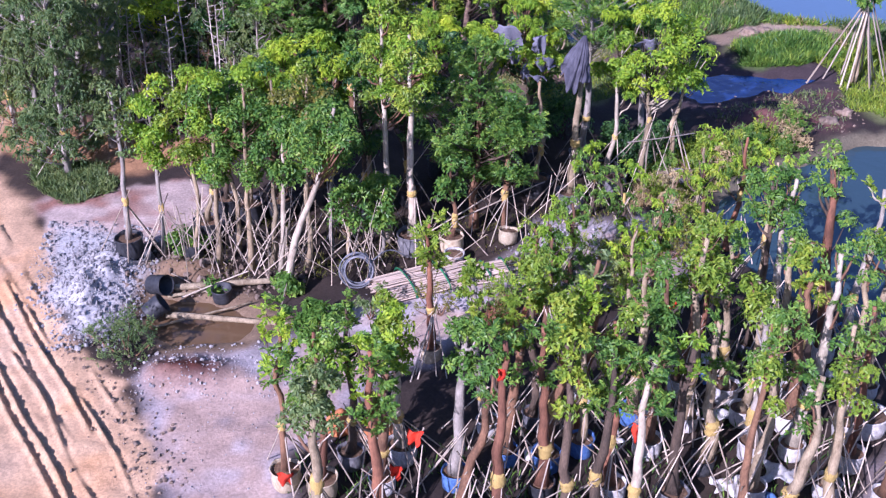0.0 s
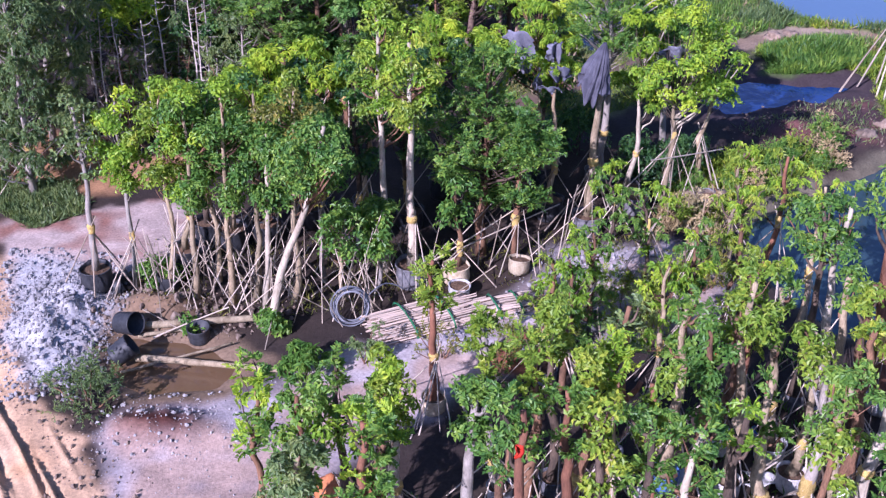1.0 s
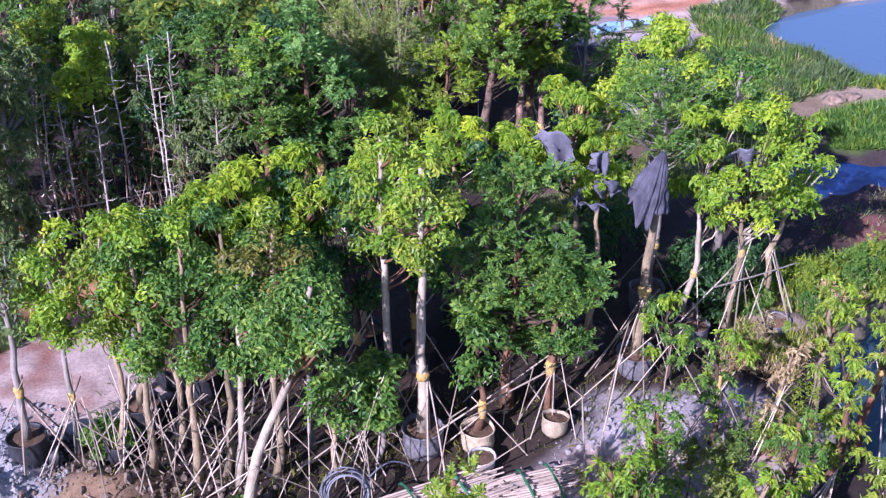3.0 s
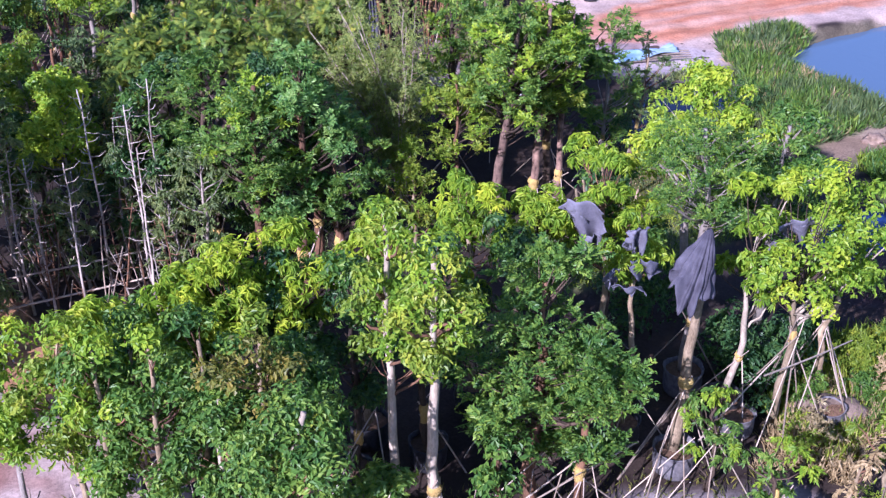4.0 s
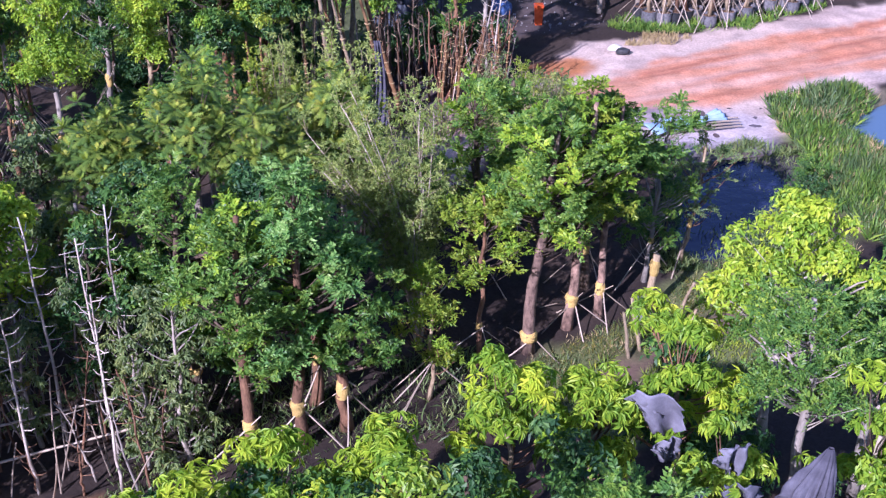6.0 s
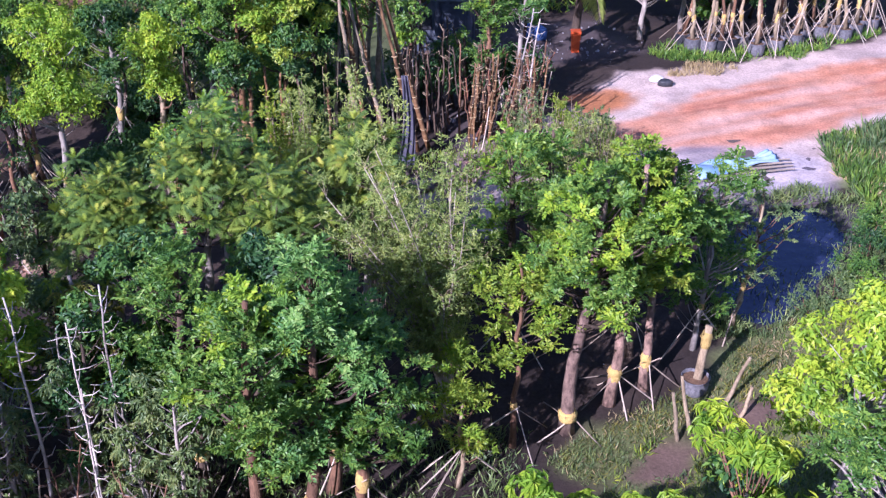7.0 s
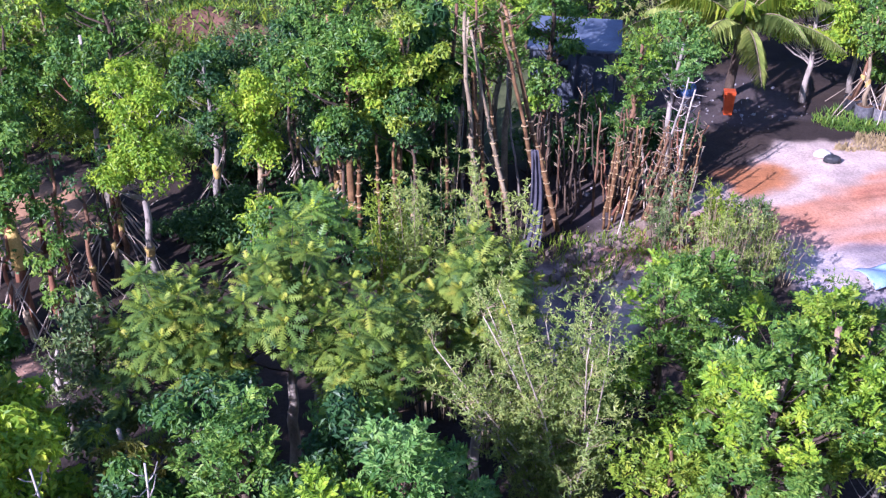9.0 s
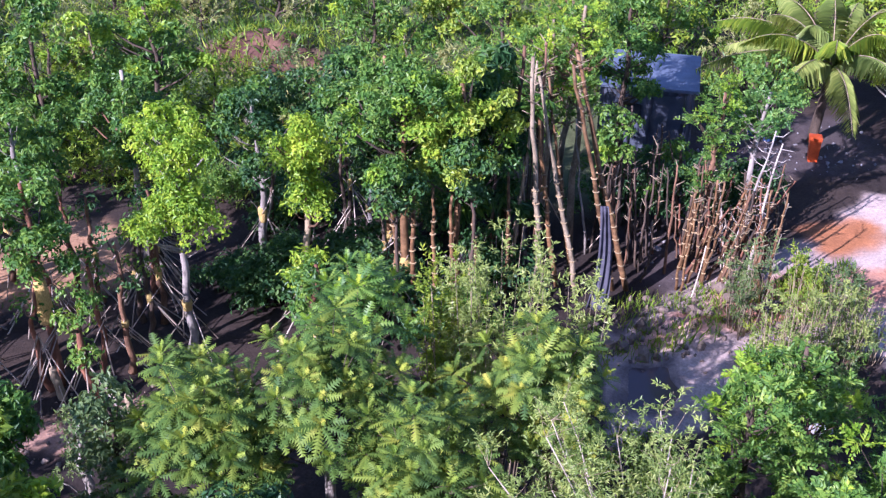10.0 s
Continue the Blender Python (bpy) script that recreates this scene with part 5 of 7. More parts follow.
def shrub(x, y, h, w, leaf, habit, seed, label, clumps=14, per=80, size=0.12, stems=5, bark="brown"):
    """A many-stemmed bush."""
    r = np.random.default_rng(seed + 5000)
    root = new("shrub")
    root.location = (x, y, gz(x, y))
    tagged(root, label, "shrub")
    C = np.c_[r.normal(size=(clumps, 2)) * w * 0.27, r.uniform(0.2, 1.0, clumps) * h * 0.9]
    C[:, :2] *= (1.15 - 0.5 * C[:, 2:3] / h)
    cr = max(0.2, 0.55 * (h * w * w / clumps) ** (1 / 3))
    piece("foliage", leafmesh("foliage", [CLUMP[habit](r, c, cr * r.uniform(0.7, 1.2), int(per * r.uniform(0.7, 1.3)), size) for c in C], LEAF[leaf]), root)
    for i in range(stems):
        c = C[i % clumps]
        piece("stem", mesh("stem", *tube(path_points(r, (c[0] * 0.2, c[1] * 0.2, -0.05), c * (1, 1, 1.05), 6, 0.03), np.linspace(0.022, 0.006, 6), 5), BARK[bark], True), root)
    return root


shrub(-7.75, 23.7, 1.15, 1.5, "grey", "fine", 1, "scrubby grey-green bush at the puddle's edge", 34, 100, 0.09)
shrub(-7.2, 28.9, 0.7, 1.0, "fresh", "broad", 2, "low green weeds growing in a tub", 10, 70, 0.12)
shrub(-4.15, 26.5, 0.8, 0.7, "fresh", "broad", 3, "green shoots sprouting by the felled log", 8, 60, 0.16)
shrub(-6.15, 26.7, 0.45, 0.5, "fresh", "broad", 4, "small shoots sprouting from the felled log", 4, 50, 0.13)
shrub(-3.3, 24.7, 0.9, 1.3, "fresh", "whorl", 5, "leafy green bush beside the puddle", 14, 80, 0.15)
shrub(-1.9, 25.4, 1.2, 0.9, "grey", "droop", 6, "thin grassy bush beside the bamboo stack", 9, 70, 0.12)
rw_ = np.random.default_rng(18)
for i in range(16):
    wx_ = rw_.uniform(6.2, 12.2)
    shrub(wx_, 32.2 + 0.62 * (wx_ - 6) + rw_.uniform(-0.5, 1.3), rw_.uniform(0.5, 1.1), rw_.uniform(0.7, 1.2), ("yellow", "fresh", "straw", "fresh")[i % 4], "fine", 340 + i, "rank weeds and tall grass on the pond bank", 10, 80, 0.11, 4, "pale")
# Bushes added to darken the black, shaded gap behind the row.
rs_ = np.random.default_rng(16)
for i in range(6):
    shrub(rs_.uniform(3.6, 7.4), rs_.uniform(33.8, 37.4), rs_.uniform(0.9, 1.9), rs_.uniform(1.2, 1.8), "dark", "broad", 240 + i, "dark leafy bush added to deepen the shade of the row", 16, 70, 0.13, 4, "dark")
rv = np.random.default_rng(15)
for i in range(34):
    vx = rv.uniform(1.0, 7.4)
    vy = 25.2 + 0.45 * vx + rv.uniform(-1.4, 1.2)
    shrub(vx, vy, rv.uniform(0.5, 1.3), rv.uniform(0.7, 1.3), ("fresh", "sage", "yellow", "olive")[i % 4], "fine", 200 + i, "low weedy scrub on the grey yard", 8, 60, 0.1, 3)
shrub(-0.1, 25.6, 0.8, 0.9, "olive", "fine", 7, "dry olive scrub in front of the bamboo stack", 8, 70, 0.1)


# ---------------------------------------------------------------- near block of bagged trees
def nursery_tree(x, y, H, seed, bark="brown", leaf="fresh", rad=0.1, cb=None, w=0.95, lean=(0, 0), pot="white", dense=1.0, habit="spray", label=""):
    r = np.random.default_rng(seed + 300)
    cb = 2.9 + r.uniform(-0.35, 0.45) if cb is None else cb
    habit = "droop" if 113 <= seed <= 121 or seed >= 430 else ("broad" if seed % 2 else habit)
    return tree(x, y, H, cb, w, lean, leaf, habit, bark, rad, max(4, int(14 * dense)), 92, 0.125, int(r.integers(4, 7)), r.uniform(1.15, 1.6), pot, r.uniform(0.25, 0.33), seed, "column",
                label or f"pollarded {bark}-barked tree in a {pot} grow bag, propped by bamboo", "nursery_tree", "bagged nursery trees", 4, gz(x, y), 0.86, 0.2, 0.25)


nursery_tree(5.5, 21.0, 5.2, 101, "pale", "yellow", 0.11, 3.2, 1.2, (0, 0.2), "white", 0.8, label="white-forked pollarded tree with sparse yellow-green shoots")
nursery_tree(8.1, 24.0, 4.8, 102, "white", "fresh", 0.10, 3.4, 0.8, (0.25, 0.8), "white", 0.5, label="leaning white-stemmed pollard with few shoots")
nursery_tree(9.3, 23.6, 5.2, 103, "red", "fresh", 0.15, 3.2, 1.1, (-0.2, 1.2), "white", 0.5, label="thick peeling red-barked pollard leaning over the pond")
nursery_tree(7.6, 20.0, 4.9, 104, "white", "fresh", 0.12, 3.6, 0.9, (0.6, 0.9), "white", 0.4, label="thick leaning white-stemmed pollard")
nursery_tree(6.4, 18.6, 4.4, 105, "pale", "fresh", 0.10, 3.0, 0.9, (0.35, 0.6), "white", 0.8)
nursery_tree(3.75, 17.4, 4.4, 106, "white", "mid", 0.10, 3.0, 0.9, (0.2, 0.3), "blue", 0.9)
nursery_tree(1.1, 17.6, 4.6, 107, "red", "mid", 0.12, 3.6, 0.8, (0.05, 0.3), "grey", 0.4)
nursery_tree(0.35, 17.9, 4.3, 108, "brown", "mid", 0.10, 3.0, 0.9, (0.7, 0.6), "grey", 0.6)
nursery_tree(7.5, 23.8, 4.7, 109, "dark", "fresh", 0.09, 3.6, 1.2, (0.1, 0.5), "grey", 0.7)
nursery_tree(-3.3, 19.0, 4.4, 110, "brown", "fresh", 0.07, 2.6, 0.95, (0.05, 0.1), "tan", 1.0)
nursery_tree(-2.5, 18.7, 4.4, 111, "red", "fresh", 0.08, 2.0, 1.0, (0.0, 0.1), "tan", 1.3)
nursery_tree(-0.3, 23.6, 4.0, 112, "red", "yellow", 0.09, 2.5, 1.2, (0, 0), "tan", 0.9, label="yellow-green pollard with red bark before the bamboo stack")
nursery_tree(2.2, 24.6, 3.4, 113, "brown", "yellow", 0.08, 1.6, 1.1, (0, 0), "grey", 1.2)
nursery_tree(3.4, 26.6, 3.0, 114, "brown", "fresh", 0.07, 1.0, 1.2, (-0.1, 0), "grey", 1.5)
nursery_tree(5.0, 28.8, 2.6, 115, "dark", "fresh", 0.05, 1.0, 1.3, (-0.2, 0), None, 1.3, label="young tree with fresh green shoots on the rubble bank")
nursery_tree(6.3, 28.7, 2.7, 116, "pale", "straw", 0.05, 1.0, 0.7, (0.05, 0.1), None, 0.25, label="nearly leafless young tree on the rubble bank")
nursery_tree(7.3, 29.6, 3.4, 117, "pale", "yellow", 0.07, 1.7, 1.2, (0.1, 0.2), None, 1.2)
nursery_tree(8.0, 28.8, 3.6, 118, "red", "yellow", 0.08, 1.9, 1.2, (0.3, 0.4), None, 1.1)
nursery_tree(8.3, 26.6, 4.0, 119, "pale", "fresh", 0.08, 2.0, 1.4, (0.2, 0.3), None, 1.4)
nursery_tree(6.6, 26.4, 4.0, 120, "brown", "yellow", 0.08, 1.9, 1.4, (0, 0.2), "grey", 1.4)
nursery_tree(4.4, 30.9, 2.5, 121, "dark", "fresh", 0.05, 0.7, 1.2, (0, 0), None, 1.3, label="young leafy tree on the rubble bank")
for i, (kx, ky) in enumerate(((2.45, 24.1), (4.45, 23.7), (6.2, 23.4), (5.2, 24.9))):
    nursery_tree(kx, ky, 3.7 + 0.13 * (i % 4), 430 + i, ("brown", "pale", "red")[i % 3], ("fresh", "bright", "yellow")[i % 3], 0.075, 1.7 + 0.1 * (i % 3), 1.15, (0.05, 0.1), None, 1.25, label="leafy young tree propped at the edge of the grey yard")
placed = [(2.45, 24.1), (4.3, 26.0), (4.45, 23.7), (5.3, 23.2), (6.2, 23.4), (5.2, 24.9), (3.6, 24.9), (5.5, 21.0), (8.1, 24.0), (9.3, 23.6), (7.6, 20.0), (6.4, 18.6), (3.75, 17.4), (1.1, 17.6), (0.35, 17.9), (7.5, 23.8), (-3.3, 19.0), (-2.5, 18.7), (-0.3, 23.6), (2.2, 24.6), (3.4, 26.6)]
rn = np.random.default_rng(12)
count = 0
for gy in np.arange(15.3, 26.2, 1.12):
    for gx in np.arange(-3.4, 10.2, 1.12):
        qx, qy = gx + rn.uniform(-0.32, 0.32), gy + rn.uniform(-0.32, 0.32)
        hh, bk, lf, pt, dn, lx, ly = rn.uniform(3.9, 4.8), rn.choice(["brown", "red", "grey", "pale", "dark", "white"], p=[0.28, 0.24, 0.16, 0.18, 0.1, 0.04]), rn.choice(["fresh", "bright", "yellow", "grey"], p=[0.34, 0.14, 0.46, 0.06]), \
            rn.choice(["white", "grey", "blue", "black"], p=[0.35, 0.3, 0.15, 0.2]), rn.uniform(0.45, 1.25), rn.normal() * 0.2, rn.normal() * 0.25
        if qy < 16.9 or (qx < -2.9 and qy < 18.4) or qy > 20.2 + 0.62 * max(qx, 0) or qy > 25.2 or min((qx - a) ** 2 + (qy - b) ** 2 for a, b in placed) < 0.62:
            continue
        placed.append((qx, qy))
        count += 1
        pt = "white" if qx > 4 and count % 2 else pt
        bk = "pale" if qx > 4 and count % 3 == 0 else bk
        dn *= 0.34 if qx > 4.5 else (0.78 if qx > 0.5 else 1.2)
        cbn = None if qx > 0.5 else rn.uniform(2.0, 2.8)
        nursery_tree(qx, qy, hh, 130 + count, str(bk), str(lf), rn.uniform(0.085, 0.13), cbn, rn.uniform(0.65, 0.95), (lx, ly), str(pt), dn)
for i in range(130):
    px, py = rn.uniform(-3.6, 9.8), rn.uniform(15.5, 25)
    if py > 20.2 + 0.62 * max(px, 0):
        continue
    ln, az, tl = rn.uniform(1.2, 2.3), rn.uniform(0, 6.28), rn.uniform(0.2, 0.9)
    loose_pole((px, py, gz(px, py)), (px + ln * math.sin(tl) * math.cos(az), py + ln * math.sin(tl) * math.sin(az), ln * math.cos(tl)), 0.018, i)


def broom_tree(x, y, seed):
    """A forked red-barked pollard whose dead pale twigs stand like a broom."""
    r = np.random.default_rng(seed)
    root = new("dead_tree")
    root.location = (x, y, gz(x, y))
    tagged(root, "red-barked forked pollard with a broom of dead pale twigs", "tree")
    piece("trunk", mesh("trunk", *tube(path_points(r, (0, 0, 0), (0.05, 0.1, 2.2), 9, 0.02), np.linspace(0.11, 0.08, 9), 9, 0.06, r), BARK["red"], True), root)
    for ex, ez in ((0.55, 2.75), (-0.06, 2.9)):
        piece("limb", mesh("limb", *tube(path_points(r, (0.04, 0.08, 1.9), (ex, 0.15, ez), 6, 0.02), np.linspace(0.075, 0.05, 6), 8, 0.06, r), BARK["red"], True), root)
    tw = []
    for i in range(46):
        a, o = r.uniform(0, 6.28), r.uniform(0.1, 0.55)
        e = np.array([-0.05 + math.cos(a) * o, 0.15 + math.sin(a) * o, 3.0 + r.uniform(0.1, 0.75)])
        tw.append(tube(path_points(r, (-0.05, 0.14, 2.8), e, 5, 0.03), np.linspace(0.012, 0.004, 5), 4))
    piece("branchwork", mesh("branchwork", *joined(tw), BARK["white"], True), root, kind="stuff")


broom_tree(3.05, 20.9, 71)


def plastic_scrap(x, y, w, d, turn, seed, material, tone):
    def fn(u, v):
        return ((u - 0.5) * w * (1 + 0.2 * math.sin(6 * v + seed)), (v - 0.5) * d * (1 + 0.25 * math.sin(5 * u + 2 * seed)),
                0.05 + 0.07 * abs(math.sin(5 * u + 4 * v + seed)) + 0.04 * math.sin(13 * u - 7 * v + seed))
    ob = thick(new("plastic_sheet", cloth_mesh("plastic_sheet", fn, 13, 13, material)), 0.006)
    ob.matrix_basis = pose(x, y, gz(x, y), 0, 0, turn)
    return tagged(ob, f"crumpled {tone} plastic sheet on the ground among grow bags", "plastic sheet", "plastic sheets")


rz_ = np.random.default_rng(51)
for i in range(26):
    qx = rz_.uniform(2.0, 10.2)
    qy = rz_.uniform(15.8, min(24.5, 19.6 + 0.62 * qx))
    plastic_scrap(qx, qy, rz_.uniform(0.4, 0.9), rz_.uniform(0.3, 0.6), rz_.uniform(0, 180), i, BAG_BLUE if i % 3 == 0 else BAG_WHITE, "blue" if i % 3 == 0 else "white")


def flag(x, y, z, w, h, seed):
    r = np.random.default_rng(seed)

    def fn(u, v):
        return ((u - 0.5) * w * (1 - 0.3 * v) + 0.02 * math.sin(8 * v + seed), 0.06 * math.sin(7 * u + 3 * v + seed), -h * v * (0.85 + 0.15 * math.sin(9 * u)))
    ob = thick(new("red_cloth", cloth_mesh("red_cloth", fn, 9, 9, REDCLOTH)))
    ob.matrix_basis = pose(x, y, z, -10, 0, r.uniform(-40, 40))
    return tagged(ob, "scrap of bright red cloth tied on a pole", "cloth", "red cloth scraps")


flag(3.8, 18.1, 2.4, 0.20, 0.42, 1)
flag(-0.55, 18.5, 1.9, 0.34, 0.35, 2)
flag(-0.9, 18.0, 1.4, 0.3, 0.3, 3)
flag(1.05, 17.35, 4.25, 0.16, 0.25, 4)
flag(5.0, 21.6, 3.0, 0.3, 0.2, 5)
flag(-3.25, 18.6, 0.7, 0.34, 0.3, 6)


def lump(name, x, y, z, sx, sy, sz, material, label, category, seed, rough=0.16):
    r = np.random.default_rng(seed)
    bm = bmesh.new()
    bmesh.ops.create_icosphere(bm, subdivisions=3, radius=1)
    for v in bm.verts:
        k = 1 + rough * noise.noise(v.co * 1.7 + Vector((seed, 0, 0))) + rough * 0.5 * noise.noise(v.co * 4.3)
        v.co = Vector((v.co.x * sx * k, v.co.y * sy * k, max(v.co.z, -0.55) * sz * k))
    me = bpy.data.meshes.new(name)
    bm.to_mesh(me), bm.free()
    me.shade_smooth()
    me.materials.append(material)
    ob = new(name, me)
    ob.location = (x, y, z)
    return tagged(ob, label, category)


lump("clay_mound", -2.3, 20.9, 0.1, 0.35, 0.3, 0.4, CLAY, "mound of bright orange-red clay among the trees", "clay", 1)
lump("clay_mound", -1.3, 20.6, 0.1, 0.45, 0.4, 0.3, CLAY, "low mound of orange-red clay", "clay", 2)
for i, (sx_, sy_, ss) in enumerate(((6.8, 34.6, 0.35), (13.4, 37.6, 0.45), (14.2, 38.4, 0.4), (12.6, 46.5, 0.5), (13.3, 46.8, 0.4), (14.6, 46.7, 0.35), (15.6, 46.5, 0.45), (12.2, 37.0, 0.3))):
    lump("boulder", sx_, sy_, gz(sx_, sy_) + ss * 0.1, ss * 0.7, ss * 0.5, ss * 0.4, MUDROCK, "pale boulder at the pond's edge", "rock", 20 + i, 0.6)
lump("mud_bank", 7.4, 33.2, 0.1, 0.9, 0.45, 0.3, MUDROCK, "tan clay bank at the pond edge", "earth", 5)
# a frame of stakes beyond the pond
teepee = new("pole_frame")
teepee.location = (15.3, 41.2, gz(15.3, 41.2))
tagged(teepee, "cluster of pale poles propped together round a tree beyond the pond", "poles")
for i in range(13):
    a = i * 0.62
    pole((math.cos(a) * (0.7 + 0.5 * (i % 3)), math.sin(a) * 0.8, 0), (0.12 * math.cos(a + 2), 0.12 * math.sin(a + 2), 3.2 + 0.25 * (i % 4)), 0.035, teepee, i)
tree(15.3, 41.2, 4.9, 2.9, 1.5, (0, 0), "mid", "droop", "pale", 0.1, 16, 80, 0.2, 0, None, None, 0.4, 90, "oval", "tree held up by a frame of poles", "tall_tree", "", 4, gz(15.3, 41.2))


# ---------------------------------------------------------------- left edge: wispy trees
for i, (wx, wy, wh, ww) in enumerate(((-11.9, 33.6, 6.6, 2.3), (-13.2, 35.0, 7.2, 2.6), (-11.0, 35.6, 7.4, 2.2), (-14.6, 36.8, 7.0, 2.8), (-12.4, 37.2, 7.5, 2.4))):
    tree(wx, wy, wh, 0.7, ww, (0.15, 0.1), "grey", "droop", "grey", 0.09, 100, 170, 0.13, 2, 1.4, None, 0.4, 400 + i, "column",
         "tall wispy grey-green tree with drooping twigs", "wispy_tree", "wispy trees", 6, gz(wx, wy), clump_r=0.34)


# ---------------------------------------------------------------- leafless poles of young trees
def bare_pole(x, y, H, lean, seed, rad=0.036, twigs=22, bark="bleached", label="leafless white sapling stem with short side twigs"):
    r = np.random.default_rng(seed + 900)
    root = new("bare_tree")
    root.location = (x, y, gz(x, y))
    tagged(root, label, "tree", "bare saplings")
    P = path_points(r, (0, 0, 0), (lean, 0.0, H), 12, 0.02)
    piece("trunk", mesh("trunk", *tube(P, np.linspace(rad, rad * 0.36, 12), 7), BARK[bark], True), root)
    tw = []
    for k in range(twigs):
        z = H * (0.36 + 0.62 * (k + r.uniform(0.1, 0.9)) / twigs)
        c = np.array([np.interp(z, P[:, 2], P[:, 0]), np.interp(z, P[:, 2], P[:, 1]), z])
        a = k * 2.4 + r.normal() * 0.4
        out_ = np.array([math.cos(a), math.sin(a), 0.0]) * r.uniform(0.14, 0.42)
        rise = r.uniform(0.0, 0.22)
        tw.append(tube([c, c + out_ * 0.6 + (0, 0, 0.2 * rise), c + out_ + (0, 0, rise)], [0.012, 0.010, 0.005], 4))
    piece("branchwork", mesh("branchwork", *joined(tw), BARK[bark], True), root, kind="stuff")


bare_pole(-9.75, 36.5, 4.3, -0.05, 1)
bare_pole(-8.95, 36.5, 4.2, 0.0, 2)
bare_pole(-8.75, 37.9, 5.3, -0.1, 3, 0.04, 26)
bare_pole(-7.65, 37.5, 5.15, -0.1, 4)
bare_pole(-7.4, 38.0, 5.6, 0.1, 5, 0.04, 26)
bare_pole(-10.4, 36.9, 4.4, 0.1, 6)
bare_pole(-7.38, 36.6, 4.55, 0.05, 7)
bare_pole(-8.5, 38.4, 4.4, 0.2, 8, 0.036, 14, "grey", "leafless grey sapling stem with short side twigs")
bare_pole(-10.9, 37.6, 4.9, 0.1, 9)
rb_ = np.random.default_rng(31)
for i in range(26):
    bare_pole(rb_.uniform(-11.2, -6.6), rb_.uniform(36.4, 38.8), rb_.uniform(1.2, 2.8), rb_.normal() * 0.25, 40 + i, 0.03, 10, "brown" if i % 3 else "grey", "short leafless brown stem among the white saplings")
for i in range(34):
    px, py, ln, az, tl = rb_.uniform(-11.5, -6.2), rb_.uniform(36, 39), rb_.uniform(1.2, 2.4), rb_.uniform(0, 6.28), rb_.uniform(0.1, 0.6)
    loose_pole((px, py, gz(px, py)), (px + ln * math.sin(tl) * math.cos(az), py + ln * math.sin(tl) * math.sin(az), ln * math.cos(tl)), 0.018, 2)
loose_pole((-11.6, 36.0, 0.5), (-6.6, 38.0, 0.7), 0.03, 0)
loose_pole((-11.4, 36.7, 1.0), (-7.2, 38.4, 1.1), 0.026, 1)


# ---------------------------------------------------------------- the dense stand
def standtree(x, y, H, cb, w, leaf, habit, seed, label, clumps, per, size, bark="brown", rad=0.11, lean=(0, 0), shape="oval", limbs=7, stakes=3, wrap=1.1, pot=None, clump_r=0.24):
    return tree(x, y, H, cb, w, lean, leaf, habit, bark, rad, clumps, per, size, stakes, wrap, pot, 0.34, seed, shape, label, "stand_tree", "stand trees", limbs, gz(x, y), clump_r=clump_r)


standtree(-4.95, 37.3, 6.0, 2.5, 2.7, "fresh", "spray", 501, "dense green tree with small leaves in puffs", 88, 115, 0.12, "brown", lean=(0.1, 0.2))
standtree(-4.05, 38.0, 6.4, 2.4, 2.7, "teal", "spray", 502, "dense bluish green tree with small leaves", 92, 115, 0.12, "brown", lean=(0.1, 0.1))
standtree(-3.2, 38.6, 4.5, 1.9, 2.5, "mid", "spray", 503, "low spreading green tree with small leaves", 70, 110, 0.12, "brown", shape="dome")
standtree(-6.3, 38.9, 6.0, 2.0, 2.5, "mid", "spray", 504, "dark bluish green tree behind the bare saplings", 90, 105, 0.11, "dark")
standtree(-3.9, 39.4, 5.3, 2.4, 2.2, "teal", "spray", 505, "pale bluish green tree with small leaves", 74, 100, 0.13, "brown", lean=(0.0, 0.2))
standtree(-6.2, 37.4, 4.3, 0.5, 1.4, "grey", "droop", 506, "narrow grey-green tree with hanging twigs", 44, 120, 0.12, "grey", 0.05, shape="column", stakes=0, wrap=None)
standtree(-9.75, 38.7, 5.75, 2.5, 2.2, "bright", "broad", 507, "yellow-green tree behind the bare saplings", 50, 110, 0.15, "grey", 0.08)
standtree(-11.0, 40.2, 5.6, 2.2, 2.3, "yellow", "broad", 508, "olive green tree at the stand's end", 46, 110, 0.15, "grey", 0.08)
standtree(-8.35, 39.5, 5.1, 1.6, 1.9, "olive", "droop", 509, "olive fine-leaved tree behind the saplings", 46, 120, 0.11, "grey", 0.07)
standtree(-7.5, 40.2, 5.2, 1.8, 2.2, "dark", "broad", 510, "dark green tree inside the stand", 50, 110, 0.13, "dark")
standtree(-1.5, 39.6, 3.3, 1.0, 1.5, "yellow", "fine", 511, "low yellow-green tree with drooping sprays", 28, 120, 0.12, "pale", 0.05, shape="dome", stakes=6, wrap=1.2)
standtree(-0.4, 40.8, 4.6, 2.3, 2.1, "yellow", "spray", 512, "lower yellow-green tree beneath the spreading one", 40, 120, 0.11, "brown", 0.06, shape="dome")
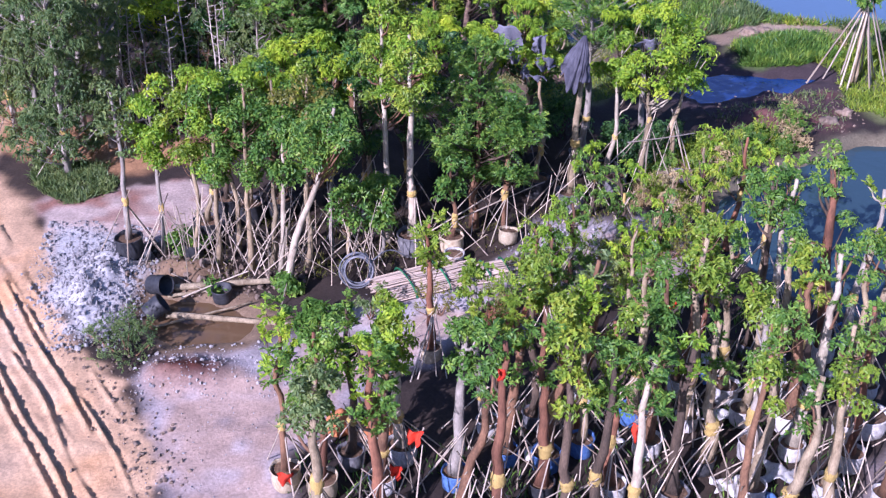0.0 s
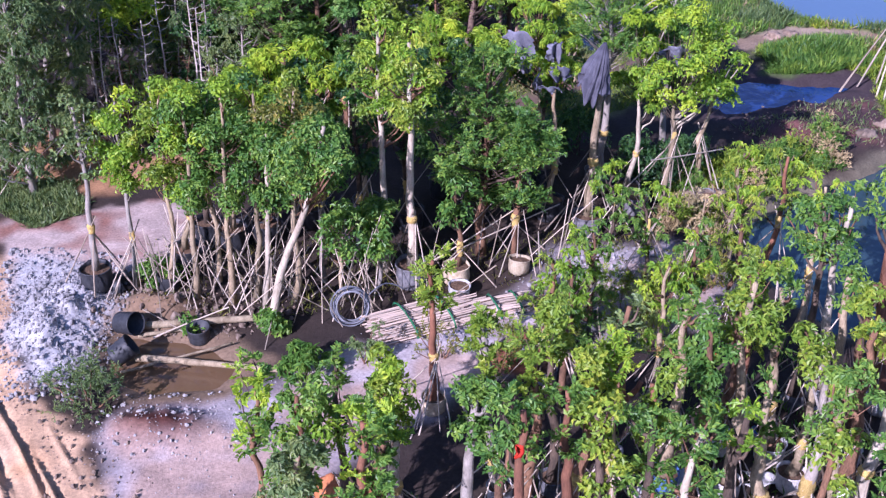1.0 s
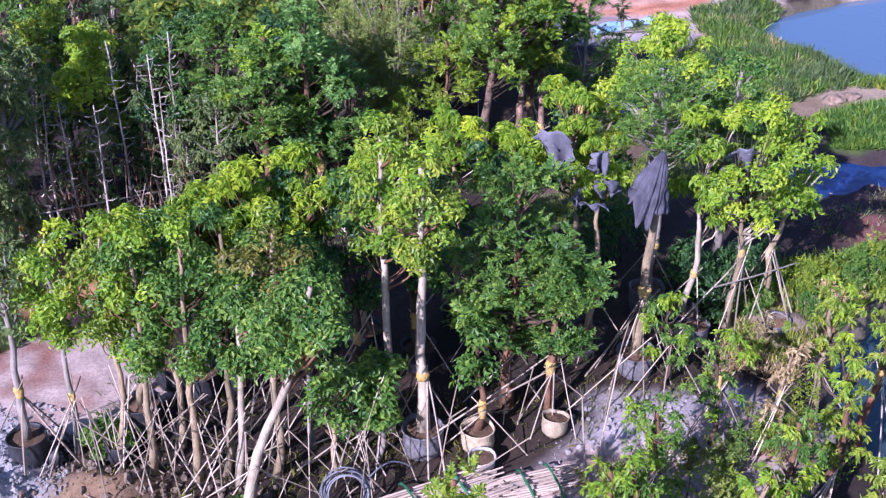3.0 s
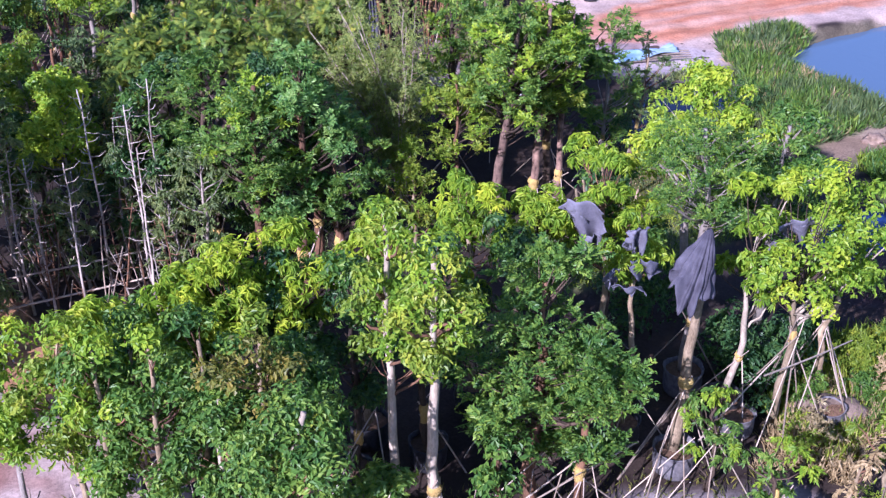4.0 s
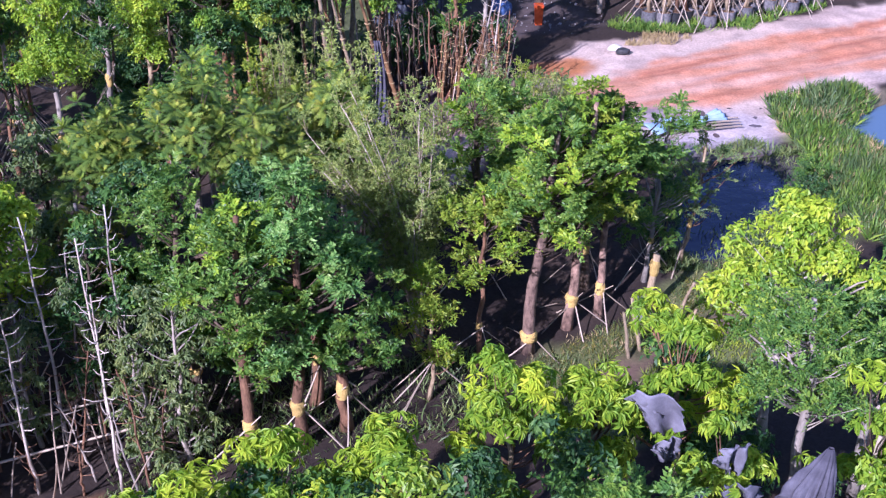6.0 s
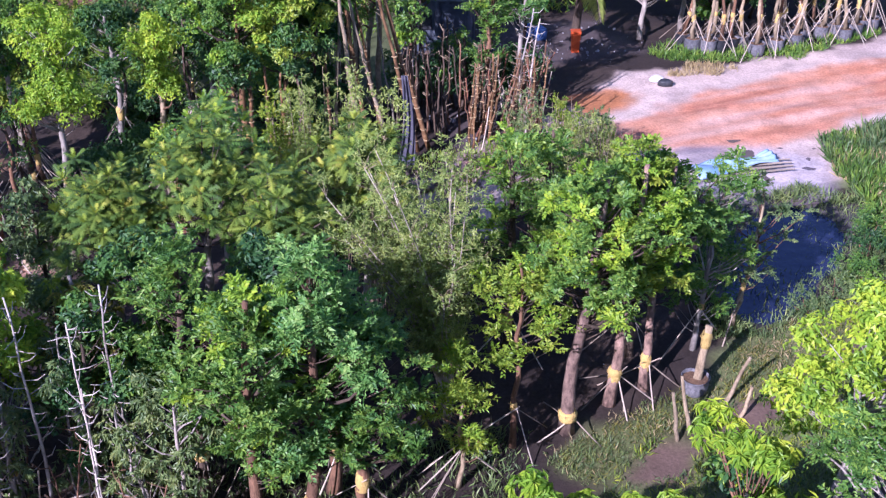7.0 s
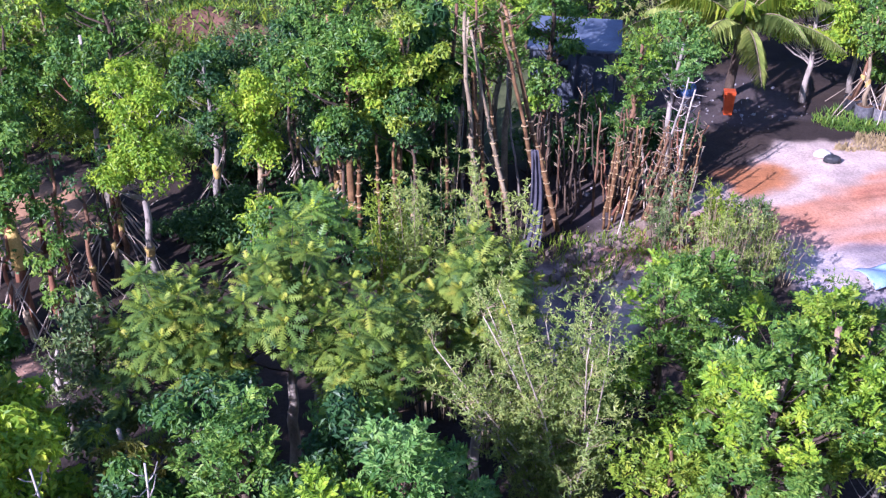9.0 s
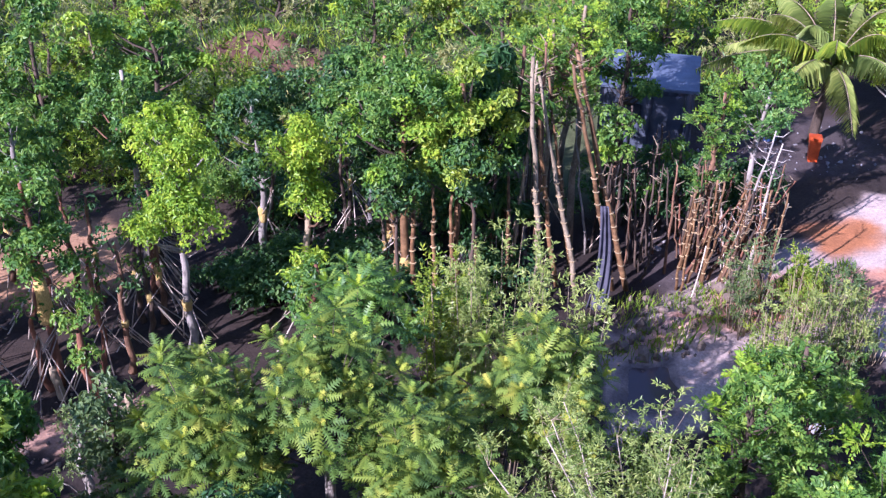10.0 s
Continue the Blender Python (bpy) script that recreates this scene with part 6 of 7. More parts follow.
# big spreading tree of several boles
standtree(0.72, 41.3, 6.3, 2.9, 3.4, "fresh", "spray", 513, "large spreading green tree with a thick mottled trunk", 100, 130, 0.12, "mottled", 0.13, (0.4, -0.1), "oval", 9, 3, 0.45, None, clump_r=0.22)
standtree(1.70, 42.3, 6.1, 2.7, 3.1, "yellow", "spray", 514, "spreading fresh green tree with a yellow-wrapped trunk", 84, 125, 0.12, "mottled", 0.11, (0.3, 0), "oval", 8, 4, 0.75, None, clump_r=0.22)
standtree(2.5, 42.8, 5.6, 2.6, 2.4, "mid", "spray", 515, "green tree with a yellow-wrapped trunk", 54, 115, 0.13, "mottled", 0.09, (0.2, 0.3), "oval", 6, 4, 0.7, None)
standtree(3.8, 44.3, 4.7, 0.9, 2.3, "mid", "spray", 516, "dark shaded tree beside the ditch", 50, 100, 0.11, "grey", 0.06, (0.2, 0), "oval", 8, 2, 1.2)
standtree(4.9, 45.3, 4.0, 1.2, 1.7, "grey", "spray", 517, "thin grey twiggy tree beside the ditch", 24, 80, 0.1, "pale", 0.05, (0.2, 0), "oval", 9, 2, 1.2)
standtree(2.3, 44.1, 5.1, 2.0, 2.6, "mid", "spray", 518, "green tree behind the spreading ones", 60, 115, 0.12, "dark", 0.1)
standtree(-0.5, 43.9, 5.5, 1.8, 2.5, "fresh", "spray", 519, "rounded green tree inside the stand", 66, 120, 0.12, "dark", 0.1)
standtree(0.5, 46.1, 5.0, 1.3, 2.5, "fresh", "spray", 522, "rounded green tree at the back of the stand", 60, 115, 0.12, "dark", 0.09)
standtree(-4.9, 40.0, 5.4, 1.9, 2.4, "dark", "broad", 520, "dark green tree inside the stand", 50, 110, 0.13, "dark", 0.1)
standtree(-12.3, 42.0, 5.2, 2.4, 2.2, "mid", "broad", 521, "green tree at the stand's end", 40, 110, 0.15, "grey", 0.09)
for i, (fx_, fy_) in enumerate(((-9.2, 40.4), (-10.6, 39.0), (-11.6, 40.2), (-8.0, 38.6), (-10.0, 42.4), (-5.6, 39.0))):
    standtree(fx_, fy_, 4.2 + 0.2 * i, 0.9, 1.9, "dark" if i % 2 else "grey", "broad", 540 + i, "dark leafy tree filling the back of the stand", 44, 90, 0.12, "dark", 0.06, limbs=3, stakes=2, wrap=None)
for i, (fx_, fy_, fh_) in enumerate(((-9.3, 37.9, 3.6), (-8.2, 38.4, 4.1), (-7.2, 38.2, 3.9), (-10.4, 38.2, 3.8), (-7.0, 37.3, 3.0))):
    standtree(fx_, fy_, fh_, 0.5, 1.3, "grey", "droop", 560 + i, "thin grey-green tree hanging among the bare saplings", 34, 80, 0.12, "grey", 0.04, shape="column", limbs=3, stakes=0, wrap=None)
# stump and cut stems by the muddy water
for i, (sx_, sy_, sh_, sl) in enumerate(((3.6, 42.8, 1.7, 0.15), (4.2, 42.4, 1.2, 0.4), (3.3, 41.4, 1.4, -0.3), (3.0, 41.1, 1.2, -0.2), (4.4, 41.9, 0.8, 0.2), (-14.1, 47.6, 0.75, -0.15), (-12.5, 47.3, 0.55, 0.05))):
    st = new("cut_stump")
    st.location = (sx_, sy_, gz(sx_, sy_))
    tagged(st, "pale cut trunk standing in the weeds by the ditch" if i < 5 else "short sawn trunk standing on bare orange soil", "stump", "cut stumps")
    rs = np.random.default_rng(600 + i)
    P = path_points(rs, (0, 0, -0.05), (sl, 0.05, sh_), 8, 0.012)
    piece("stem", mesh("stem", *tube(P, np.linspace(0.10 if i in (0, 5, 6) else 0.05, 0.08 if i in (0, 5, 6) else 0.033, 8), 9, 0.06, rs), BARK["pale"], True), st)
    if i == 0:
        piece("trunk_wrap", WRAPS[1], st, "yellow burlap wrap", Matrix.LocRotScale((sl * 0.8, 0.04, sh_ * 0.8), None, (0.10, 0.10, 0.2)))
        pm, sm = POTS["grey"][1]
        piece("soil", sm, piece("pot", pm, st, "grey grow bag", Matrix.Diagonal((0.3, 0.3, 0.4, 1))))


# rosette-leaved trees
standtree(-8.6, 42.2, 5.9, 2.6, 2.05, "rosette", "pinnate", 531, "broad tree with rosettes of long feather leaves", 66, 190, 0.145, "grey", 0.11, (0.2, 0), "dome", 7, 0, None, clump_r=0.36)
standtree(-7.0, 43.3, 6.1, 2.8, 2.0, "rosette", "pinnate", 532, "yellow-green tree with rosettes of long feather leaves", 62, 190, 0.145, "grey", 0.11, (0.2, 0), "dome", 7, 0, None, clump_r=0.36)
standtree(-5.2, 42.2, 5.7, 2.6, 1.75, "rosette", "pinnate", 533, "tree with golden rosettes of feather leaves", 52, 190, 0.145, "grey", 0.10, (0.1, 0), "dome", 6, 0, None, clump_r=0.36)
standtree(-3.65, 44.3, 5.8, 3.0, 2.0, "rosette", "pinnate", 534, "smaller tree with yellow-green feather leaves", 42, 190, 0.16, "grey", 0.09, (0, 0), "dome", 5, 0, None, clump_r=0.4)
standtree(-9.6, 44.6, 4.3, 1.8, 1.5, "rosette", "pinnate", 535, "tree with rosettes of feather leaves", 30, 190, 0.16, "grey", 0.09, (0, 0), "dome", 5, 0, None, clump_r=0.4)
standtree(-7.0, 45.8, 5.5, 3.4, 1.5, "fresh", "pinnate", 536, "young tree with bluish feather leaves", 20, 180, 0.15, "grey", 0.07, (0, 0), "dome", 4, 0, None, clump_r=0.45)
# pale twiggy tree: long ascending white branches with thin foliage
twig = new("twiggy_tree")
twig.location = (-1.75, 41.3, gz(-1.75, 41.3))
tagged(twig, "half-bare tree with long white branches and thin grey-green leaves", "tree")
rt = np.random.default_rng(55)
sprays = []
for i in range(32):
    a, out_ = rt.uniform(0, 6.28), rt.uniform(0.2, 1.55)
    e = np.array([-0.75 + math.cos(a) * out_ * 1.0, 0.2 + math.sin(a) * out_, rt.uniform(4.2, 6.9) - 0.6 * out_])
    P = path_points(rt, (0.05 * math.cos(a), 0.05 * math.sin(a), 0.2), e, 12, 0.03)
    P[:, :2] -= (e[:2] * (np.sin(np.linspace(0, np.pi, 12)) * 0.25)[:, None])
    piece("branch", mesh("branch", *tube(P, np.linspace(0.026, 0.008, 12), 6), BARK["white"], True), twig)
    for k in range(4, 12):
        c = P[k]
        for _ in range(4):
            e2 = c + unit(np.array([rt.normal() * 0.6, rt.normal() * 0.6, rt.uniform(0.2, 1.0)])) * rt.uniform(0.2, 0.5)
            sprays.append((c, e2))
piece("branchwork", mesh("branchwork", *joined([tube(path_points(rt, a, b, 4, 0.015), np.linspace(0.005, 0.002, 4), 4) for a, b in sprays]), BARK["pale"], True), twig, kind="stuff")
piece("crown", leafmesh("crown", [clump_fine(rt, b, 0.22, 36, 0.085) for a, b in sprays[::2]], LEAF["sage"]), twig)
piece("young_foliage", leafmesh("young_foliage", [clump_fine(rt, b, 0.22, 24, 0.085) for a, b in sprays[1::2]], LEAF["sage"]), twig, "thin pale young leaves")


# ---------------------------------------------------------------- far side: rows across the path
def fartree(x, y, H, cb, w, leaf, habit, seed, label, clumps=44, per=90, size=0.13, bark="grey", rad=0.09, lean=(0, 0), shape="oval", stakes=4, wrap=1.3, pot=None, limbs=5):
    return tree(x, y, H, cb, w, lean, leaf, habit, bark, rad, clumps, per, size, stakes, wrap, pot, 0.42, seed, shape, label, "far_row_tree", "far row trees", limbs, gz(x, y), clump_r=0.26)


fartree(-12.0, 49.7, 5.8, 3.1, 1.6, "bright", "broad", 601, "rounded bright yellow-green tree with a grey forked stem", 84, 100, 0.11, bark="grey", lean=(0.1, 0), shape="column")
fartree(-9.8, 51.6, 5.1, 3.0, 1.25, "bright", "broad", 602, "narrow bright green tree with a pale stem", 52, 100, 0.11, bark="pale", shape="column")
bandaged = fartree(-14.4, 48.0, 5.2, 2.9, 2.0, "mid", "broad", 603, "green tree with a bandaged orange-brown trunk", 36, 100, bark="red", stakes=6)
piece("bandage", WRAPS[2], bandaged, "orange-brown cloth bandage", Matrix.LocRotScale((0.0, 0.0, 2.2), None, (0.15, 0.15, 0.5)))
fartree(-13.2, 47.4, 3.0, 1.3, 0.8, "fresh", "broad", 604, "short leafy pollard propped with bamboo", 9, 70, bark="red", stakes=6)
fartree(-15.8, 50.2, 5.6, 3.0, 2.2, "mid", "broad", 605, "green tree at the far row", 40, 100)
fartree(-14.4, 52.8, 5.6, 3.0, 2.1, "mid", "broad", 606, "green tree with a white stem", 38, 100, bark="white")
fartree(-11.8, 54.0, 4.7, 2.2, 2.4, "dark", "broad", 607, "green tree in the far row", 46, 100)
fartree(-9.2, 54.9, 4.7, 2.2, 2.2, "dark", "broad", 608, "green tree in the far row", 42, 100)
fartree(-9.6, 50.6, 2.4, 1.2, 0.9, "bright", "broad", 609, "short pollard with bright new leaves", 10, 70, bark="pale")
fartree(-8.9, 49.4, 3.2, 1.4, 1.0, "mid", "broad", 610, "slender leafy pollard in the far row", 12, 80, bark="red")
fartree(-7.6, 52.4, 6.3, 3.7, 2.6, "fresh", "broad", 611, "tall green tree above orange-barked stems", 60, 120, 0.12, bark="cane", rad=0.1, shape="dome")
fartree(-6.5, 52.9, 6.0, 3.4, 2.4, "yellow", "broad", 612, "tall yellow-green tree above orange-barked stems", 44, 110, bark="cane", shape="dome")
fartree(-6.0, 54.4, 6.0, 1.6, 1.7, "dark", "whorl", 613, "dark large-leaved tree beside the tall canes", 40, 100, 0.24, bark="dark", shape="column")
fartree(-8.4, 53.6, 6.2, 3.6, 2.4, "mid", "broad", 614, "green tree in the far row", 44, 110, bark="cane")
fartree(-3.2, 55.6, 4.2, 2.9, 1.1, "fresh", "broad", 615, "small bright green tree among the canes", 14, 80, bark="brown", stakes=2)
fartree(-5.0, 56.8, 6.2, 3.2, 2.2, "fresh", "fine", 616, "light green tree behind the canes", 44, 120, 0.12, bark="pale")
fartree(-16.6, 46.4, 5.4, 2.6, 2.1, "mid", "broad", 617, "green tree at the end of the far row", 36, 100)
fartree(-12.0, 44.7, 2.2, 0.6, 1.0, "grey", "fine", 618, "scrubby grey-green sapling on bare soil", 16, 90, 0.1, bark="grey", stakes=0, wrap=None)


def cane(x, y, H, lean, rad, seed, rings=True, twigs=8, bark="cane", label="tall cut stem bound with rings of straw rope"):
    """A tall pruned stem bound at intervals."""
    r = np.random.default_rng(seed + 700)
    root = new("bound_stem")
    root.location = (x, y, gz(x, y))
    tagged(root, label, "tree", "bound stems")
    P = path_points(r, (0, 0, -0.05), (lean, r.normal() * 0.1, H), 12, 0.025)
    piece("trunk", mesh("trunk", *tube(P, np.linspace(rad, rad * 0.55, 12), 8, 0.03, r), BARK[bark], True), root)
    if rings:
        for z in np.arange(0.35, min(H * 0.8, 3.4), 0.34):
            at = Vector((np.interp(z, P[:, 2], P[:, 0]), np.interp(z, P[:, 2], P[:, 1]), z))
            piece("rope_ring", RING, root, "", Matrix.LocRotScale(at, None, (rad * 1.04, rad * 1.04, 0.014)))
    tw = []
    for k in range(twigs):
        z = H * r.uniform(0.7, 1.0)
        c = np.array([np.interp(z, P[:, 2], P[:, 0]), np.interp(z, P[:, 2], P[:, 1]), z])
        a = r.uniform(0, 6.28)
        tw.append(tube([c, c + np.array([math.cos(a), math.sin(a), 0.6]) * r.uniform(0.1, 0.3)], [0.016, 0.008], 4))
    if tw:
        piece("branchwork", mesh("branchwork", *joined(tw), BARK["pale"], True), root, kind="stuff")


z_ = np.linspace(-1, 1, 5)
RING = mesh("rope_ring", *tube(np.c_[0 * z_, 0 * z_, z_], [1.0, 1.15, 1.2, 1.15, 1.0], 8), ROPE, True)
cane(-5.75, 54.6, 6.0, 0.35, 0.07, 1, True, 14, "brown")
cane(-4.65, 53.46, 6.3, -0.4, 0.075, 2, True, 16, "pale")
cane(-4.27, 54.2, 4.9, -0.75, 0.065, 3, True, 8, "cane")
cane(-3.74, 53.8, 5.7, -1.2, 0.068, 4, True, 12, "pale")
cane(-2.56, 54.36, 6.1, -1.65, 0.078, 5, True, 22)
cane(-2.9, 54.3, 5.8, -1.35, 0.07, 6, True, 16)
cane(-5.3, 55.0, 4.9, 0.1, 0.05, 7, False, 6, "dark")
cane(-4.95, 55.2, 5.2, -0.1, 0.05, 8, False, 6, "dark")
cane(-7.75, 51.7, 3.8, 0.0, 0.07, 9, True, 0)
cane(-7.4, 51.9, 3.9, 0.05, 0.07, 10, True, 0)
cane(-6.95, 52.0, 3.6, 0.0, 0.06, 11, True, 0)
cane(-6.6, 52.3, 3.4, 0.05, 0.06, 12, True, 0)
cane(-6.1, 52.8, 3.2, 0.0, 0.055, 13, True, 0)
cane(-5.5, 53.6, 3.4, 0.0, 0.06, 15, True, 0)
rc = np.random.default_rng(44)
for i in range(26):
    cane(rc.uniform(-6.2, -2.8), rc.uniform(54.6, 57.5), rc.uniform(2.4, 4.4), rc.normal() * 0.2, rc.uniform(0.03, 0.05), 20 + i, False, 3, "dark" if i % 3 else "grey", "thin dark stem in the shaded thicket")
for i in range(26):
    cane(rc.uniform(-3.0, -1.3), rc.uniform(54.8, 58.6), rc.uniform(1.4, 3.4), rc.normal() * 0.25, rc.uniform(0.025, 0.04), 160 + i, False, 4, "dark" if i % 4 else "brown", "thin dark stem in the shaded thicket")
for i in range(58):
    cane(rc.uniform(-1.4, 0.9), rc.uniform(54.6, 57.2), rc.uniform(1.6, 3.0), 0.15 + rc.normal() * 0.3, rc.uniform(0.03, 0.05), 60 + i, True, 3, ("cane", "red", "cane", "brown", "dark")[i % 5], "orange-brown stem bound with straw rope")
for i in range(9):
    px, py = rc.uniform(-1.4, 1.1), rc.uniform(54.2, 56.6)
    ln, az, tl = rc.uniform(1.4, 2.6), rc.uniform(0, 6.28), rc.uniform(0.15, 0.6)
    loose_pole((px, py, gz(px, py)), (px + ln * math.sin(tl) * math.cos(az), py + ln * math.sin(tl) * math.sin(az), ln * math.cos(tl)), 0.02, i)
fartree(-0.75, 56.4, 4.9, 2.2, 1.45, "fresh", "spray", 620, "light feathery green tree above the bound stems", 34, 110, 0.1, bark="brown", shape="column", stakes=0, wrap=None)
fartree(0.35, 57.0, 4.6, 3.2, 1.7, "teal", "spray", 621, "feathery bluish green tree above the bound stems", 26, 110, 0.1, bark="grey", shape="oval", stakes=0, wrap=None)
for i, (cx_, cy_, ch_, cl_) in enumerate(((-5.4, 54.1, 5.9, 0.35), (-4.9, 54.6, 6.2, 0.0), (-4.0, 54.7, 5.4, -0.8), (-6.0, 54.0, 5.0, 0.3))):
    cane(cx_, cy_, ch_, cl_, 0.05, 130 + i, i % 2 == 0, 14, ("pale", "brown", "cane", "brown")[i % 4], "tall pale pruned stem with short side twigs")
bare_pole(-0.2, 55.4, 4.2, 0.65, 20, 0.05)
bare_pole(0.35, 55.4, 3.9, 0.3, 21, 0.05)

# dark net hung from a cane
def net_fn(u, v):
    return (0.34 * (u - 0.5) * (0.6 + 0.9 * v) + 0.02 * math.sin(17 * u + 2 * v) - 0.05 + 0.18 * math.sin(2.4 * v) - 0.12 * v, 0.05 * math.sin(19 * u + 4 * v), 2.9 - 2.8 * v)
net = thick(new("shade_net", cloth_mesh("shade_net", net_fn, 17, 18, SHADE_DARK)))
net.location = (-3.18, 53.25, gz(-3.18, 53.25))
tagged(net, "strip of grey shade net hanging from a bound stem", "net")


def dry_shrub(x, y, h, w, seed, leaf="straw", amount=20, shoots=26):
    r = np.random.default_rng(seed + 60)
    root = new("dry_shrub")
    root.location = (x, y, gz(x, y))
    tagged(root, "half-dry bush of pale upright twigs with thin leaves", "shrub", "dry bushes")
    tw, ends = [], []
    for i in range(shoots):
        a, o = r.uniform(0, 6.28), r.uniform(0, 1) ** 0.6 * w / 2
        b = np.array([math.cos(a) * o * 0.5, math.sin(a) * o * 0.5, -0.05])
        e = np.array([math.cos(a) * o, math.sin(a) * o, h * r.uniform(0.55, 1.05)])
        tw.append(tube(path_points(r, b, e, 6, 0.03), np.linspace(0.014, 0.004, 6), 4))
        ends += [b + (e - b) * t for t in (0.45, 0.55, 0.65, 0.75, 0.85, 0.93, 1.0) if r.uniform() < amount / 26]
    piece("branchwork", mesh("branchwork", *joined(tw), BARK["pale"], True), root, kind="stuff")
    piece("foliage", leafmesh("foliage", [clump_fine(r, c, 0.22, max(3, amount * 4 // 7), 0.11) for c in ends or [e]], LEAF[leaf]), root)


dry_shrub(0.1, 53.0, 2.3, 1.1, 1, "grey", 7)
dry_shrub(1.4, 53.4, 2.2, 1.1, 2, "yellow", 6)
dry_shrub(2.2, 53.4, 1.9, 1.2, 3, "grey", 8)
dry_shrub(0.5, 49.4, 3.4, 1.3, 4, "sage", 5)
dry_shrub(-4.7, 46.3, 5.8, 1.9, 5, "sage", 44, 40)
dry_shrub(-3.45, 45.4, 5.5, 1.5, 6, "sage", 40, 34)
dry_shrub(-5.6, 46.6, 4.8, 1.4, 7, "yellow", 40, 30)
dry_shrub(3.0, 52.6, 1.7, 1.1, 8, "sage", 4)
dry_shrub(1.3, 51.2, 2.8, 1.2, 9, "sage", 5)
dry_shrub(2.3, 51.8, 2.4, 1.2, 10, "sage", 4)
shrub(-5.9, 50.8, 2.0, 1.6, "fresh", "fine", 20, "light green bush at the path side", 22, 110, 0.11)
shrub(-2.0, 46.6, 2.2, 1.8, "yellow", "fine", 21, "yellow-green bush beside the path", 24, 110, 0.11)
shrub(-11.2, 46.2, 1.4, 1.8, "grey", "fine", 22, "scrubby grey-green bush on bare soil", 18, 90, 0.1)
shrub(2.6, 47.0, 2.4, 2.0, "mid", "fine", 24, "green bush beside the ditch", 24, 100, 0.11)
shrub(1.4, 49.2, 2.2, 2.2, "fresh", "fine", 25, "green bush beside the pale path", 26, 100, 0.11)
shrub(3.6, 50.0, 1.8, 1.8, "mid", "fine", 26, "green bush by the ditch", 22, 100, 0.11)
for i, (qx_, qy_, ql_) in enumerate(((8.3, 47.4, "mid"), (7.6, 46.4, "grey"), (9.3, 49.3, "mid"), (8.9, 48.3, "dark"), (6.9, 45.7, "grey"), (5.0, 48.6, "dark"), (5.5, 50.6, "mid"), (4.6, 46.4, "dark"))):
    shrub(qx_, qy_, 0.7 + 0.1 * (i % 4), 1.2, ql_, "fine", 260 + i, "low green scrub on the edge of the ditch", 14, 80, 0.1, 3)
shrub(0.8, 51.2, 1.3, 1.6, "yellow", "fine", 27, "yellow-green scrub beside the pale path", 22, 90, 0.1)
shrub(2.2, 51.6, 1.2, 1.5, "grey", "fine", 28, "grey-green scrub beside the pale path", 20, 90, 0.1)


# ---------------------------------------------------------------- far yard: cabin, bin, sheet, palm, bagged row
cabin = new("site_cabin")
cabin.location = (-2.6, 63.4, gz(-2.6, 63.4) - 0.2)
tagged(cabin, "grey-blue metal site cabin with a pale roof", "cabin")


def corrugated(w, h, axis):
    nn = int(w / 0.07)
    V, F = [], []
    for i in range(nn + 1):
        t = -w / 2 + w * i / nn
        o = 0.025 * (1 if i % 4 in (1, 2) else -1)
        for z in (0.0, h):
            V.append((t, o, z) if axis == "x" else (o, t, z))
    for i in range(nn):
        F.append([2 * i, 2 * i + 2, 2 * i + 3, 2 * i + 1])
    return mesh("wall_panel", np.array(V), F, CABIN)


for nm_, w_, axis_, mx_ in (("wall_panel", 2.7, "x", pose(0, -1.2, 0.1)), ("wall_panel", 2.7, "x", pose(0, 1.2, 0.1)), ("wall_panel", 2.4, "y", pose(-1.35, 0, 0.1)), ("wall_panel", 2.4, "y", pose(1.35, 0, 0.1))):
    thick(piece(nm_, corrugated(w_, 2.15, axis_), cabin, "", mx_), 0.03)


def box(name, sx, sy, sz, material, bev=0.02):
    bm = bmesh.new()
    bmesh.ops.create_cube(bm, size=1)
    for v in bm.verts:
        v.co = Vector((v.co.x * sx, v.co.y * sy, v.co.z * sz))
    bmesh.ops.bevel(bm, geom=list(bm.edges), offset=bev, segments=2, affect="EDGES")
    me = bpy.data.meshes.new(name)
    bm.to_mesh(me), bm.free()
    me.materials.append(material)
    return me


piece("roof", box("roof", 2.95, 2.65, 0.10, ROOF), cabin, "pale metal roof", pose(0, 0, 2.31, 2, 0, 0))
piece("base_frame", box("base_frame", 2.75, 2.45, 0.12, CABIN), cabin, "", pose(0, 0, 0.06))
piece("door", box("door", 0.85, 0.05, 1.95, CABIN), cabin, "", pose(0.6, -1.26, 1.12))
piece("window_pane", box("window_pane", 0.8, 0.04, 0.6, BAG_BLACK), cabin, "dark window", pose(-0.55, -1.26, 1.45))

bin_ = new("bin")
bin_.location = (2.4, 62.6, gz(2.4, 62.6))
tagged(bin_, "orange-red plastic bin standing by the palm", "bin")
piece("body", mesh("body", *tube([(0, 0, 0), (0, 0, 0.05), (0, 0, 0.5), (0, 0, 0.95), (0, 0, 1.0)], [0.24, 0.27, 0.30, 0.33, 0.33], 4), BINRED), bin_, "", pose(0, 0, 0, 0, 0, 45))
piece("lid", box("lid", 0.52, 0.54, 0.07, BINRED), bin_, "", pose(0, 0, 1.03, -3, 0, 0))
piece("rim", box("rim", 0.50, 0.52, 0.04, BINRED, 0.01), bin_, "", pose(0, 0, 0.97))
for sg in (-1, 1):
    piece("wheel", mesh("wheel", *tube([(sg * 0.2, 0.24, 0.09), (sg * 0.25, 0.24, 0.09)], [0.09, 0.09], 12), BAG_BLACK), bin_)

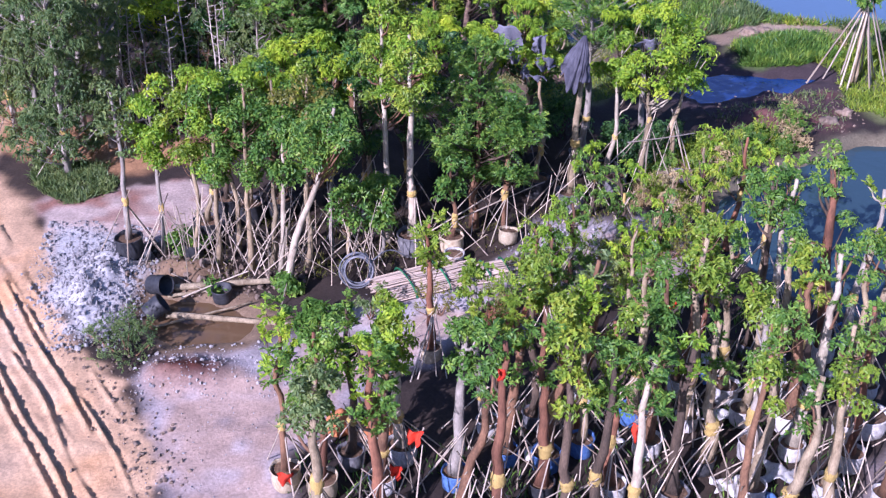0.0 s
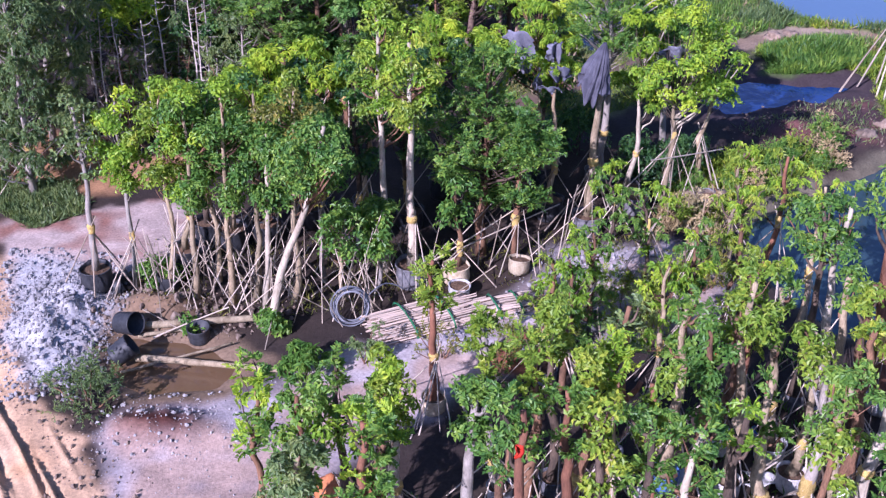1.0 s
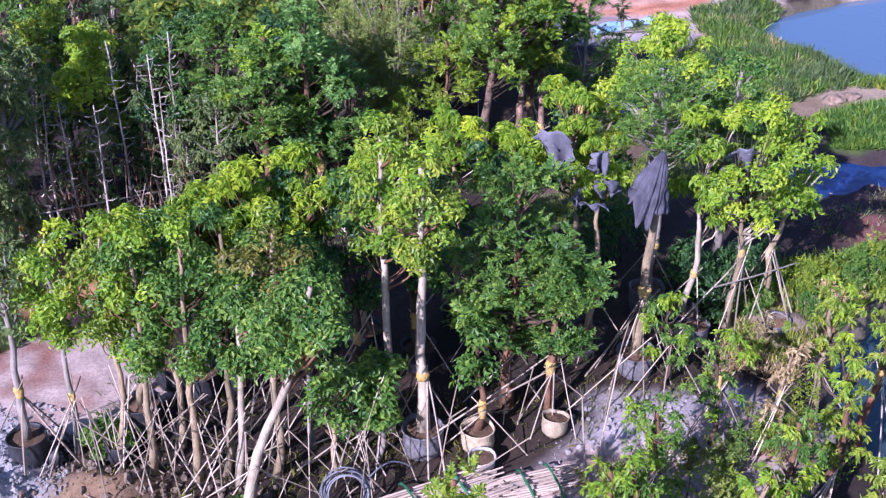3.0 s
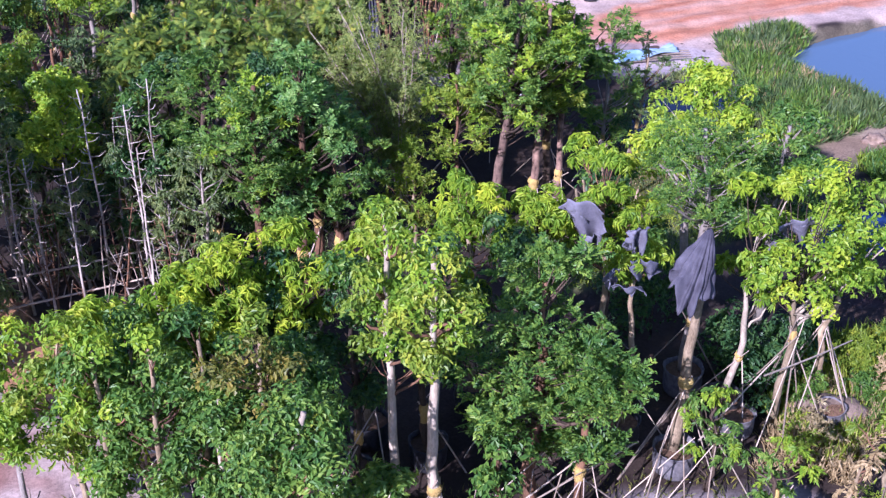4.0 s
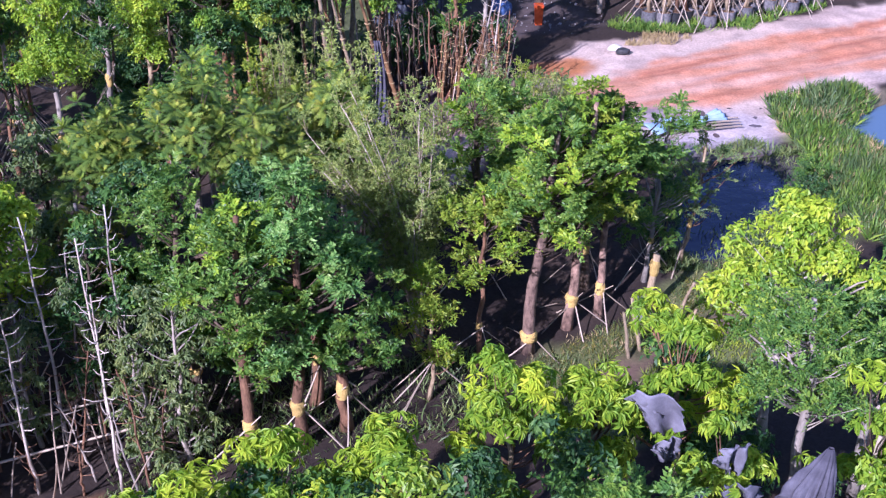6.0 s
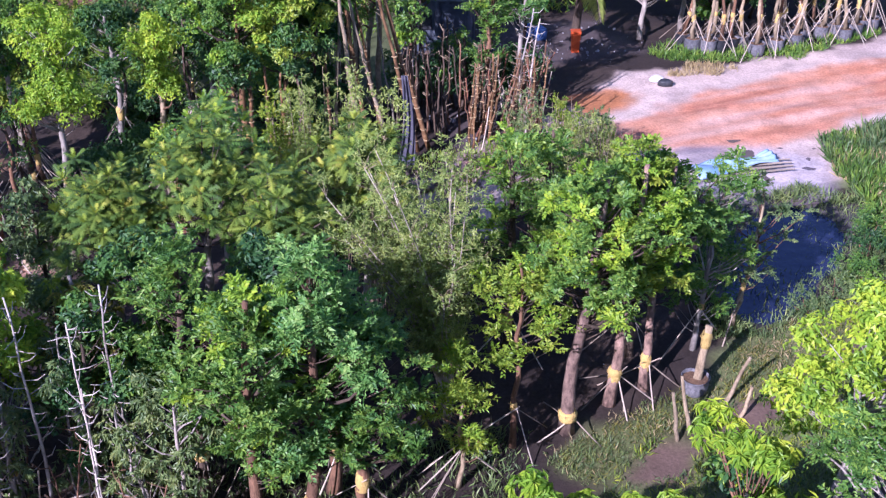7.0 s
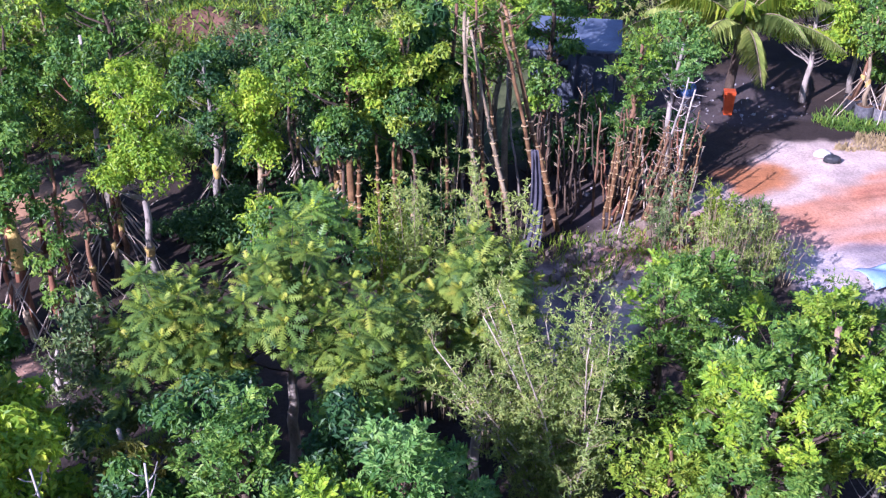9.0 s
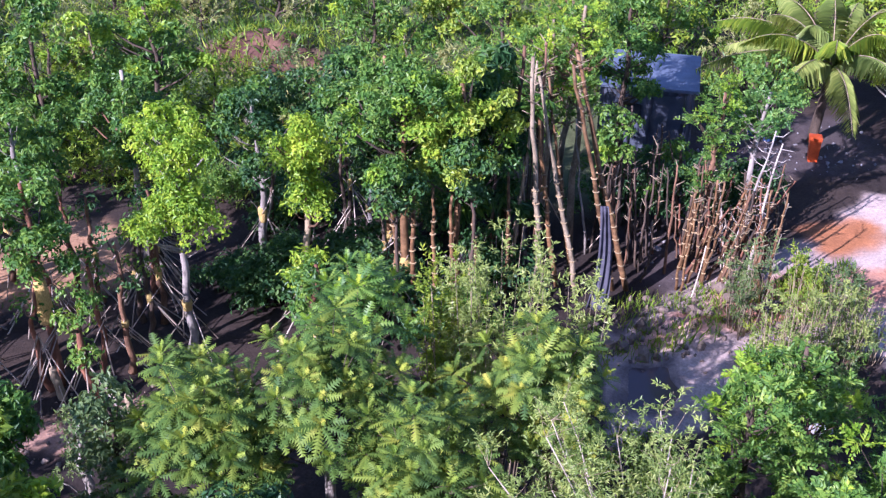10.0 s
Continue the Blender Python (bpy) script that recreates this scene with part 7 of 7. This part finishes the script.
bin_.scale = (0.72, 0.72, 0.75)

# blue sheet over poles
def sheet_fn(u, v):
    return ((u - 0.5) * 2.9, (v - 0.5) * (0.75 + 0.25 * math.sin(5 * u + 1)) + 0.06 * math.sin(7 * u), 0.16 + 0.05 * math.sin(11 * u + 3 * v) + 0.10 * math.sin(math.pi * v) + 0.03 * math.sin(23 * u * v))
sheet = thick(new("blue_sheet", cloth_mesh("blue_sheet", sheet_fn, 41, 15, BLUETARP)), 0.01)
sheet.matrix_basis = pose(6.4, 53.45, 0, 0, 0, 25)
tagged(sheet, "crumpled pale blue plastic sheet lying beside the red track", "sheet")
for i in range(12):
    loose_pole((5.3 + 0.18 * (i % 4), 52.7 + 0.09 * i, 0.06), (7.6 + 0.3 * (i % 3), 53.2 + 0.12 * i * 0.6, 0.10), 0.026, 2)
for i, (bx_, by_, c_m) in enumerate(((5.0, 59.9, BAG_WHITE), (5.25, 59.6, BAG_BLACK), (1.5, 50.6, BAG_WHITE), (1.75, 49.8, BAG_WHITE))):
    lump("sack", bx_, by_, gz(bx_, by_) + 0.1, 0.26, 0.15, 0.16, c_m, "discarded plastic sack by the track", "sack", 50 + i)
for i, (bx_, by_) in enumerate(((1.2, 63.9), (0.8, 64.1))):
    lump("blue_sack", bx_, by_, gz(bx_, by_) + 0.2, 0.28, 0.22, 0.35, BAG_BLUE, "blue plastic sack by the cabin", "sack", 60 + i)

palm = new("coconut_palm")
palm.location = (2.5, 64.0, gz(2.5, 64.0))
tagged(palm, "coconut palm with arching feathery fronds", "palm")
rq = np.random.default_rng(66)
# Dark bark here replaces shade that the thin fronds don't cast.
piece("trunk", mesh("trunk", *tube(path_points(rq, (0, 0, 0), (0.15, 0, 2.5), 10, 0.02), np.linspace(0.17, 0.11, 10), 10, 0.04, rq), BARK["dark"], True), palm)
for i in range(22):
    a, el, L = i * 2.4, 0.3 + 1.05 * (i / 22.0), rq.uniform(3.5, 4.4)
    t = np.linspace(0, 1, 54)
    hr = L * (t * math.cos(el) + 0.12 * t)
    zz = 2.5 + L * (t * math.sin(el) - 0.52 * t ** 2.1)
    P = np.c_[0.15 + np.cos(a) * hr, np.sin(a) * hr, zz]
    fr = piece("frond", mesh("frond", *tube(P, np.linspace(0.022, 0.005, 54), 5), BARK["pale"], True), palm)
    d = unit(np.gradient(P, axis=0))
    s = unit(np.cross(d, (0, 0, 1.0)))
    grp = []
    for sg in (-1, 1):
        pos, ln = P[3:-1], 0.72 * np.sin(np.pi * (0.12 + 0.8 * t[3:-1]))
        grp.append(leaves(pos, s[3:-1] * sg + d[3:-1] * 0.6 + np.array([0, 0, -0.55]) + rq.normal(size=(len(pos), 3)) * 0.07, np.cross(s, d)[3:-1], ln, 0.019, 0.15, 0.45))
    piece("frond_blade", leafmesh("frond_blade", grp, LEAF["sage" if i % 3 else "yellow"]), fr)

fartree(-4.2, 56.2, 6.8, 4.2, 2.2, "fresh", "spray", 643, "light green tree above the tall canes", 44, 110, 0.11, bark="pale", stakes=0, wrap=None)
fartree(-6.4, 58.4, 6.2, 2.0, 2.4, "mid", "spray", 645, "green tree behind the canes", 44, 100, 0.11, bark="dark", stakes=0, wrap=None)
fartree(-4.7, 58.8, 6.4, 2.4, 2.6, "fresh", "fine", 640, "light green tree beside the cabin", 50, 120, 0.12, bark="pale", stakes=0, wrap=None)
fartree(-3.3, 60.0, 6.2, 2.6, 2.4, "mid", "broad", 641, "green tree shading the cabin", 44, 110, bark="dark", stakes=0, wrap=None)
fartree(-1.6, 57.6, 2.6, 0.6, 2.0, "dark", "broad", 646, "low dark bush in the shaded thicket", 26, 80, bark="dark", stakes=0, wrap=None)
# Extra bushes, added to darken the background of the bound stems.
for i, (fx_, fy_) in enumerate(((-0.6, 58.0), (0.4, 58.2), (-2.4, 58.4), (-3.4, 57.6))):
    shrub(fx_, fy_, 2.0, 1.8, "dark", "broad", 300 + i, "dark bush added to deepen the shade behind the bound stems", 24, 80, 0.14, 4, "dark")
fartree(0.3, 58.6, 4.8, 2.6, 2.2, "mid", "broad", 642, "green tree behind the bound stems", 34, 100, bark="dark", stakes=0, wrap=None)
fartree(4.9, 64.0, 4.6, 1.7, 3.0, "bright", "broad", 630, "bushy bright green tree beside the palm", 56, 110, shape="dome", stakes=0, wrap=None)
fartree(6.6, 65.2, 4.8, 1.9, 2.6, "fresh", "broad", 631, "bushy green tree behind the bagged row", 46, 110, shape="dome", stakes=0, wrap=None)
rk = np.random.default_rng(88)
for i in range(26):
    fx = 6.6 + i * 0.29 + rk.uniform(-0.3, 0.3)
    fy = 62.9 + max(0, fx - 9) * 0.42 + rk.uniform(-0.3, 1.1)
    tree(fx, fy, rk.uniform(3.6, 4.6), rk.uniform(2.2, 2.8), rk.uniform(0.8, 1.2), (rk.normal() * 0.25, 0.1), "mid" if i % 2 else "fresh", "broad", "pale" if i % 3 else "brown", 0.065, 12, 80, 0.14, 4, 1.2,
         "grey" if i % 3 else "black", 0.3, 700 + i, "oval", "thin bagged tree in the row beyond the red track", "bagged_tree", "bagged row trees", 3, gz(fx, fy))

for i, (ex, ey) in enumerate(((7.4, 64.9), (8.8, 65.3), (10.2, 65.6), (11.6, 66.2), (13.0, 66.8), (9.5, 66.6), (12.2, 67.8))):
    tree(ex, ey, 4.4, 0.7, 2.2, (0, 0), "dark" if i % 2 else "mid", "broad", "dark", 0.06, 40, 80, 0.14, 0, None, None, 0.4, 780 + i, "oval", "dark leafy tree behind the bagged row", "backing_tree", "backing trees", 3, gz(ex, ey))
# thicket of propped brown stems at the end of the far rows
ru = np.random.default_rng(123)
for i in range(20):
    ux, uy = ru.uniform(-18.5, -12.6), ru.uniform(47.6, 52.5)
    fartree(ux, uy, ru.uniform(2.4, 3.8), ru.uniform(1.7, 2.3), 0.9, ("mid", "dark", "fresh")[i % 3], "broad", 660 + i, "propped brown pollard with a few leafy shoots", 2, 50, bark=("red", "brown", "dark")[i % 3], rad=0.07, stakes=5, limbs=3)
# A few dark crowns, added to shade the ground between the rows.
for i in range(7):
    ux, uy = ru.uniform(-12, -5.5), ru.uniform(50, 57)
    fartree(ux, uy, ru.uniform(4.2, 5.0), ru.uniform(2.9, 3.3), 1.5, "dark", "broad", 690 + i, "dark green tree added to shade the ground of the far rows", 24, 70, bark="dark", rad=0.05, stakes=5)
# Dark bushes stand in for the black shade under the far canopy.
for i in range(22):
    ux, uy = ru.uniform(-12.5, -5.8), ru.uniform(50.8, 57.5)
    shrub(ux, uy, ru.uniform(0.8, 1.6), ru.uniform(1.3, 2.0), "dark", "broad", 320 + i, "dark leafy bush added to deepen the shade of the far rows", 16, 70, 0.14, 4, "dark")
# woods behind
rf = np.random.default_rng(99)
kinds = (("fresh", "fine"), ("yellow", "broad"), ("yellow", "fine"), ("fresh", "broad"), ("yellow", "broad"), ("pale", "fine"))
spots = []
for i in range(900):
    bx, by = rf.uniform(-36, 26), rf.uniform(56.5, 92)
    lo = 58.5 if bx < -6.5 else (66 if bx < 3.2 else 66.5 + 0.5 * max(bx - 5, 0))
    if by < lo or inside(np.array([bx]), np.array([by]), REDHILL)[0] > -1.0 or inside(np.array([bx]), np.array([by]), PALEROAD)[0] > -1.5:
        continue
    if all((bx - a) ** 2 + (by - b) ** 2 > 3.4 for a, b in spots):
        spots.append((bx, by))
    if len(spots) >= 140:
        break
for i, (bx, by) in enumerate(spots):
    lf, hb = kinds[int(rf.integers(0, 6))]
    h = rf.uniform(2.0, 3.4) if by > 58 else 4.0
    tree(bx, by, h, h * 0.18, rf.uniform(2.4, 3.4), (0, 0), lf, hb, "pale" if i % 4 == 0 else "dark", 0.06, 26, 56, 0.2 if hb == "broad" else 0.18, 0, None, None, 0.4, 800 + i, "dome",
         "bushy green tree in the wood behind the nursery", "wood_tree", "wood trees", 3, gz(bx, by), clump_r=0.36)
for i in range(46):
    bx, by = rf.uniform(-22, -7), rf.uniform(56.5, 65)
    if inside(np.array([bx]), np.array([by]), REDHILL)[0] > -0.4:
        continue
    shrub(bx, by, rf.uniform(0.8, 1.8), rf.uniform(1.4, 2.2), ("fresh", "yellow", "grey")[i % 3], "fine", 100 + i, "low green scrub behind the far row", 16, 80, 0.14, 3)
grass("undergrowth", "tangled light green undergrowth behind the far row", [(-34, 56.5), (-34, 90), (8, 90), (3, 67), (-5, 66), (-5.5, 59), (-8, 56.5)], 22000, 0.5, "fresh", 41, 0.024, 0.8)
grass("undergrowth", "tangled yellow-green undergrowth behind the far row", [(-34, 56.5), (-34, 90), (8, 90), (3, 67), (-5, 66), (-5.5, 59), (-8, 56.5)], 18000, 0.45, "yellow", 42, 0.024, 0.8)
# left side beyond the track
for i, (bx, by) in enumerate(((-17.5, 43.5), (-19, 47), (-20.5, 51), (-22, 55), (-18.6, 56.4), (-16.2, 58), (-24, 60), (-17.2, 40.4))):
    tree(bx, by, 5.4, 1.4, 2.8, (0, 0), "fresh" if i % 2 else "mid", "broad", "dark", 0.09, 40, 90, 0.18, 0, None, None, 0.4, 950 + i, "oval", "green tree at the edge of the nursery", "edge_tree", "edge trees", 4, gz(bx, by))
